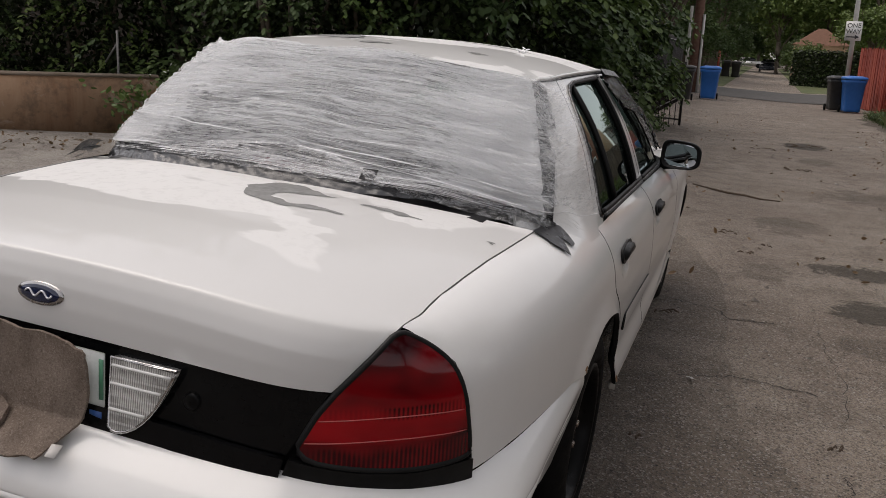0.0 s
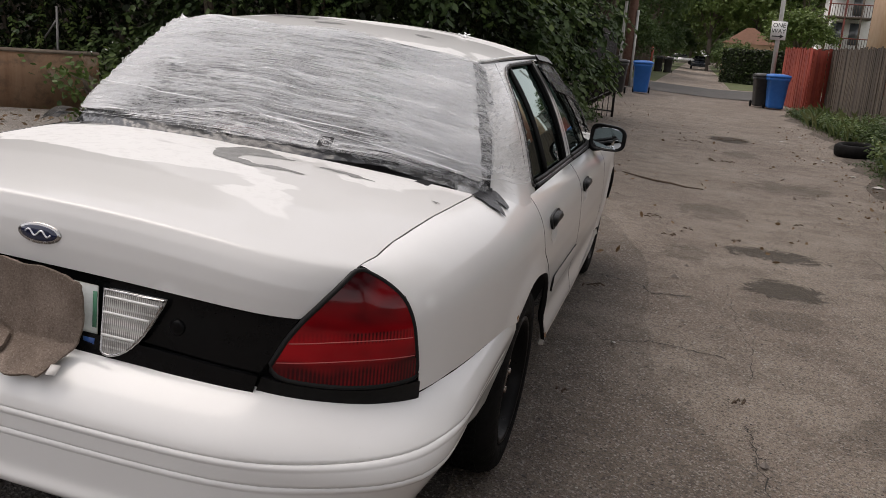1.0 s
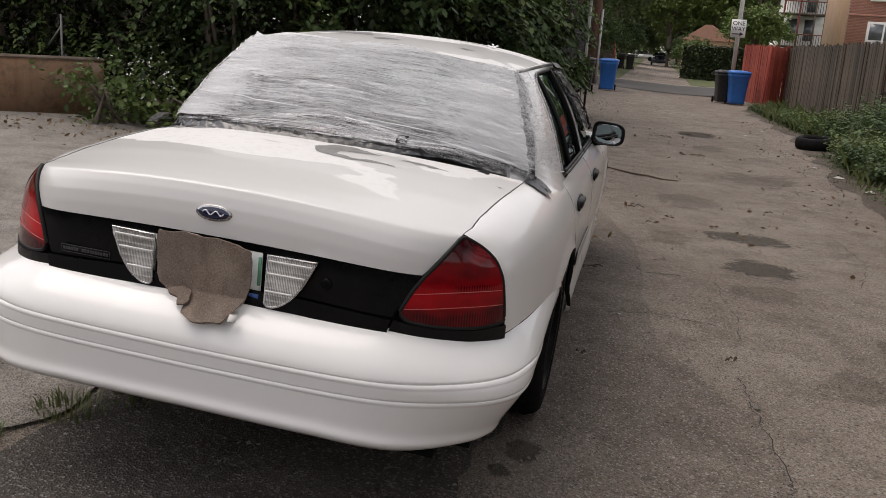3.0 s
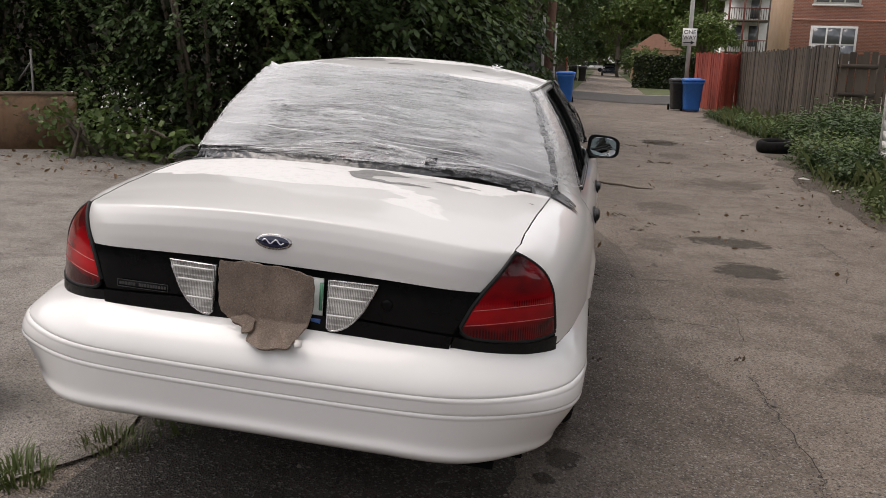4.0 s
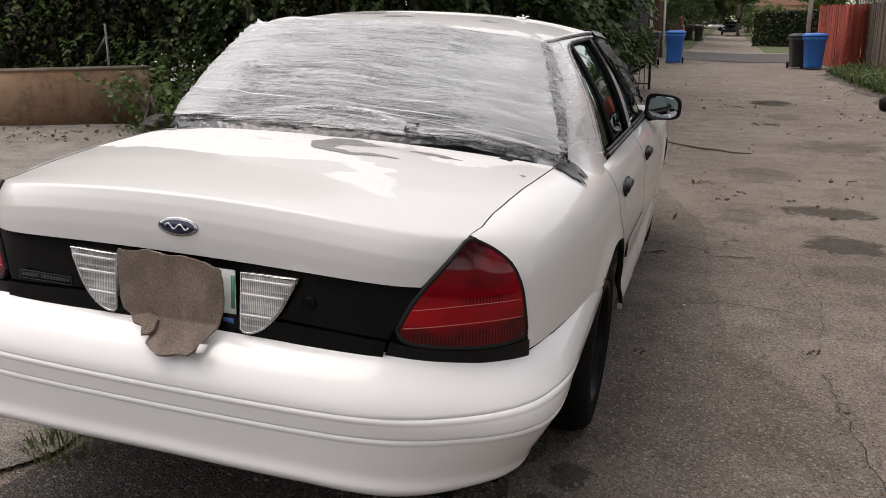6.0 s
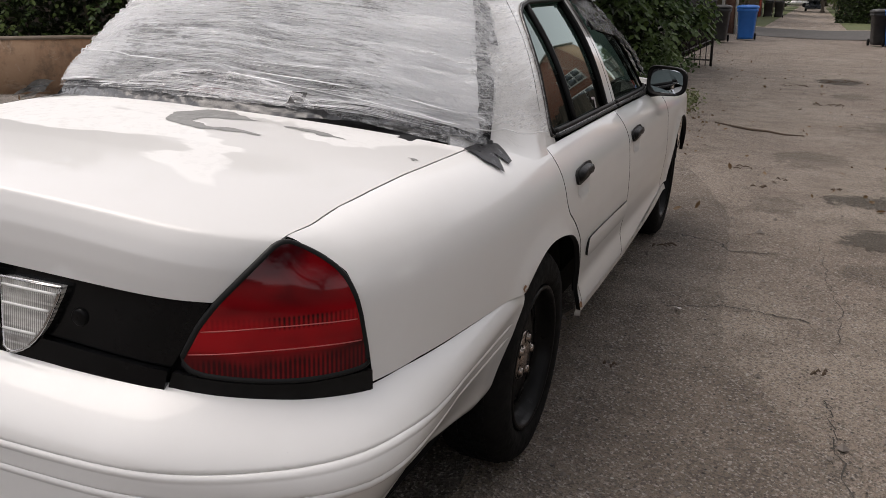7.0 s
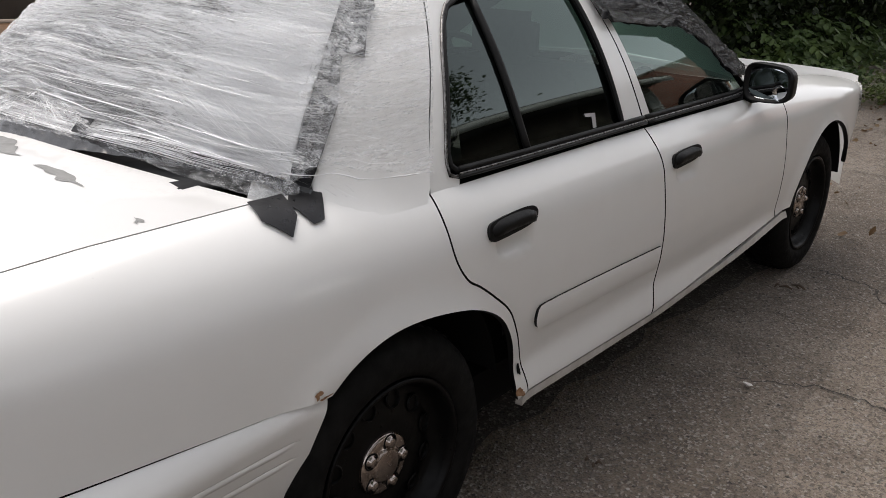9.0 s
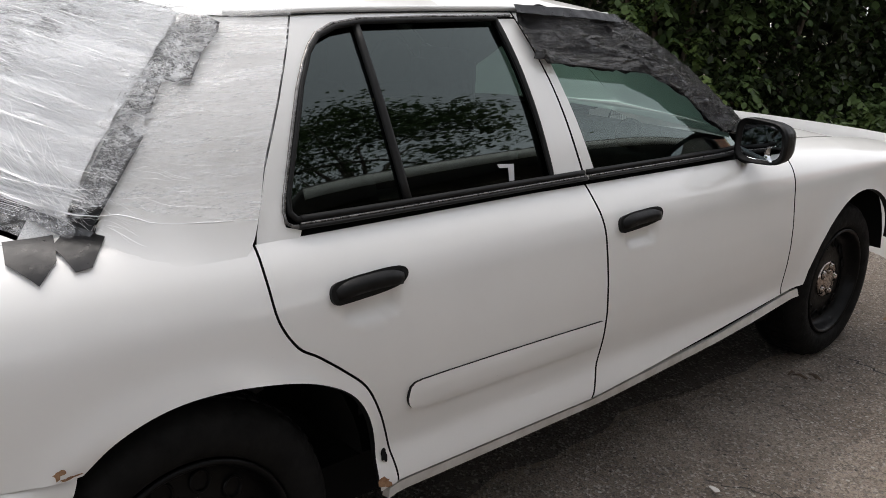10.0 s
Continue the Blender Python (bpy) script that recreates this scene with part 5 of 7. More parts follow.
def flap(corners, bend=.0):
    """A free tail of tape given by its four corners."""
    a, b, c, d = (Vector(p) for p in corners)
    grid_sheet("tape_tail", lambda i, j: a.lerp(b, i).lerp(d.lerp(c, i), j) + Vector((.006, -.006, .004 + bend * math.sin(math.pi * j))), 5, 8, TAPE, wrap, "loose tail of black tape")


def tape_on_body(poly):
    sheet("tape_tail", poly, S, TAPE, wrap, .02, 0, .001, .006, "loose tail of black tape", lambda a, b: .002 * noise.noise((a * 20, b * 20, 2)))


tape_on_body([(1.66, 1.03), (1.672, 1.10), (1.76, 1.10), (1.742, 1.02), (1.70, .972)])
tape_on_body([(1.745, 1.06), (1.765, .988), (1.795, .992), (1.84, 1.06), (1.86, 1.1), (1.78, 1.1)])
flap(((-.74, -.20, 1.03), (-.70, -.29, 1.035), (-.80, -.30, 1.0), (-.84, -.20, 1.0)), .012)
flap(((-.80, -.10, 1.03), (-.78, -.17, 1.045), (-.86, -.20, 1.0), (-.88, -.09, .985)), .015)
flap(((-.80, -.14, 1.0), (-.72, -.24, 1.02), (-.80, -.27, .99), (-.86, -.16, .98)), .006)
sheet("tape_piece", [(.66, .05), (.78, .055), (.79, .12), (.67, .115)], G, TAPE, wrap, .02, 0, .001, .034, "square of black tape")
sheet("tape_piece", [(1.14, .09), (1.77, .13), (1.77, .175), (1.17, .14)], G, TAPE, wrap, .02, 0, .001, .012, "strip of black tape")

# a knot of film on the roof
rnd = random.Random(4)
bm = bmesh.new()
at_knot = Vector(on_roof(.36, .93))
for k in range(5):
    pts = [at_knot + Vector((rnd.uniform(-.02, .02), rnd.uniform(-.02, .02), .002))]
    for i in range(4):
        pts.append(pts[-1] + Vector((rnd.uniform(-.014, .014), rnd.uniform(-.014, .014), rnd.uniform(-.003, .008))))
    tube(pts, [.003, .004, .0035, .003, .0015], 5, False, bm)
part("film_knot", bm, CREASE, wrap, "knotted end of film on the roof")

# black plastic taped over the top of the front door window
cover = thing("window_cover", "crumpled black plastic taped over a front door window", "plastic sheet", SLOPE)


def folds(u, w):
    """Sharp pleats that fan from the top rear corner down the front pillar."""
    k = w + .10 * (u - 7) * (.35 if u < 8.4 else .9)
    a = 1 - abs(noise.noise((u * .9, k * 9, 2))) * 2.4
    b = 1 - abs(noise.noise((u * 2.2, k * 20, 7))) * 2.4
    return .0060 * a + .0036 * b + .0010 * noise.noise((u * 8, w * 14, 3))


cov = [(6.95, .99), (7.38, .98), (8.13, .97), (9.1, .955), (9.75, .88), (9.9, .6), (9.93, .3), (9.95, .14), (9.5, .11), (9.18, .13), (8.91, .16), (8.79, .24), (8.70, .36), (8.59, .44), (8.45, .50), (8.25, .54), (7.74, .57), (7.3, .60), (6.97, .62), (6.96, .65), (6.91, .65), (6.84, .65), (6.91, .71), (6.87, .73), (6.90, .80), (6.87, .82), (6.89, .90)]
sheet("plastic_sheet", jagged(cov, .03, 2.0, 7, .03), G, PLASTIC, cover, .016, 0, 0, .016, "", folds)
hem = [(6.99, .71), (7.35, .69), (7.71, .665), (8.34, .625), (8.25, .545), (7.74, .575), (7.3, .605), (6.98, .625)]
sheet("folded_hem", hem, G, PLASTIC, cover, .016, 0, .002, .026, "", lambda u, w: .6 * folds(u + 3, w * 1.4))
roll = [(8.34, .62), (8.75, .56), (9.15, .42), (9.5, .28), (9.9, .22), (9.93, .13), (9.45, .105), (9.18, .125), (8.91, .155), (8.79, .235), (8.59, .435), (8.25, .545)]
sheet("twisted_edge", roll, G, PLASTIC, cover, .016, 0, .002, .028, "", lambda u, w: 1.1 * folds(u * 1.3, w * 1.6))
top_tape = [(6.94, .985), (7.38, .975), (8.13, .965), (9.1, .945), (9.0, .885), (8.1, .905), (7.4, .915), (6.90, .93)]
sheet("tape_band", top_tape, G, TAPE, cover, .03, 0, .001, .030, "dull black tape", lambda u, w: .003 * noise.noise((u * 5, w * 12, 6)))

SIGN_PALE = speckled("pale_tag", (.55, .53, .5), (.6, .58, .55), 20, .8)
# towel
towel = thing("towel", "grey-brown terry towel draped over the number plate", "towel", SLOPE)


def towel_fn(x, q):
    """Hangs down the plate, then lies on the bumper's curved top."""
    y, z = -1.262, q
    if q < .705:
        d = (.705 - q) * .42
        y = -1.262 - .118 * (1 - (1 - min(1.0, d / .115)) ** 2.1)
        z = .705 - d * 1.05
    y += .012 * noise.noise((x * 11, q * 8, 1)) + .008 * noise.noise((x * 26, q * 14, 4)) - .014
    y += .010 * math.sin((x + .3 * (q - .7)) * 70) * max(0.0, min(1.0, (.72 - q) / .06))
    z += .004 * noise.noise((x * 14, 7, q * 10))
    return (x, y, z)


TOWEL_CUT = [(-.150, .864), (-.146, .872), (-.05, .871), (.05, .866), (.135, .858), (.143, .850), (.141, .80), (.136, .74), (.128, .695), (.118, .655), (.108, .610), (.094, .588), (.045, .576), (-.010, .580), (-.034, .594), (-.038, .625), (-.046, .655), (-.062, .684), (-.085, .694), (-.115, .700), (-.140, .712), (-.150, .735), (-.151, .80)]
cloth = sheet("cloth", jagged(TOWEL_CUT, .004, 3.0, 40, .01), towel_fn, TOWEL, towel, .007, 0, .006, 0, "", None, Vector((0, -1, .3)))
fold = sheet("folded_corner", jagged([(-.098, .690), (-.055, .712), (-.025, .690), (-.018, .655), (-.030, .628), (-.048, .622), (-.060, .655), (-.085, .676)], .004, 5.0, 40, .01), lambda x, q: tuple(Vector(towel_fn(x, q)) + Vector((0, -.013 - .006 * math.sin((x + .1) * 60), .010))), TOWEL, towel, .007, 0, .008, 0, "", None, Vector((0, -1, .3)))
part("care_tag", box_bm((.022, .030, .0015), tuple(Vector(towel_fn(.118, .615)) + Vector((.008, -.004, .004))), 0, None, Matrix.Rotation(radians(12), 4, "Z") @ Matrix.Rotation(radians(25), 4, "X")), SIGN_PALE, towel, "pale fabric tag")
# ==== ground ====
FALL = math.tan(radians(3.2))


def ground_z(x, y=0.0):
    """Cross fall of the alley: both sides drain to a shallow valley."""
    if x < -7:
        return 7 * FALL
    a, b, h = -FALL * x, -FALL * 2.3 + .02 * (x - 2.3), .12
    if x > 12:
        b = -FALL * 2.3 + .02 * (12 - 2.3)
    return max(a, b) if abs(a - b) > h else .5 * (a + b) + .25 * h + (a - b) ** 2 / (4 * h)


def paving(name, dark, light, stain, grit_mix):
    """Exposed-aggregate paving: stones of mixed greys and browns in a dark binder."""
    m = material(name, dark, .9)
    n = Nodes(m)
    big = n.noise(.55, 6, .6)
    mid = n.noise(3.2, 7, .68)
    grit = n.noise(170, 3, .7)
    v = n.t.nodes.new("ShaderNodeTexVoronoi")
    v.inputs["Scale"].default_value = 120
    n.link(n.co, v.inputs["Vector"])
    sep = n.t.nodes.new("ShaderNodeSeparateColor")
    n.link(v.outputs["Color"], sep.inputs["Color"])
    base = n.mix(n.ramp(big, (.38, 0.0), (.60, 1.0)), dark, light)
    base = n.mix(n.math("MULTIPLY", n.ramp(mid, (.46, 0.0), (.66, 1.0)), .8), base, stain)
    worn = n.noise(1.1, 8, .72, None, 1.2)
    base = n.mix(n.math("MULTIPLY", n.ramp(worn, (.53, 0.0), (.66, 1.0)), .65), base, stain)
    base = n.mix(n.math("MULTIPLY", n.ramp(n.noise(.8, 7, .7, n.scaled((1.0, .5, 1.0)), .6), (.52, 0.0), (.66, 1.0)), .35), base, light)
    pale = n.ramp(sep.outputs[0], (.74, 0.0), (.92, grit_mix * 1.25))
    base = n.mix(pale, base, (.50, .46, .42))
    hole = n.ramp(sep.outputs[1], (.62, 0.0), (.84, grit_mix * 1.4))
    base = n.mix(n.math("MULTIPLY", hole, .85), base, (.045, .040, .036))
    base = n.mix(n.math("MULTIPLY", n.ramp(grit, (.36, 1.0), (.50, 0.0)), .6), base, (.05, .044, .039))
    # loose chips and pits
    chip = n.t.nodes.new("ShaderNodeTexVoronoi")
    chip.inputs["Scale"].default_value = 34
    n.link(n.co, chip.inputs["Vector"])
    chip_c = n.t.nodes.new("ShaderNodeSeparateColor")
    n.link(chip.outputs["Color"], chip_c.inputs["Color"])
    dot = n.ramp(chip.outputs["Distance"], (.16, 1.0), (.26, 0.0))
    base = n.mix(n.math("MULTIPLY", dot, n.ramp(chip_c.outputs[0], (.86, 0.0), (.90, .85))), base, (.025, .022, .020))
    base = n.mix(n.math("MULTIPLY", dot, n.ramp(chip_c.outputs[1], (.94, 0.0), (.96, .8))), base, (.52, .49, .45))
    n.color(base)
    n.rough(n.ramp(mid, (.3, .8), (.7, .95)))
    n.bump(n.math("ADD", n.math("MULTIPLY", grit, .8), n.math("ADD", n.math("MULTIPLY", v.outputs["Distance"], 1.2), n.math("MULTIPLY", mid, 2.0))), .95, .012)
    return m


GROUND = paving("alley_paving", (.280, .224, .177), (.378, .314, .255), (.188, .150, .119), .45)
APRON = paving("apron_concrete", (.36, .325, .285), (.47, .43, .385), (.235, .205, .175), .34)
xs = [-60, -30, -16, -10, -8] + [-7 + .5 * k for k in range(40)] + [14, 17, 24, 40, 80]
ys = [-30, -15, -8] + [-5 + .6 * k for k in range(60)] + [33, 36, 40, 45, 50, 60, 75, 100, 140, 200, 300, 600]
gv = [(x, y, ground_z(x, y) + (.006 * noise.noise((x * .7, y * .7, 0)) if abs(x) < 9 else 0)) for x in xs for y in ys]
gf = [(i * len(ys) + j, (i + 1) * len(ys) + j, (i + 1) * len(ys) + j + 1, i * len(ys) + j + 1) for i in range(len(xs) - 1) for j in range(len(ys) - 1)]
ground = tagged(mesh_ob("ground", gv, gf, GROUND), "worn grey-brown alley paving with grit and stains", "ground", "", "structure")


def ground_patch(name, poly, mat, label, raised=.004, step=.15, category="stain", kind="structure"):
    ob = sheet(name, poly, lambda x, y: (x, y, ground_z(x, y) + .006 * noise.noise((x * .7, y * .7, 0))), mat, None, step, 0, 0, 0, facing=Vector((0, 0, 1)))
    ob.location.z = raised
    return tagged(ob, label, category, "", kind)

# ==== surroundings ====
def wood_material(name, a, b, c):
    m = material(name, a, .85)
    n = Nodes(m)
    grain = n.noise(1.0, 6, .65, n.scaled((60, 60, 3.0)), .6)
    col = n.mix(n.ramp(grain, (.3, 0.0), (.7, 1.0)), a, b)
    col = n.mix(n.math("MULTIPLY", n.noise(1.3, 5), .5), col, c)
    col = n.mix(n.math("MULTIPLY", n.random(), .7), col, c)
    col = n.mix(n.ramp(n.random(), (.10, .55), (.35, 0.0)), col, b)
    col = n.mix(n.math("MULTIPLY", n.ramp(n.noise(2.5, 4), (.45, 0.0), (.65, 1.0)), .6), col, b)
    n.color(col)
    n.bump(grain, .4, .006)
    return m


GREY_WOOD = wood_material("weathered_wood", (.085, .064, .047), (.028, .021, .016), (.150, .118, .090))
RED_WOOD = wood_material("red_painted_wood", (.34, .050, .028), (.21, .030, .020), (.42, .085, .05))
BLUE_BIN = speckled("blue_bin_plastic", (.010, .115, .42), (.018, .15, .50), 5, .42, 0, .05)
BLACK_BIN = speckled("black_bin_plastic", (.012, .012, .013), (.03, .03, .03), 5, .5, 0, .05)
IRON = speckled("black_iron", (.010, .010, .010), (.03, .025, .022), 20, .5, .4, .05)
GALV = speckled("galvanised_steel", (.42, .42, .40), (.52, .52, .50), 10, .5, .1, .05)
DULL_STEEL = speckled("dull_steel", (.15, .15, .145), (.22, .21, .20), 10, .6, .2, .05)
BARK = speckled("bark", (.085, .065, .05), (.17, .14, .11), 12, .95, 0, .8, fine=18)
CONCRETE = speckled("concrete", (.33, .30, .265), (.44, .41, .37), 2.5, .9, 0, .35)
SIGN_WHITE = speckled("sign_white", (.72, .72, .70), (.62, .62, .60), 6, .4)
SIGN_BLACK = material("sign_black", (.012, .012, .012), .5)
WHITE_TRIM = speckled("white_trim", (.68, .67, .64), (.56, .55, .52), 4, .6)


def stained_wall_material():
    m = material("stained_concrete_wall", (.25, .2, .15), .9)
    n = Nodes(m)
    runs = n.noise(1.0, 6, .65, n.scaled((2.5, 2.5, .7)), .8)
    c = n.mix(n.ramp(runs, (.32, 0.0), (.66, 1.0)), (.25, .135, .075), (.40, .26, .165))
    c = n.mix(n.math("MULTIPLY", n.ramp(n.noise(5, 6, .7), (.5, 0.0), (.7, 1.0)), .7), c, (.08, .06, .045))
    c = n.mix(n.ramp(n.noise(2.6, 6, .7, None, .8), (.58, 0.0), (.64, .7)), c, (.46, .35, .27))
    n.color(c)
    n.bump(n.noise(20, 6, .7), .5, .02)
    return m


WALL_MAT = stained_wall_material()


def leaf_material(name, a, b, c):
    m = material(name, a, .5, 0, 0, .35)
    n = Nodes(m)
    col = n.mix(n.island(), a, b)
    col = n.mix(n.math("MULTIPLY", n.ramp(n.noise(.9, 4), (.45, 0.0), (.7, 1.0)), .7), col, c)
    n.color(col)
    t = m.node_tree
    tr = t.nodes.new("ShaderNodeBsdfTranslucent")
    t.links.new(col, tr.inputs["Color"])
    mix = t.nodes.new("ShaderNodeMixShader")
    mix.inputs[0].default_value = .22
    t.links.new(n.b.outputs[0], mix.inputs[1])
    t.links.new(tr.outputs[0], mix.inputs[2])
    t.links.new(mix.outputs[0], t.nodes["Material Output"].inputs["Surface"])
    return m


LEAF_DARK = leaf_material("dark_leaves", (.040, .072, .025), (.080, .125, .042), (.120, .168, .052))
# near-black copy for inner leaves, shade put into its colour; also dark ivy
LEAF_SHADE_AND_IVY = leaf_material("shaded_and_ivy_leaves", (.012, .020, .007), (.026, .040, .012), (.022, .030, .010))
LEAF_MID = leaf_material("leaves", (.065, .105, .028), (.12, .18, .048), (.17, .22, .065))
LEAF_LIGHT = leaf_material("light_leaves", (.09, .14, .035), (.15, .21, .06), (.20, .24, .08))
GRASS = leaf_material("grass_blades", (.07, .10, .028), (.12, .15, .05), (.20, .19, .09))


def leaf_mesh(rng, centres, sizes, droop=.35, long=1.0, turn=None):
    """Folded lens-shaped leaves, one per centre: four corners and a bent middle rib."""
    n = len(centres)
    yaw = rng.uniform(0, math.tau, n)
    pitch = rng.normal(-droop, .5, n)
    roll = rng.normal(0, .6, n)
    if turn is not None:
        yaw, pitch, roll = turn[0], turn[1], rng.normal(0, .28, n)
    fx = np.stack([np.cos(yaw) * np.cos(pitch), np.sin(yaw) * np.cos(pitch), np.sin(pitch)], 1)
    sx = np.stack([-np.sin(yaw), np.cos(yaw), np.zeros(n)], 1)
    up = np.cross(fx, sx)
    sx = sx * np.cos(roll)[:, None] + up * np.sin(roll)[:, None]
    up = np.cross(fx, sx)
    L = sizes[:, None]
    base = centres
    tip = centres + fx * L * long
    mid = centres + fx * L * .5 * long - up * L * .08
    q = [centres + fx * L * a * long + sx * L * b for a, b in ((.22, .24), (.58, .30), (.58, -.30), (.22, -.24))]
    v = np.stack([base, q[0], q[1], tip, q[2], q[3], mid], 1).reshape(-1, 3)
    k = np.arange(n)[:, None] * 7
    f = np.concatenate([k + np.array([[a, 6, (a + 1) % 6]]) for a in range(6)], 1).reshape(-1, 3)
    return v, f


def add_leaves(name, mat, parent, rng, centres, size, spread=.35, droop=.35, label="", turn=None):
    sizes = size * rng.uniform(1 - spread, 1 + spread, len(centres))
    v, f = leaf_mesh(rng, np.asarray(centres, float), sizes, droop, 1.0, turn)
    me = bpy.data.meshes.new(name)
    me.vertices.add(len(v))
    me.vertices.foreach_set("co", v.ravel())
    me.loops.add(len(f) * 3)
    me.loops.foreach_set("vertex_index", f.ravel().astype(np.int32))
    me.polygons.add(len(f))
    me.polygons.foreach_set("loop_start", np.arange(0, len(f) * 3, 3, dtype=np.int32))
    me.polygons.foreach_set("loop_total", np.full(len(f), 3, dtype=np.int32))
    me.materials.append(mat)
    me.update(calc_edges=True)
    ob = new(name, me)
    if parent:
        ob.parent = parent
    if label:
        tagged(ob, label)
    return ob


def clumps(rng, n_clump, per, lo, hi, r_clump, shell=None):
    """Leaf places gathered in drooping sprays inside a box, or on an ellipsoid shell (centre, radii)."""
    out = []
    for _ in range(n_clump):
        if shell is not None:
            d = rng.normal(0, 1, 3)
            d /= np.linalg.norm(d)
            d[2] = abs(d[2]) * .9 - .35 if rng.uniform() < .8 else d[2]
            c = np.array(shell[0]) + d * np.array(shell[1]) * rng.uniform(.62, 1.02)
        else:
            c = rng.uniform(lo, hi)
        r = r_clump * rng.uniform(.5, 1.3)
        axis = rng.normal(0, 1, 3)
        axis[2] = axis[2] * .3 - .3
        axis /= np.linalg.norm(axis)
        t = rng.uniform(-1, 1, per)[:, None]
        out.append(c + axis * t * r + rng.normal(0, r * .28, (per, 3)))
    return np.concatenate(out)


def tree(at, height, radii, crown_z, seed, mat, n_clump, per, leaf, label, trunk_r=.16, lean=(0, 0)):
    rng = np.random.default_rng(seed)
    z0 = ground_z(at[0], at[1])
    root = thing("tree", label, "tree", Matrix.Translation((at[0], at[1], z0)))
    bm = bmesh.new()
    top = Vector((lean[0], lean[1], crown_z))
    pts = [Vector((0, 0, -.05)).lerp(top, k / 6) + Vector((rng.normal(0, .05), rng.normal(0, .05), 0)) for k in range(7)]
    tube(pts, [trunk_r * (1.25 - .10 * k) for k in range(7)], 10, False, bm)
    for k in range(9):
        a = rng.uniform(0, math.tau)
        base = pts[int(rng.integers(2, 7))]
        end = top + Vector((math.cos(a) * radii[0] * .75, math.sin(a) * radii[1] * .75, rng.uniform(-.2, .7) * radii[2]))
        mid = base.lerp(end, .5) + Vector((0, 0, .25))
        tube([base, mid, end], [trunk_r * .45, trunk_r * .28, trunk_r * .08], 6, False, bm)
    part("trunk", bm, BARK, root)
    c = clumps(rng, n_clump, per, None, None, .42 * max(radii) / 2.2, ((lean[0], lean[1], crown_z + .15 * radii[2]), radii))
    add_leaves("crown", mat, root, rng, c, leaf)
    return root


def sprays(rng, size, n_bough, n_spray, leaf):
    """Leaves in pairs along arching twigs that hang out of the boughs at a shrub's face."""
    pos, yaw, pitch = [], [], []
    per = 14
    side = np.where(np.arange(per) % 2, 1.0, -1.0)
    t = (np.arange(per) // 2 + 1) / (per / 2)
    for _ in range(n_bough):
        q = rng.uniform(-1, 1, 2)
        q = q / max(abs(q)) * rng.uniform(.62, 1.02)
        c = np.array((q[0] * size[0] / 2, q[1] * size[1] / 2, size[2] * rng.uniform(.06, 1.0)))
        out = math.atan2(q[1], q[0])
        for _ in range(n_spray):
            r = c + rng.normal(0, 1, 3) * np.array((.20, .20, .15))
            th = out + rng.normal(0, .75)
            L = leaf * 4.6 * rng.uniform(.6, 1.3)
            rise, fall = rng.uniform(-.1, .45), rng.uniform(.5, 1.1)
            pos.append(r + np.stack([np.cos(th) * t * L, np.sin(th) * t * L, (rise * t - fall * t * t) * L], 1))
            yaw.append(th + side * rng.uniform(.7, 1.1) + rng.normal(0, .2, per))
            pitch.append(-.30 - .5 * t + rng.normal(0, .22, per))
    return np.concatenate(pos), (np.concatenate(yaw), np.concatenate(pitch))


# thicket behind the car: shrubs grown together over the wall and fence
def shrub(at, size, seed, n_clump, per, leaf, mat, label, droop=.35, inner=0, bright=0):
    rng = np.random.default_rng(seed)
    z0 = ground_z(at[0], at[1])
    root = thing("shrub", label, "shrub", Matrix.Translation((at[0], at[1], z0)))
    for k in range(7):
        bm = bmesh.new()
        a = rng.uniform(0, math.tau)
        end = Vector((math.cos(a) * size[0] * .45, math.sin(a) * size[1] * .45, size[2] * rng.uniform(.5, .9)))
        tube([(rng.normal(0, .1), rng.normal(0, .1), -.03), end * .5 + Vector((0, 0, .2)), end], [.035, .022, .006], 6, False, bm)
        part("stem", bm, BARK, root)
    lo, hi = np.array((-size[0] / 2, -size[1] / 2, .05)), np.array((size[0] / 2, size[1] / 2, size[2]))
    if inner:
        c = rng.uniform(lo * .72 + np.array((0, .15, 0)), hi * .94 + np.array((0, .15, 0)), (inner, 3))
        # inner leaves get the near-black copy, so the hollows' shade is painted
        add_leaves("inner_foliage", LEAF_SHADE_AND_IVY, root, rng, c, .095, droop=.6)
        # lighter share: light green sprays, and lit leaves painted by a paler colour
        for nm, m, share in (("foliage", mat, 1 - bright), ("young_foliage", LEAF_MID, bright)):
            c, turn = sprays(rng, size, int(n_clump * share), per, leaf)
            add_leaves(nm, m, root, rng, c, leaf, .3, turn=turn)
    else:
        add_leaves("foliage", mat, root, rng, clumps(rng, n_clump, per, lo, hi, .30), leaf, droop=droop)
    return root


row = [(-8.6, 6.6), (-7.4, 7.4), (-5.9, 7.6), (-3.9, 6.7), (-3.0, 7.2), (-2.5, 8.5), (-2.3, 10.0), (-2.1, 11.8), (-1.9, 13.6), (-1.8, 15.4)]
for k, (x, y) in enumerate(row):
    shrub((x, y), (2.3, 2.1, 4.8 if k < 6 else 4.2), 20 + k, 60 if k < 5 else 32, 15, .070 if k < 4 else .085 if k < 5 else .115, LEAF_DARK, "dense dark green shrub with drooping leaves at the alley edge", .35, 8000, .5 if k < 3 else .22 if k < 5 else .34)
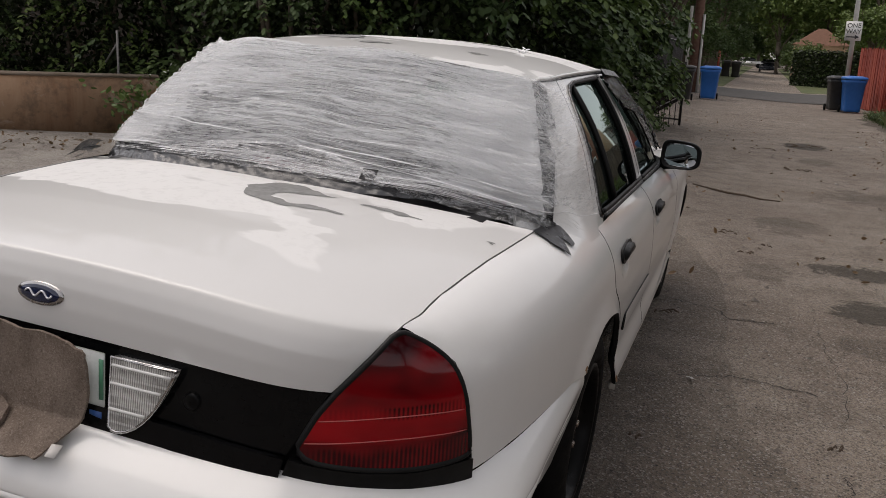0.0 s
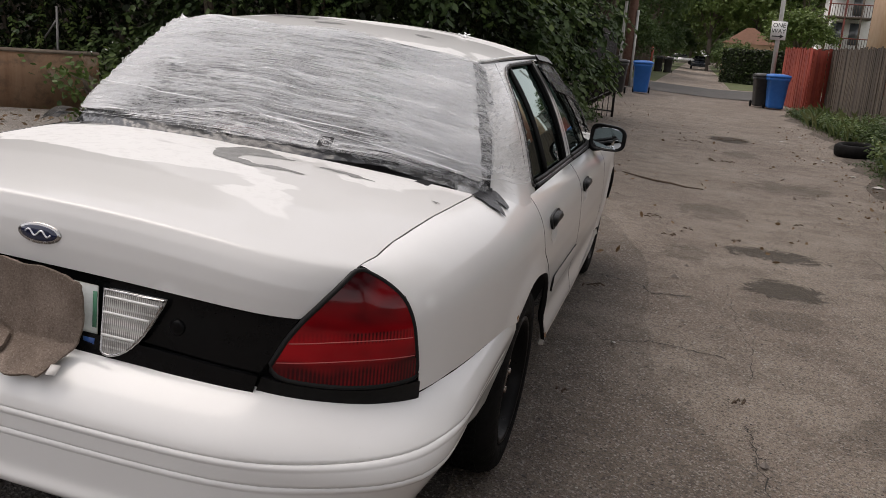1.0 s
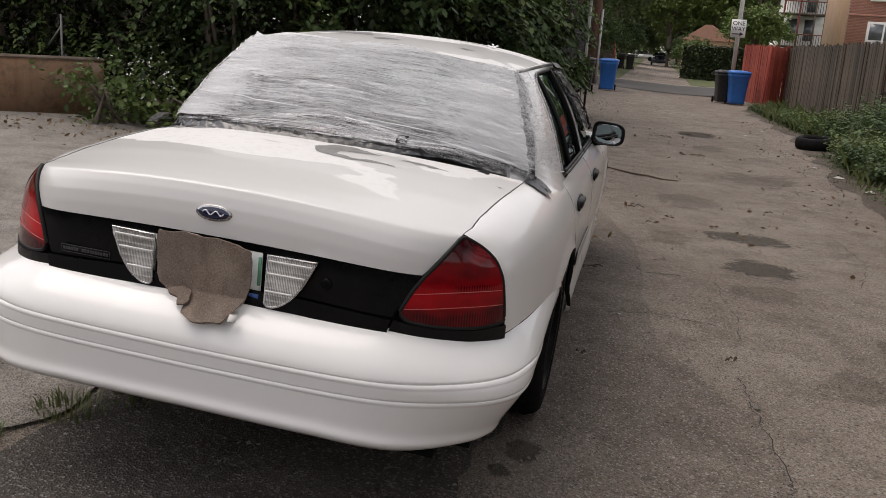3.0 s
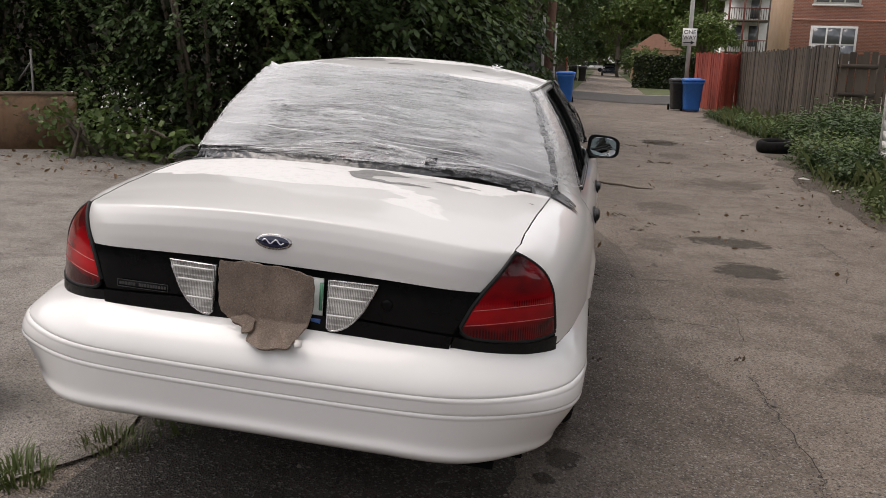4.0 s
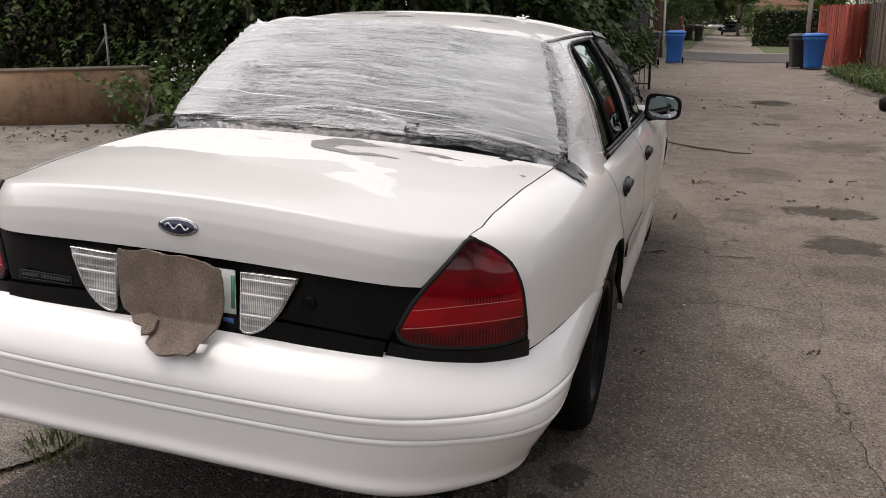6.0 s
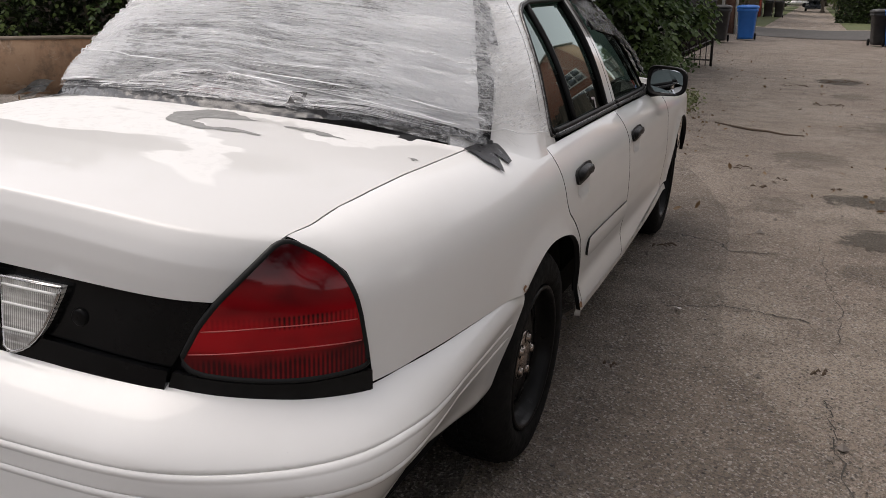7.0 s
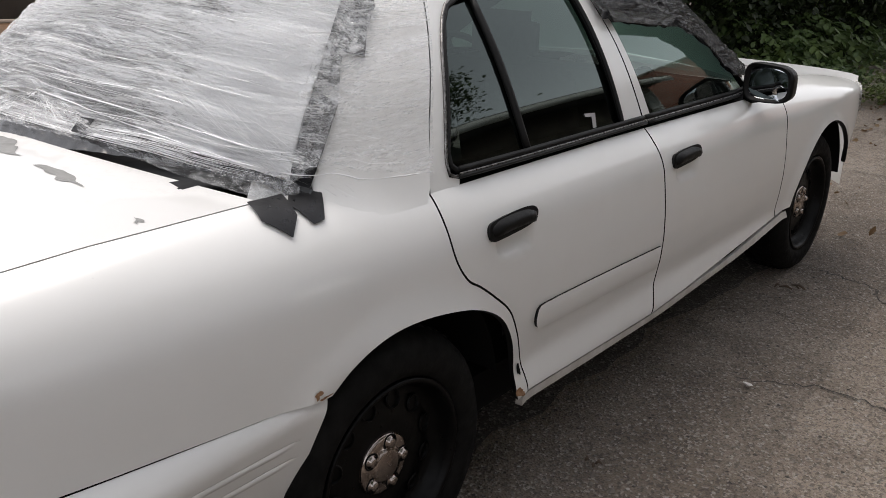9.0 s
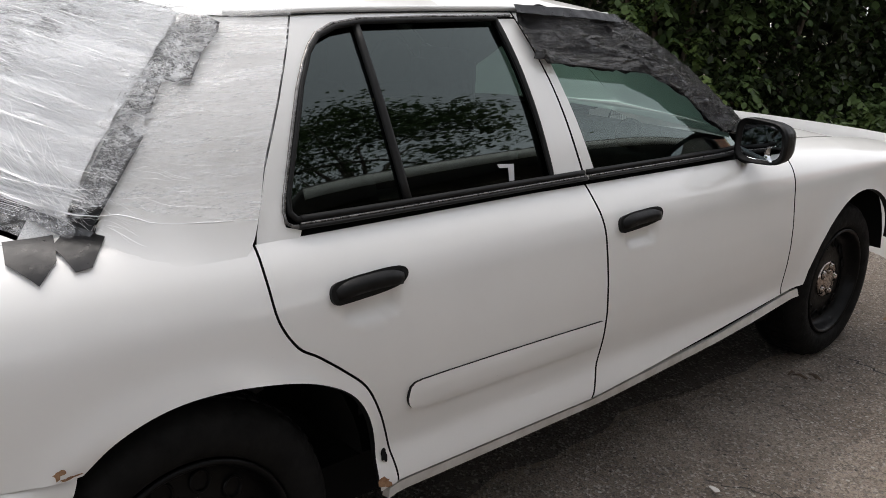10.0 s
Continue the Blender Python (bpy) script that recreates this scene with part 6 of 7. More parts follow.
for k, (x, y) in enumerate([(8.6, 6.2), (8.4, 1.6), (8.4, -3.0), (-8.5, 9), (-6, 9.5), (-4.4, 10), (-3.6, 13), (-3.4, 17)]):
    tree((x, y), 8, (3.2, 3.2, 3.9) if k < 3 else (2.8, 2.8, 3.0), 5.2 if k < 3 else 4.6, 60 + k, LEAF_DARK, 480 if k < 3 else 330, 24, .13, "tall dark leafy tree behind the wall")
shrub((-4.75, 5.35), (.7, .5, .6), 90, 26, 16, .075, LEAF_MID, "low green weeds at the foot of the wall")
shrub((-4.1, 5.6), (1.1, .5, .4), 91, 26, 14, .10, LEAF_MID, "broad-leaved weeds by the wall")

rng = np.random.default_rng(12)
c = np.stack([rng.normal(-4.35, .28, 110), rng.normal(5.55, .10, 110), ground_z(-4.35) + rng.normal(.62, .15, 110)], 1)
tagged(add_leaves("white_blossom", material("white_petals", (.72, .72, .70), .6), None, rng, c, .032), "small white blossoms low in the dark shrubs", "blossom", "", "stuff")

# low wall
zw = ground_z(-6, 5.3)
wall = tagged(part("wall_low", box_bm((6.0, .22, .68), (0, 0, .32), .015), WALL_MAT), "stained low concrete wall with peeling brown coat", "wall", "", "structure")
wall.matrix_basis = pose(-7.38, 3.91, zw - .07, 0, 0, 43)
cap = tagged(part("wall_coping", box_bm((6.02, .25, .035), (0, 0, .678), .008), speckled("stained_coping", (.20, .15, .11), (.32, .26, .21), 5, .9, 0, .5)), "worn brown coping on the low wall", "coping", "", "structure")
cap.matrix_basis = wall.matrix_basis.copy()


# plank fences
def fence(name, a, b, h0, h1, mat, label, width=.145, seed=1, front=False):
    rnd = random.Random(seed)
    A, B = Vector((*a, 0)), Vector((*b, 0))
    d = B - A
    L = d.length
    root = thing(name, label, "fence", Matrix.Translation((a[0], a[1], 0)) @ Matrix.Rotation(math.atan2(d.y, d.x), 4, "Z"))
    n = int(L / width)
    meshes = []
    for k in range(6):
        bm = box_bm((width - .003 - .0015 * k, .02, 1.0), (0, 0, .5), .002)
        me = bpy.data.meshes.new("plank")
        bm.to_mesh(me)
        bm.free()
        me.materials.append(mat)
        meshes.append(me)
    for k in range(n):
        t = (k + .5) / n
        x = L * t
        p = A.lerp(B, t)
        z0 = ground_z(p.x, p.y)
        ob = new("plank", meshes[k % 6])
        ob.parent = root
        h = h0 + (h1 - h0) * t + rnd.uniform(-.05, .03)
        ob.matrix_basis = Matrix.Translation((x, rnd.uniform(-.014, .014), z0 + .03)) @ Matrix.Rotation(rnd.uniform(-.009, .009), 4, "Y") @ Matrix.Diagonal((1, 1, h, 1))
    for hz in (.35, 1.0, 1.6):
        bm = box_bm((L, .045, .09), (L / 2, -.036 if front else .035, ground_z(*A.lerp(B, .5)[:2]) + hz), .004)
        part("rail", bm, mat, root)
    for k in range(int(L / 2.4) + 1):
        x = min(L - .05, k * 2.4 + .05)
        p = A.lerp(B, x / L)
        part("post", box_bm((.09, .09, min(h0, h1) + .05), (x, .1, ground_z(p.x, p.y) + min(h0, h1) / 2), .006), mat, root)
    return root


fence("red_fence", (4.45, 32.2), (4.78, 26.5), 2.0, 1.95, RED_WOOD, "red painted vertical plank fence", .15, 2)
fence("red_fence", (4.80, 26.5), (5.38, 27.1), 1.95, 1.95, RED_WOOD, "red painted vertical plank fence", .15, 3)
fence("grey_fence", (5.40, 27.1), (5.92, 16.85), 1.95, 2.02, GREY_WOOD, "weathered grey vertical plank fence", .14, 4)
fence("grey_gate", (5.98, 16.8), (6.75, 16.9), 1.82, 1.9, GREY_WOOD, "weathered grey plank gate with open rails", .14, 5, True)
fence("grey_fence", (6.80, 17.0), (8.6, 17.1), 1.8, 1.8, GREY_WOOD, "weathered grey plank fence beside the gate", .14, 6)

# garage with lap siding and a boarded door
garage = thing("garage", "white lap-sided garage with a weathered plywood door", "garage", Matrix.Translation((4.95, 9.75, ground_z(4.95, 9.7))))
part("wall_panel", box_bm((.10, 6.8, 2.5), (.06, -3.4, 1.25), .004), GREY_WOOD, garage, "weathered plywood boarded garage door")
part("end_wall", box_bm((5.0, .12, 2.6), (2.5, -.06, 1.3), .004), WHITE_TRIM, garage)
for k in range(18):
    part("lap_board", box_bm((.035, .30, .15), (-.006, -.15, .08 + k * .142), .003, None, Matrix.Rotation(radians(-5), 4, "Y")), WHITE_TRIM, garage)
part("corner_board", box_bm((.03, .06, 2.6), (-.03, .0, 1.3), .004), WHITE_TRIM, garage)
part("roof", box_bm((6.0, 7.6, .14), (2.6, -3.4, 2.68), .01), speckled("asphalt_shingle", (.06, .055, .05), (.1, .09, .085), 12, .95), garage)
part("fascia", box_bm((.03, 7.6, .18), (-.42, -3.4, 2.62), .004), WHITE_TRIM, garage)


# plain walls added to close the place behind the camera and beyond the trees
# the east one is unseen, added to block low light on the car's flank
for nm, size, at in (("wall_south", (30, .3, 4.2), (0, -15, 2.0)), ("wall_west", (.3, 44, 4.0), (-14, 8, 2.4)), ("wall_east", (.3, 17.3, 1.9), (5.8, -6.25, .85))):
    tagged(part(nm, box_bm(size, at, .01), speckled(nm + "_plaster", (.12, .10, .088), (.17, .145, .125), 1.2, .9)), "plain weathered wall added to close the place", "wall", "", "structure")


# wheeled bins
def bin_(at, mat, label, turn=0.0, h=1.10, name="wheeled_bin"):
    z0 = ground_z(*at)
    root = thing(name, label, "bin", pose(at[0], at[1], z0, 0, 0, turn), "wheeled bins")
    bm = bmesh.new()
    rings = []
    for z, w, d in ((.05, .24, .28), (.12, .245, .29), (h * .80, .30, .355), (h * .815, .325, .38), (h * .90, .33, .385)):
        ringv = []
        for j in range(24):
            a = j / 24 * math.tau
            ca, sa = math.cos(a), math.sin(a)
            ringv.append(bm.verts.new((math.copysign(abs(ca) ** .35, ca) * w, math.copysign(abs(sa) ** .35, sa) * d, z)))
        rings.append(ringv)
    for a, b in zip(rings, rings[1:]):
        for j in range(24):
            bm.faces.new((a[j], a[(j + 1) % 24], b[(j + 1) % 24], b[j]))
    bm.faces.new(rings[0][::-1])
    bm.faces.new(rings[-1])
    part("body", bm, mat, root)
    bm = bmesh.new()
    rings = []
    for z, k in ((h * .905, 1.03), (h * .93, 1.05), (h * .97, .98), (h, .55)):
        rings.append([bm.verts.new((math.copysign(abs(math.cos(j / 24 * math.tau)) ** .35, math.cos(j / 24 * math.tau)) * .335 * k, math.copysign(abs(math.sin(j / 24 * math.tau)) ** .35, math.sin(j / 24 * math.tau)) * .39 * k, z)) for j in range(24)])
    for a, b in zip(rings, rings[1:]):
        for j in range(24):
            bm.faces.new((a[j], a[(j + 1) % 24], b[(j + 1) % 24], b[j]))
    bm.faces.new(rings[-1])
    bm.faces.new(rings[0][::-1])
    part("lid", bm, mat, root)
    part("handle_bar", tube([(-.24, .42, h * .86), (.24, .42, h * .86)], .016, 8), mat, root)
    for x in (-.27, .27):
        part("wheel", lathe([(.001, -.025), (.10, -.025), (.11, 0), (.10, .025), (.001, .025)], Matrix.Translation((x, .30, .11)) @ Matrix.Rotation(math.pi / 2, 4, "Y"), 20), RUBBER, root)
    return root


bin_((4.0, 27.8), BLUE_BIN, "blue wheeled recycling bin by the red fence", 8, 1.14)
bin_((3.62, 28.5), BLACK_BIN, "black wheeled rubbish bin behind the blue one", 8, 1.12)
bin_((-.35, 28.6), BLUE_BIN, "blue wheeled recycling bin by the iron fence", 0, 1.12)
bin_((-1.0, 26.2), BLACK_BIN, "black wheeled rubbish bin by the iron fence", 0, 1.10)
bin_((-1.6, 26.4), BLACK_BIN, "black wheeled rubbish bin by the iron fence", 0, 1.10)
bin_((-1.3, 64), BLACK_BIN, "black wheeled bin far down the alley", 0, 1.15)
bin_((-.6, 64), BLACK_BIN, "black wheeled bin far down the alley", 0, 1.15)

# utility poles and the one-way sign
sp = (3.95, 29.9)
pole = thing("sign_post", "grey steel post with a one-way sign", "sign post", Matrix.Translation((*sp, ground_z(*sp))))
part("post", tube([(0, 0, 0), (0, 0, 7)], .075, 12), GALV, pole)
part("sign_plate", box_bm((.50, .012, .62), (-.02, -.085, 2.55), .004), SIGN_WHITE, pole, "white one-way sign with a black arrow")


def words(body, at, size, mat, parent):
    cu = bpy.data.curves.new("lettering", "FONT")
    cu.body, cu.size, cu.align_x, cu.extrude = body, size, "CENTER", .002
    ob = new("lettering", cu)
    ob.data.materials.append(mat)
    ob.parent = parent
    ob.matrix_basis = pose(*at, 90, 0, 0)
    return ob


words("ONE", (-.02, -.094, 2.66), .20, SIGN_BLACK, pole)
words("WAY", (-.02, -.094, 2.47), .20, SIGN_BLACK, pole)
bm = bmesh.new()
arrow = [(-.20, .018), (.06, .018), (.06, .07), (.19, 0), (.06, -.07), (.06, -.018), (-.20, -.018)]
vs_ = [bm.verts.new((x - .02, -.094, 2.36 + z)) for x, z in arrow]
bm.faces.new(vs_)
part("arrow", bm, SIGN_BLACK, pole, "", False)
up = (-1.25, 33.0)
upole = thing("utility_pole", "weathered wooden utility pole with grey conduits", "utility pole", Matrix.Translation((*up, ground_z(*up))))
part("pole", tube([(0, 0, 0), (.05, 0, 9)], [.19, .14], 14), speckled("pole_wood", (.12, .06, .045), (.2, .12, .09), 10, .9, 0, .5), upole)
part("conduit", tube([(-.26, -.1, 0), (-.26, -.1, 3.2)], .06, 8), GALV, upole)
part("conduit", tube([(.22, -.1, 0), (.22, -.1, 2.9)], .05, 8), GALV, upole)

# iron fence across the yard and along the alley
iron = thing("iron_fence", "black iron picket fence and gate by the alley", "fence")


def iron_run(a, b, h):
    A, B = Vector((*a, 0)), Vector((*b, 0))
    n = int((B - A).length / .11)
    for z in (.12, h - .12):
        p = [Vector((*A.lerp(B, k)[:2], ground_z(*A.lerp(B, k)[:2]) + z)) for k in (0, .5, 1)]
        part("rail", tube(p, .018, 6), IRON, iron)
    for k in range(n + 1):
        q = A.lerp(B, k / n)
        z = ground_z(q.x, q.y)
        part("picket", tube([(q.x, q.y, z), (q.x, q.y, z + h)], .009 if k % 18 else .03, 5), IRON, iron)


iron_run((-.20, 16.5), (-1.5, 16.2), 1.30)
iron_run((-1.0, 17.0), (-1.05, 25.5), 1.9)
# loose tyre in the weeds
tz = ground_z(4.3, 13.7)
tyre_ob = thing("loose_tyre", "old black tyre lying in the weeds", "tyre", pose(4.26, 13.75, tz + .005, 4, -3, 0))
part("casing", lathe([(.21, .03), (.20, .10), (.21, .19), (.25, .225), (.30, .22), (.34, .19), (.35, .11), (.34, .04), (.30, .005), (.25, .0), (.21, .03)], None, 40), RUBBER, tyre_ob)


def weeds(name, poly, seed, n, h, mat, label, leaf=.07):
    """A stand of weeds over a patch of ground."""
    rng = np.random.default_rng(seed)
    pts = []
    x0, x1 = min(p[0] for p in poly), max(p[0] for p in poly)
    y0, y1 = min(p[1] for p in poly), max(p[1] for p in poly)
    while len(pts) < n:
        x, y = rng.uniform(x0, x1), rng.uniform(y0, y1)
        if inside(poly, x, y):
            k = .15 + 1.25 * max(0, noise.noise((x * 1.9, y * 1.3, seed)) + .38)
            hh = h * k
            for _ in range(14):
                t = rng.uniform(0, 1) ** .7
                pts.append((x + rng.normal(0, .09), y + rng.normal(0, .09), ground_z(x, y) + t * hh))
    ob = add_leaves(name, mat, None, rng, np.array(pts), leaf, droop=-.1)
    return tagged(ob, label, "weeds", "", "stuff")


VERGE = [(4.2, 24.5), (4.9, 26), (5.6, 20), (6.0, 16.5), (5.3, 10.4), (4.9, 9.7), (4.9, 5.5), (4.15, 6.2), (3.85, 8.6), (4.2, 12), (4.98, 12.9), (5.0, 14.6), (4.4, 15.8), (4.15, 20)]


def weed_plants(name, poly, seed, n, h, leaf, mat, label, stems=7):
    """Leafy weeds: stems leaning out of a root, set with leaves in pairs."""
    rng = np.random.default_rng(seed)
    x0, x1 = min(p[0] for p in poly), max(p[0] for p in poly)
    y0, y1 = min(p[1] for p in poly), max(p[1] for p in poly)
    pos, yaw, pitch = [], [], []
    per = 14
    side = np.where(np.arange(per) % 2, 1.0, -1.0)
    t = .15 + .85 * (np.arange(per) // 2 + 1) / (per / 2)
    done = 0
    while done < n:
        x, y = rng.uniform(x0, x1), rng.uniform(y0, y1)
        if not inside(poly, x, y) or noise.noise((x * 1.3, y * .9, seed)) < rng.uniform(-.5, .2):
            continue
        done += 1
        hh = h * rng.uniform(.5, 1.15)
        for _ in range(stems):
            th, lean = rng.uniform(0, math.tau), rng.uniform(.1, .65)
            L = hh * rng.uniform(.6, 1.1)
            d = np.array((math.cos(th), math.sin(th)))
            q = np.stack([x + d[0] * lean * L * t ** 1.5, y + d[1] * lean * L * t ** 1.5, ground_z(x, y) + L * (t - .25 * lean * t * t)], 1)
            pos.append(q + rng.normal(0, .012, q.shape))
            yaw.append(th + side * rng.uniform(.6, 1.4) + rng.normal(0, .35, per))
            pitch.append(rng.normal(-.1, .35, per))
    ob = add_leaves(name, mat, None, rng, np.concatenate(pos), leaf, .4, turn=(np.concatenate(yaw), np.concatenate(pitch)))
    return tagged(ob, label, "weeds", "", "stuff")


SOIL = paving("bare_soil", (.105, .078, .056), (.150, .115, .085), (.065, .048, .035), .3)
ground_patch("soil_strip", jagged([(4.0, 24.5), (4.9, 26.3), (5.5, 26.5), (6.1, 17), (8.2, 17), (8.2, 10), (5.0, 9.9), (5.0, 4.6), (3.75, 4.4), (3.72, 8.6), (4.0, 12), (4.15, 16)], .35, 6.0, .9, .2), SOIL, "dark bare soil along the fence foot", .006, .4, "soil")
weed_plants("weeds", [(4.2, 25), (4.9, 26.2), (5.5, 20), (5.8, 17.0), (4.9, 15.2), (4.45, 17.5)], 5, 330, .28, .05, LEAF_DARK, "low green weeds along the fence foot")
weed_plants("weeds", [(4.9, 16.8), (5.9, 16.7), (5.9, 14.2), (4.8, 13.2), (4.7, 14.6)], 6, 130, .62, .06, LEAF_DARK, "tall green weeds against the grey fence")
weed_plants("weeds", [(4.75, 13.3), (5.6, 12.6), (5.5, 10.0), (4.85, 9.4), (4.75, 8.2), (4.2, 8.8), (4.15, 10.6), (4.5, 12.3)], 7, 260, .42, .058, LEAF_DARK, "bushy green weeds beside the loose tyre", 8)
weed_plants("weeds", [(4.3, 12.4), (5.5, 12.4), (5.4, 10.0), (4.8, 9.6), (4.4, 10.4)], 8, 90, .52, .06, LEAF_MID, "light green weeds among the darker ones")
weed_plants("weeds", [(5.4, 16.6), (6.6, 16.7), (6.2, 11), (5.3, 10.2)], 9, 150, .95, .07, LEAF_DARK, "tall dark weeds before the gate", 8)
weed_plants("weeds", [(4.3, 22), (5.2, 21), (5.3, 16.5), (4.6, 16.5)], 10, 90, .36, .05, LEAF_MID, "light green weeds by the fence")
weeds("ground_cover", [(4.15, 25), (5.0, 26.3), (6.0, 17), (6.0, 10), (4.9, 9.6), (4.9, 5.2), (4.1, 6.5), (3.95, 9), (4.1, 12.6), (4.8, 13.4), (4.5, 16.5)], 15, 9000, .10, LEAF_DARK, "low green ground cover on the soil", .04)
weeds("dry_grass", [(4.0, 7.2), (4.9, 8.8), (4.9, 4.5), (4.05, 5.0)], 7, 4200, .26, GRASS, "dry yellowing grass by the garage", .05)
weeds("dry_grass", [(-.4, 8.2), (-.1, 10.5), (.25, 10.2), (.3, 8.6), (.0, 7.6)], 17, 2200, .30, GRASS, "dry yellowing grass at the foot of the shrubs", .05)
weeds("weeds", [(-1.1, 6.2), (-1.9, 10), (-1.2, 15), (-.4, 15.6), (-.7, 10), (-.5, 7.0)], 8, 6000, .40, LEAF_DARK, "dark weeds along the shrubs")


def blades(name, poly, seed, n, h, label):
    """Upright grass blades over a patch of ground."""
    rng = np.random.default_rng(seed)
    x0, x1 = min(p[0] for p in poly), max(p[0] for p in poly)
    y0, y1 = min(p[1] for p in poly), max(p[1] for p in poly)
    vs, fs = [], []
    while len(vs) < n * 4:
        x, y = rng.uniform(x0, x1), rng.uniform(y0, y1)
        if not inside(poly, x, y):
            continue
        z, L = ground_z(x, y), h * rng.uniform(.4, 1.1) * (.6 + max(0, noise.noise((x * 1.3, y * .8, seed)) + .3))
        a = rng.uniform(0, math.tau)
        s = .006
        dx, dy = math.cos(a), math.sin(a)
        i = len(vs)
        vs += [(x - dy * s, y + dx * s, z), (x + dy * s, y - dx * s, z), (x + dx * L * .25, y + dy * L * .25, z + L * .7), (x + dx * L * .6, y + dy * L * .6, z + L)]
        fs += [(i, i + 1, i + 2), (i + 1, i + 3, i + 2)]
    return tagged(mesh_ob(name, vs, fs, GRASS, None, "", False), label, "grass", "", "stuff")


blades("tall_grass", VERGE, 31, 700, .42, "thin tall grass among the weeds")

# street across the alley's end
ASPHALT = speckled("street_asphalt", (.050, .047, .044), (.078, .073, .068), 3, .9, 0, .4)
street = tagged(mesh_ob("road", [(x, y, ground_z(x, y) + .01) for x in (-60, -10, -7, -3, 0, 2.3, 5, 9, 14, 60) for y in (32.5, 42)], [(2 * k, 2 * k + 2, 2 * k + 3, 2 * k + 1) for k in range(9)], ASPHALT), "grey asphalt cross street", "road", "", "structure")

# far side: ivy fence, houses
hedge = thing("ivy_fence", "wire fence overgrown with dark ivy", "fence")
rng = np.random.default_rng(44)
c = np.stack([rng.uniform(2.9, 8.5, 9000), np.zeros(9000), rng.uniform(-.1, 2.05, 9000)], 1)
c[:, 1] = 57 - (c[:, 0] - 2.9) * 1.6 + rng.normal(0, .12, 9000)
add_leaves("ivy", LEAF_SHADE_AND_IVY, hedge, rng, c, .16)
add_leaves("young_ivy", LEAF_DARK, hedge, rng, c[:2200] + np.array((0, -.1, 0)), .13)
part("wire_panel", box_bm((6.6, .05, 2.0), (0, 0, 0), 0, None, Matrix.Translation((5.7, 52.6, .95)) @ Matrix.Rotation(radians(-58), 4, "Z")), IRON, hedge, "", False)

def brick_material():
    m = material("red_brick", (.33, .13, .08), .85)
    n = Nodes(m)
    b = n.t.nodes.new("ShaderNodeTexBrick")
    b.inputs["Scale"].default_value = 1.0
    b.inputs["Color1"].default_value = (.36, .135, .08, 1)
    b.inputs["Color2"].default_value = (.25, .09, .06, 1)
    b.inputs["Mortar"].default_value = (.36, .30, .26, 1)
    b.inputs["Brick Width"].default_value = .21
    b.inputs["Row Height"].default_value = .075
    b.inputs["Mortar Size"].default_value = .008
    r = n.t.nodes.new("ShaderNodeMapping")
    r.inputs["Rotation"].default_value = (radians(90), 0, 0)
    n.link(n.co, r.inputs["Vector"])
    n.link(r.outputs["Vector"], b.inputs["Vector"])
    n.color(n.mix(n.math("MULTIPLY", n.noise(1.2, 5), .5), b.outputs["Color"], (.28, .12, .08)))
    return m


BRICK = brick_material()
ORANGE = speckled("buff_brick", (.46, .30, .19), (.54, .37, .25), 1.5, .9, 0, .2)


def window(parent, at, w, h, lights=3):
    win = part("window", box_bm((w + .16, .06, h + .16), at, .005), WHITE_TRIM, parent, "white framed window")
    x0 = at[0] - w / 2
    for k in range(lights):
        pw = w / lights
        part("pane", box_bm((pw - .09, .012, h / 2 - .07), (x0 + pw * (k + .5), at[1] - .034, at[2] + h / 4), 0), PANE_SOLID, win)
        part("pane", box_bm((pw - .09, .012, h / 2 - .07), (x0 + pw * (k + .5), at[1] - .034, at[2] - h / 4), 0), PANE_SOLID, win)
    part("sill", box_bm((w + .3, .16, .1), (at[0], at[1] - .06, at[2] - h / 2 - .12), .005), WHITE_TRIM, win)
    return win


PANE_SOLID = material("window_pane", (.10, .11, .12), .06, 0, .5)
brick = thing("brick_building", "red brick apartment building with a buff side wall", "building", Matrix.Translation((10.68, 47, 0)))
part("brick_wall", box_bm((16, .3, 11), (8, .15, 5.5), .01), BRICK, brick)
part("side_wall", box_bm((.3, 6.6, 11), (.15 - .004, 3.6, 5.5), .01), ORANGE, brick)
part("brick_band", box_bm((16, .06, .12), (8, -.03, 4.0), .005), BRICK, brick)
part("roof", box_bm((16.4, 7.4, .3), (8, 3.4, 11.1), .02), CONCRETE, brick)
window(brick, (2.14, -.02, 2.75), 2.2, 1.75)
window(brick, (2.14, -.02, 5.75), 2.2, 1.75)
window(brick, (8.0, -.02, 2.75), 2.2, 1.75)
window(brick, (8.0, -.02, 5.75), 2.2, 1.75)

PORCH_RED = speckled("dark_red_paint", (.13, .030, .020), (.20, .05, .035), 4, .7)
porch = thing("porch_building", "white building with timber back porches", "building", Matrix.Translation((10.9, 76, 0)))
part("wall", box_bm((3.0, 6, 7.2), (2.0, 3, 3.6), .01), WHITE_TRIM, porch)
for z in (2.6, 5.2):
    part("deck", box_bm((3.4, 1.6, .14), (1.6, -.8, z), .01), GREY_WOOD, porch)
    part("rail", box_bm((3.4, .06, .08), (1.6, -1.55, z + 1.0), .005), PORCH_RED, porch)
    for k in range(18):
        part("baluster", box_bm((.04, .04, 1.0), (k * .195, -1.55, z + .5), 0), GREY_WOOD, porch)
for x in (0, 1.2, 2.4, 3.2):
    part("porch_post", box_bm((.14, .14, 7.4), (x, -1.5, 3.7), .005), PORCH_RED if x < 2 else GREY_WOOD, porch)
for x, z in ((.9, 4.0), (2.3, 4.0), (.9, 1.4), (2.3, 6.3)):
    part("doorway", box_bm((.8, .05, 1.7), (x, -.03, z), .005), PANE_SOLID, porch)
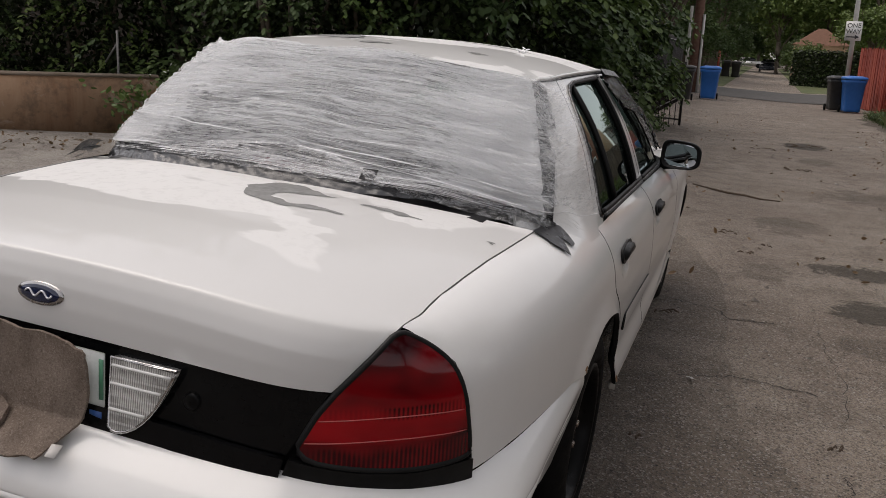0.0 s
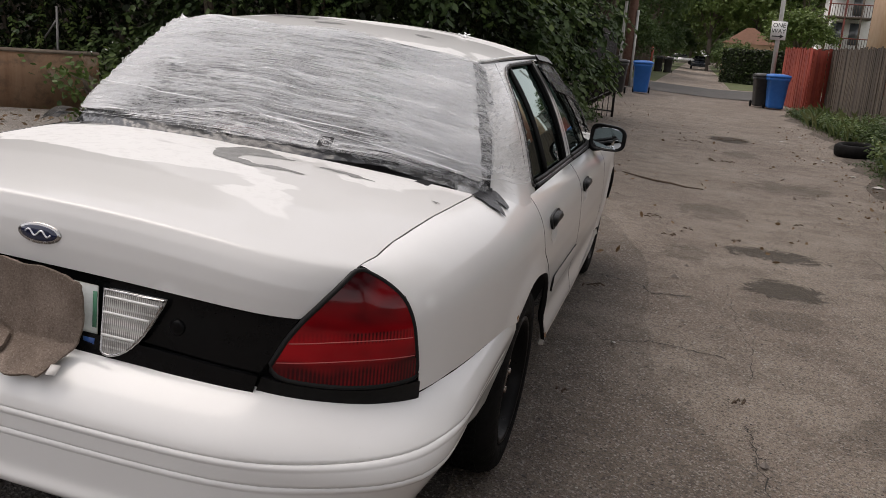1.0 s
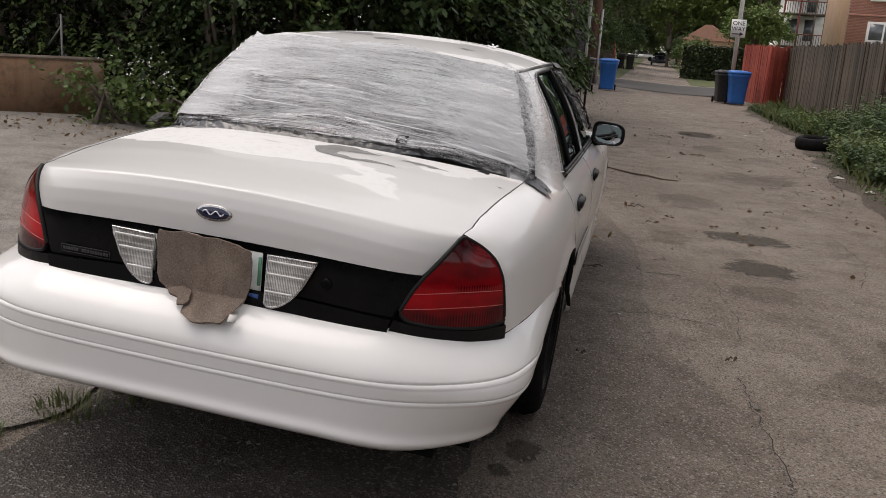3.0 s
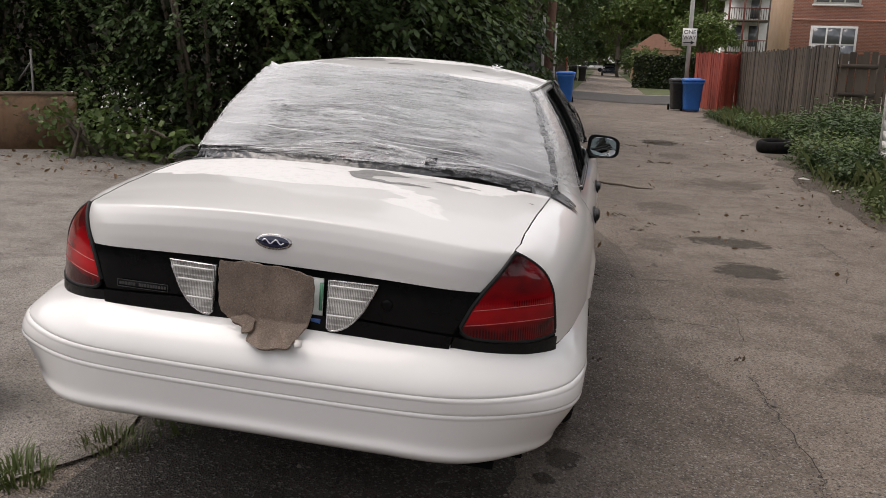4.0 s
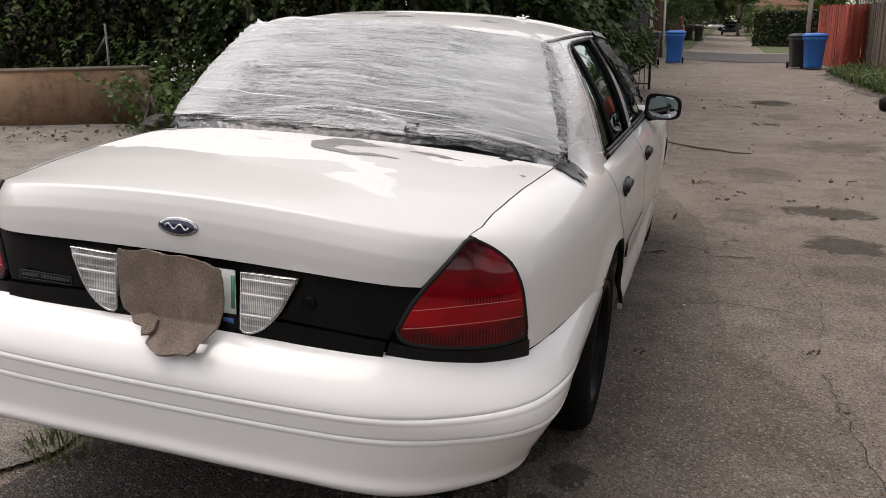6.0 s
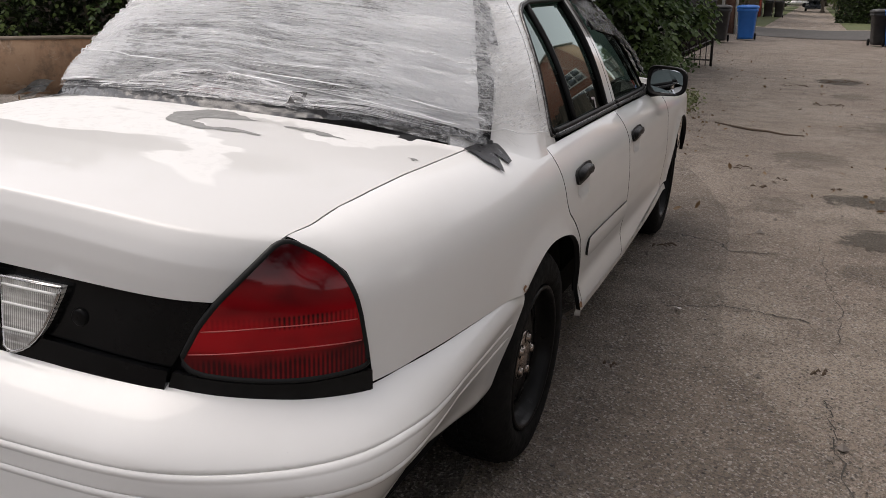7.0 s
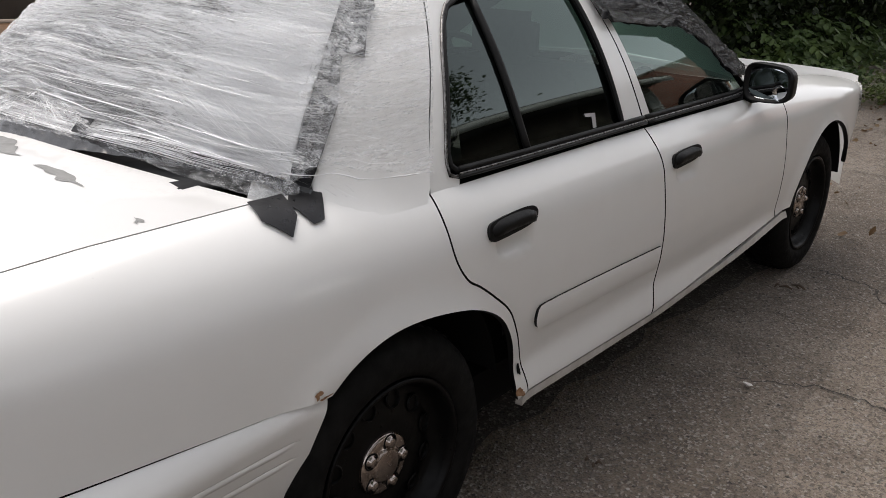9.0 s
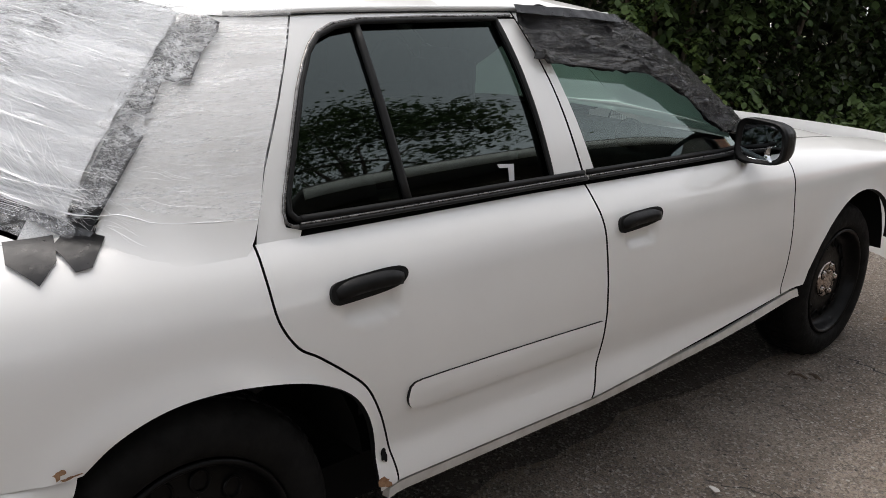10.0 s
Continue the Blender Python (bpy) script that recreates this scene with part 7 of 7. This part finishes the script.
part("roof", box_bm((3.6, 8, .2), (1.8, 2.4, 7.4), .01), CONCRETE, porch)

LAWN = speckled("mown_grass", (.060, .085, .026), (.12, .13, .05), 1.2, .95, 0, .6)
for side_x in ((-40, -.5), (3.15, 40)):
    lawn = sheet("lawn", [(side_x[0], 43.5), (side_x[1], 43.5), (side_x[1], 150), (side_x[0], 150)], lambda x, y: (x, y, ground_z(x, y) + .014), LAWN, None, 3.0, facing=Vector((0, 0, 1)))
    tagged(lawn, "mown grass beside the alley beyond the street", "lawn", "", "structure")
bung = thing("bungalow", "low house with a brown hipped roof", "house", Matrix.Translation((5.8, 84, 0)) @ Matrix.Diagonal((.62, .62, 1, 1)))
part("wall", box_bm((7, 7, 2.9), (0, 3.5, 1.45), .01), ORANGE, bung)
bm = bmesh.new()
vv_ = [bm.verts.new(p) for p in ((-3.9, -.4, 2.8), (3.9, -.4, 2.8), (3.9, 7.4, 2.8), (-3.9, 7.4, 2.8), (-.5, 3.5, 4.3), (.5, 3.5, 4.3))]
for f in ((0, 1, 5, 4), (1, 2, 5), (2, 3, 4, 5), (3, 0, 4), (0, 3, 2, 1)):
    bm.faces.new([vv_[i] for i in f])
part("roof", bm, speckled("brown_shingle", (.13, .062, .038), (.19, .095, .06), 3, .95), bung, "", False)


def parked_car(at, mat, turn, label):
    root = thing("parked_car", label, "car", pose(at[0], at[1], ground_z(*at), 0, 0, turn))
    bm = box_bm((1.8, 4.4, .62), (0, 0, .62), .14)
    body = part("body", bm, mat, root)
    part("cabin", box_bm((1.5, 2.3, .55), (0, .2, 1.15), .18), GLASS_DARK_SOLID, root)
    part("roof", box_bm((1.35, 1.5, .06), (0, .2, 1.43), .03), mat, root)
    for x in (-.82, .82):
        for y in (-1.35, 1.35):
            part("wheel", lathe([(.001, -.1), (.30, -.1), (.33, 0), (.30, .1), (.001, .1)], Matrix.Translation((x, y, .33)) @ Matrix.Rotation(math.pi / 2, 4, "Y"), 20), RUBBER, root)
        part("lamp", box_bm((.3, .06, .14), (x * .8, -2.19, .72), .02), CHROME, root)
    part("bumper", box_bm((1.75, .12, .2), (0, -2.18, .45), .04), mat, root)


GLASS_DARK_SOLID = material("car_glass", (.01, .012, .014), .08, 0, .3)
parked_car((1.6, 104), speckled("dark_blue_paint", (.02, .025, .035), (.03, .035, .045), 3, .3, .3, 0, .5), 0, "dark car parked far down the alley")
parked_car((-1.0, 135), speckled("silver_paint", (.5, .5, .5), (.6, .6, .6), 3, .3, .3, 0, .5), 90, "pale car parked across the far end")

# trees of the distance, on both sides of the alley
for k, (x, y, h, r, mat) in enumerate([(-5, 24, 4.2, 3.2, LEAF_DARK), (-4.5, 31, 4.5, 3.4, LEAF_DARK), (-5.0, 48, 5.5, 4.2, LEAF_DARK), (-6, 60, 6, 4.6, LEAF_DARK), (-5, 78, 6, 5, LEAF_DARK), (-6, 100, 7, 6, LEAF_DARK),
                                       (4.2, 104, 7.2, 5.0, LEAF_LIGHT), (2.4, 98, 6.5, 3.6, LEAF_LIGHT), (8.2, 66, 3.4, 2.4, LEAF_LIGHT), (11, 95, 9, 5.5, LEAF_MID), (4, 125, 7, 6, LEAF_LIGHT), (0, 170, 8, 8, LEAF_MID), (12, 150, 9, 8, LEAF_MID), (-12, 150, 9, 9, LEAF_MID), (-16, 40, 7, 6, LEAF_DARK), (-14, 20, 6, 5, LEAF_DARK), (-3.2, 39, 5.0, 2.6, LEAF_DARK), (-3.0, 55, 5.5, 3.0, LEAF_DARK), (-2.4, 72, 6.5, 3.6, LEAF_DARK), (7.0, 99, 6.5, 4.6, LEAF_LIGHT), (9.5, 110, 9, 6, LEAF_MID), (-3, 120, 7, 5, LEAF_DARK), (6, 140, 8, 7, LEAF_MID), (-2, 210, 10, 12, LEAF_MID), (18, 210, 11, 13, LEAF_MID), (-22, 210, 11, 13, LEAF_MID), (-9, 165, 3.5, 6, LEAF_MID), (3.5, 178, 3.6, 6.5, LEAF_MID), (13, 170, 4, 7, LEAF_MID), (-4.5, 90, 3, 3, LEAF_DARK), (-4.2, 68, 2.5, 2.4, LEAF_DARK), (-2.3, 47, 2.2, 1.5, LEAF_DARK), (-2.0, 53, 2.0, 1.6, LEAF_DARK), (-1.9, 80, 2.4, 2.0, LEAF_DARK), (4.3, 66, 1.5, 1.3, LEAF_MID), (4.2, 76, 1.5, 1.6, LEAF_MID), (-1.6, 104, 2.6, 2.6, LEAF_DARK), (4.6, 92, 2.2, 1.8, LEAF_DARK), (5.2, 105, 3, 3, LEAF_MID)]):
    tree((x, y), 8, (r, r, r * .9), h, 200 + k, mat, 340, 24, .085 * r, "leafy green tree by the alley", .22)

# blue tub, sprigs of grass on the near side
tz = ground_z(-1.5, -.72)
tub = thing("tub", "dark blue plastic tub standing on the concrete", "tub", Matrix.Translation((-1.51, -.72, tz)))
part("shell", lathe([(.001, .012), (.135, .012), (.16, .30), (.168, .33), (.182, .335), (.186, .325), (.178, .312), (.172, .29), (.145, 0), (.001, 0)], None, 40), speckled("dark_blue_plastic", (.008, .035, .10), (.015, .05, .13), 6, .45), tub)


def tuft(at, r, n, h, seed):
    rng = np.random.default_rng(seed)
    vs, fs = [], []
    for k in range(n):
        a, q = rng.uniform(0, math.tau), r * rng.uniform(0, 1) ** .5
        b = Vector((at[0] + q * math.cos(a), at[1] + q * math.sin(a), 0))
        b.z = ground_z(b.x, b.y)
        d = Vector((math.cos(a) + rng.normal(0, .6), math.sin(a) + rng.normal(0, .6), 0)) * .5
        L = h * rng.uniform(.5, 1.2)
        s = Vector((-d.y, d.x, 0)).normalized() * .0035
        i = len(vs)
        vs += [b - s, b + s, b + d * L * .35 + s * .8 + Vector((0, 0, L * .7)), b + d * L * .35 - s * .8 + Vector((0, 0, L * .7)), b + d * L + Vector((0, 0, L * .9))]
        fs += [(i, i + 1, i + 2, i + 3), (i + 3, i + 2, i + 4)]
    return tagged(mesh_ob("grass_tuft", vs, fs, GRASS), "tuft of green grass at the paving edge", "grass", "", "stuff")


tuft((-.86, -1.22), .10, 130, .085, 1)
tuft((-.97, -1.30), .06, 40, .06, 2)
tuft((-.70, -.90), .12, 110, .06, 3)
tuft((-.56, -.70), .09, 60, .05, 4)


# far woods that close the view, a garage beyond the street, a fence post by the wall
rng = np.random.default_rng(9)
n = 9000
x = rng.uniform(-70, 90, n)
top = 7 + 3 * np.sin(x * .21) + 2 * np.sin(x * .53 + 1)
c = np.stack([x, 232 + rng.uniform(0, 8, n), rng.uniform(-.5, 1, n) * top], 1)
tagged(add_leaves("far_woods", LEAF_MID, None, rng, c, 1.3), "distant green trees at the end of the alley", "trees", "", "stuff")
far_garage = thing("far_garage", "pale garage beside the alley beyond the street", "garage", Matrix.Translation((-4.3, 60, .15)))
part("wall", box_bm((5.0, 6, 2.9), (0, 3, 1.45), .01), GREY_WOOD, far_garage)
part("roof", box_bm((5.5, 6.5, .25), (0, 3, 2.95), .02), BARK, far_garage)
part("door", box_bm((.06, 2.6, 2.2), (2.52, 3, 1.1), .01), RED_WOOD, far_garage)
wp = (-5.72, 5.95)
post_ob = thing("fence_post", "thin grey steel post above the low wall", "post", Matrix.Translation((*wp, ground_z(*wp))))
part("pipe", tube([(0, 0, 0), (0, 0, 1.12)], .014, 8), DULL_STEEL, post_ob)
part("brace", tube([(-.22, .05, .75), (0, 0, .98)], .011, 8), DULL_STEEL, post_ob)

ground_patch("apron", jagged([(-9, -6), (-.95, -6), (-.90, -1.6), (-.80, -1.0), (-.72, -.6), (-.66, 0), (-.62, 2), (-.75, 5), (-1.6, 6.2), (-3.6, 5.6), (-5.0, 5.8), (-9, 2)], .16, 4.0, 2.2, .06), APRON, "pale worn concrete apron beside the alley", .0135, .25, "pavement")

def wavy(x0, x1, y0, y1, seed, amp=.05, n=60):
    rnd = random.Random(seed)
    side = lambda a, b, c: [(a + amp * (noise.noise((a, (b + (c - b) * k / n) * .8, seed)) + .4 * noise.noise((a, (b + (c - b) * k / n) * 5, seed))), b + (c - b) * k / n) for k in range(n)]
    return side(x0, y0, y1) + side(x1, y1, y0)


# darkened copy of the alley paving: the car's shadow painted as a patch
SHADED = paving("shaded_paving", (.214, .171, .135), (.297, .247, .200), (.148, .119, .094), .45)
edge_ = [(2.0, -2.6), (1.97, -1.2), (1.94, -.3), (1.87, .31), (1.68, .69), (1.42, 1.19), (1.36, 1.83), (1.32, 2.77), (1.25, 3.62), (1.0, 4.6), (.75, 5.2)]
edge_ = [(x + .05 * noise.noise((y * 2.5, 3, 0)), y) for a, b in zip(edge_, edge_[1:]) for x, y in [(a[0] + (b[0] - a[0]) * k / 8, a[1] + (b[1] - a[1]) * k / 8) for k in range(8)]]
ground_patch("worn_strip", edge_ + [(-.3, 5.2), (-.5, 2), (-.5, -2.6)], SHADED, "car's shadow painted on the paving beside it", .0032, .2, "pavement")
# gravelly asphalt whose dark colour also carries the shade under the car
SHADED_STRIP = paving("shaded_asphalt", (.075, .064, .053), (.115, .099, .083), (.050, .042, .035), .35)
ground_patch("asphalt_strip", wavy(-.66, .74, -2.6, 3.6, 3, .16), SHADED_STRIP, "gravelly asphalt darkened by painted shade under the car", .012, .2, "pavement")

# ==== stains, cracks, litter on the paving ====
def flat_noise_material(name, col, edge, fine, strength):
    """Thin stain: broken up by noise, fading into the paving below."""
    m = material(name, col, .85)
    n = Nodes(m)
    t = m.node_tree
    grad = t.nodes.new("ShaderNodeTexGradient")
    grad.gradient_type = "SPHERICAL"
    mp = t.nodes.new("ShaderNodeMapping")
    mp.inputs["Location"].default_value = (-1, -1, 0)
    mp.inputs["Scale"].default_value = (2, 2, 0)
    t.links.new(t.nodes.new("ShaderNodeTexCoord").outputs["Generated"], mp.inputs["Vector"])
    t.links.new(mp.outputs["Vector"], grad.inputs["Vector"])
    clear = t.nodes.new("ShaderNodeBsdfTransparent")
    mix = t.nodes.new("ShaderNodeMixShader")
    f = n.math("ADD", n.math("MULTIPLY", grad.outputs["Fac"], 1.0), n.math("MULTIPLY", n.math("SUBTRACT", n.noise(fine, 9, .75, None, .8), .22), 2.0))
    f = n.ramp(f, (edge + .66, 0.0), (edge + 1.15, strength))
    t.links.new(f, mix.inputs[0])
    t.links.new(clear.outputs[0], mix.inputs[1])
    t.links.new(n.b.outputs[0], mix.inputs[2])
    t.links.new(mix.outputs[0], t.nodes["Material Output"].inputs["Surface"])
    return m


OIL = flat_noise_material("oil_stain", (.055, .047, .036), .16, 6, .62)
DAMP = flat_noise_material("damp_stain", (.080, .067, .053), .20, 4, .24)
TAR = speckled("tar_seam", (.030, .026, .023), (.065, .057, .048), 30, .9)
for cx, cy, rx, ry, mat, seed in ((2.19, 3.35, .27, .30, OIL, 1), (2.12, 2.62, .30, .22, DAMP, 2), (2.22, 4.5, .33, .26, OIL, 3), (2.42, .95, .24, .30, DAMP, 4), (2.3, 12.2, .35, .5, DAMP, 5), (2.2, 14.8, .45, .6, OIL, 6),
                                  (1.75, 6.2, .35, .5, DAMP, 7), (.93, -.42, .06, .11, OIL, 8), (.85, -.62, .04, .05, OIL, 9), (2.7, 8.6, .5, .6, DAMP, 11), (1.5, 4.1, .25, .3, DAMP, 12), (-1.05, -.95, .10, .22, OIL, 13), (-1.3, -1.2, .10, .10, OIL, 14), (2.9, 1.6, .3, .4, DAMP, 15)):
    ground_patch("stain", blob(cx, cy, rx * 1.35, ry * 1.35, seed, 30, .25), mat, "dark oily stain on the paving", .004 + .0004 * seed, .06)


def crack(points, width, label="dark crack in the paving", crumbs=0):
    rnd = random.Random(len(points) + int(points[0][0] * 10))
    line = []
    for a, b in zip(points, points[1:]):
        for k in range(12):
            t = k / 12
            line.append(Vector((a[0] + (b[0] - a[0]) * t + rnd.uniform(-.018, .018), a[1] + (b[1] - a[1]) * t + rnd.uniform(-.018, .018), 0)))
    vs, fs = [], []
    for k, p in enumerate(line):
        d = (line[min(k + 1, len(line) - 1)] - line[max(k - 1, 0)]).normalized()
        s = Vector((-d.y, d.x, 0)) * width * rnd.uniform(.3, 1.0)
        for q in (p + s, p - s):
            vs.append((q.x, q.y, ground_z(q.x, q.y) + .006 * noise.noise((q.x * .7, q.y * .7, 0)) + .005))
    for k in range(len(line) - 1):
        fs.append((2 * k, 2 * k + 1, 2 * k + 3, 2 * k + 2))
    for p in line * crumbs:
        q = p + Vector((rnd.gauss(0, .022), rnd.gauss(0, .035), 0))
        s = rnd.uniform(.002, .006)
        i, n = len(vs), 5
        for j in range(n):
            a = j / n * math.tau
            x, y = q.x + s * math.cos(a) * rnd.uniform(.5, 1.2), q.y + s * math.sin(a) * rnd.uniform(.7, 1.8)
            vs.append((x, y, ground_z(x, y) + .006 * noise.noise((x * .7, y * .7, 0)) + .0052))
        fs.append(tuple(range(i, i + n)))
    return tagged(mesh_ob("crack", vs, fs, TAR, None, "", False), label, "crack", "", "structure")


crack([(1.97, -1.5), (1.95, -1.0), (1.90, -.55), (1.93, -.2), (1.86, .5), (1.83, .9)], .0032, "crumbling crack in the paving", 4)
crack([(1.86, 1.3), (1.90, 1.9), (1.84, 2.6), (1.80, 3.4)], .0022)
crack([(2.55, -.6), (2.7, .1), (2.62, .8)], .003, crumbs=1)
crack([(2.9, 3.2), (3.1, 4.1), (3.0, 5.2)], .004, crumbs=1)
crack([(-5.2, 1.2), (-3.9, 1.6), (-2.6, 2.4), (-1.4, 2.7)], .005, crumbs=2)
crack([(-4.4, 3.2), (-3.2, 3.0), (-2.0, 3.6)], .004, crumbs=1)
crack([(-2.9, -.1), (-2.1, .05), (-1.1, -.12)], .012, "broken crack in the concrete", 5)
crack([(1.0, 2.95), (1.25, 2.9), (1.32, 2.75), (1.6, 2.8)], .008)
crack([(1.15, 1.6), (1.4, 1.75), (1.8, 1.7)], .006)
crack([(-3.5, .55), (-2.2, .40), (-1.2, .30)], .007)
crack([(-2.6, -.75), (-1.38, -.70), (-.6, -.62)], .006, crumbs=2)
rng = np.random.default_rng(77)
pts = []
for _ in range(2600):
    x, y = (rng.uniform(-.2, 4.2), rng.uniform(-2.5, 24)) if rng.uniform() < .75 else (rng.uniform(-5, -.6), rng.uniform(-1.5, 5.5))
    pts.append((x, y, ground_z(x, y) + .012))
lv, lf = [], []
PEBBLE = speckled("pebbles", (.30, .27, .24), (.12, .10, .09), 3, .9)
for k, (x, y, z) in enumerate(pts):
    s = rng.uniform(.004, .013) * (2.2 if rng.uniform() < .04 else 1)
    i = len(lv)
    lv += [(x - s, y, z - .006), (x, y - s, z - .006), (x + s, y, z - .006), (x, y + s, z - .006), (x, y, z - .006 + s)]
    lf += [(i, i + 1, i + 4), (i + 1, i + 2, i + 4), (i + 2, i + 3, i + 4), (i + 3, i, i + 4)]
tagged(mesh_ob("pebbles", lv, lf, PEBBLE, None, "", False), "loose grit and pebbles on the paving", "pebbles", "", "stuff")
DEAD = leaf_material("dead_leaves", (.16, .10, .05), (.24, .15, .08), (.10, .07, .04))
pts = []
for _ in range(520):
    if rng.uniform() < .6:
        t = rng.uniform(0, 1)
        x, y = -6.0 + 3.0 * t + rng.normal(0, .2), 4.2 + .9 * t + rng.normal(0, .35)
    else:
        x, y = rng.uniform(-.8, 3.6), rng.uniform(3, 22)
    pts.append((x, y, ground_z(x, y) + .015))
v_, f_ = leaf_mesh(rng, np.array(pts), rng.uniform(.03, .07, len(pts)), 0.0)
tagged(mesh_ob("fallen_leaves", v_, f_, DEAD, None, "", False), "brown fallen leaves by the wall", "leaves", "", "stuff")

# small litter: twigs, paper scraps, leaf drifts
TWIG = speckled("dry_twig", (.07, .05, .035), (.14, .10, .07), 20, .9)
SCRAP = speckled("paper_scrap", (.6, .58, .55), (.45, .43, .40), 8, .8)


def twigs(at, r, n, seed):
    rnd = random.Random(seed)
    root = thing("twig_clump", "dry twigs and leaf scraps on the paving", "twigs", Matrix.Translation((at[0], at[1], ground_z(*at) + .012)))
    for k in range(n):
        p = Vector((rnd.uniform(-r, r), rnd.uniform(-r, r) * .5, rnd.uniform(0, .02)))
        d = Vector((rnd.uniform(-1, 1), rnd.uniform(-.6, .6), rnd.uniform(-.05, .1))) * r * .7
        part("twig", tube([p - d * .5, p + Vector((0, 0, .01)), p + d * .5], [.004, .006, .003], 5), TWIG, root)
    return root


stick = thing("stick", "long thin dry stick lying on the paving", "stick")
part("shaft", tube([(x, y, ground_z(x, y) + .016 + .006 * math.sin(x * 20)) for x, y in ((.72, 8.05), (.95, 7.90), (1.12, 7.80), (1.30, 7.73), (1.48, 7.66), (1.68, 7.60))], [.007, .011, .013, .012, .010, .006], 6), TWIG, stick)
part("side_shoot", tube([(1.22, 7.76, ground_z(1.22, 7.76) + .02), (1.30, 7.82, ground_z(1.3, 7.8) + .02)], [.006, .003], 5), TWIG, stick)
twigs((1.18, 5.37), .13, 4, 9)
twigs((1.90, 4.77), .06, 5, 10)
twigs((1.55, 5.0), .05, 4, 11)
twigs((1.96, 10.8), .22, 12, 1)
twigs((2.1, 14.6), .35, 12, 2)
twigs((1.5, 13.4), .2, 7, 3)
twigs((1.80, 1.06), .03, 6, 4)
twigs((1.05, .75), .03, 3, 5)
twigs((1.35, 4.6), .12, 4, 6)
twigs((1.0, 2.6), .10, 4, 7)
twigs((2.6, 6.0), .10, 4, 8)
for k, (x, y, s) in enumerate(((1.19, 1.56, .022), (3.75, 10.6, .06), (3.9, 9.6, .09), (4.05, 8.3, .10), (3.6, 12.5, .05), (3.2, 15.5, .05), (2.4, 9.7, .03), (1.75, 2.2, .016), (3.7, 17.0, .06))):
    rnd = random.Random(k)
    bm = bmesh.new()
    ring_ = [bm.verts.new((s * math.cos(j / 7 * math.tau) * rnd.uniform(.6, 1.1), s * .7 * math.sin(j / 7 * math.tau) * rnd.uniform(.6, 1.1), rnd.uniform(.002, .018))) for j in range(7)]
    mid = bm.verts.new((0, 0, s * .35))
    low = bm.verts.new((0, 0, 0))
    for j in range(7):
        bm.faces.new((ring_[j], ring_[(j + 1) % 7], mid))
        bm.faces.new((ring_[(j + 1) % 7], ring_[j], low))
    ob = tagged(part("paper_scrap", bm, SCRAP, None, "", False), "crumpled pale scrap lying on the paving", "litter")
    ob.location = (x, y, ground_z(x, y) + .012)
pts = []
for _ in range(170):
    x, y = rng.normal(.15, .30), rng.uniform(5.8, 9.0)
    pts.append((x, y, ground_z(x, y) + .015))
for _ in range(160):
    x, y = rng.normal(3.6, .25), rng.uniform(5.5, 20)
    pts.append((x, y, ground_z(x, y) + .015))
DRY = leaf_material("dry_leaves", (.15, .085, .045), (.22, .15, .08), (.10, .07, .045))
v_, f_ = leaf_mesh(rng, np.array(pts), rng.uniform(.03, .06, len(pts)), 0.0)
tagged(mesh_ob("leaf_litter", v_, f_, DRY, None, "", False), "dry yellow leaf litter at the alley edge", "leaves", "", "stuff")
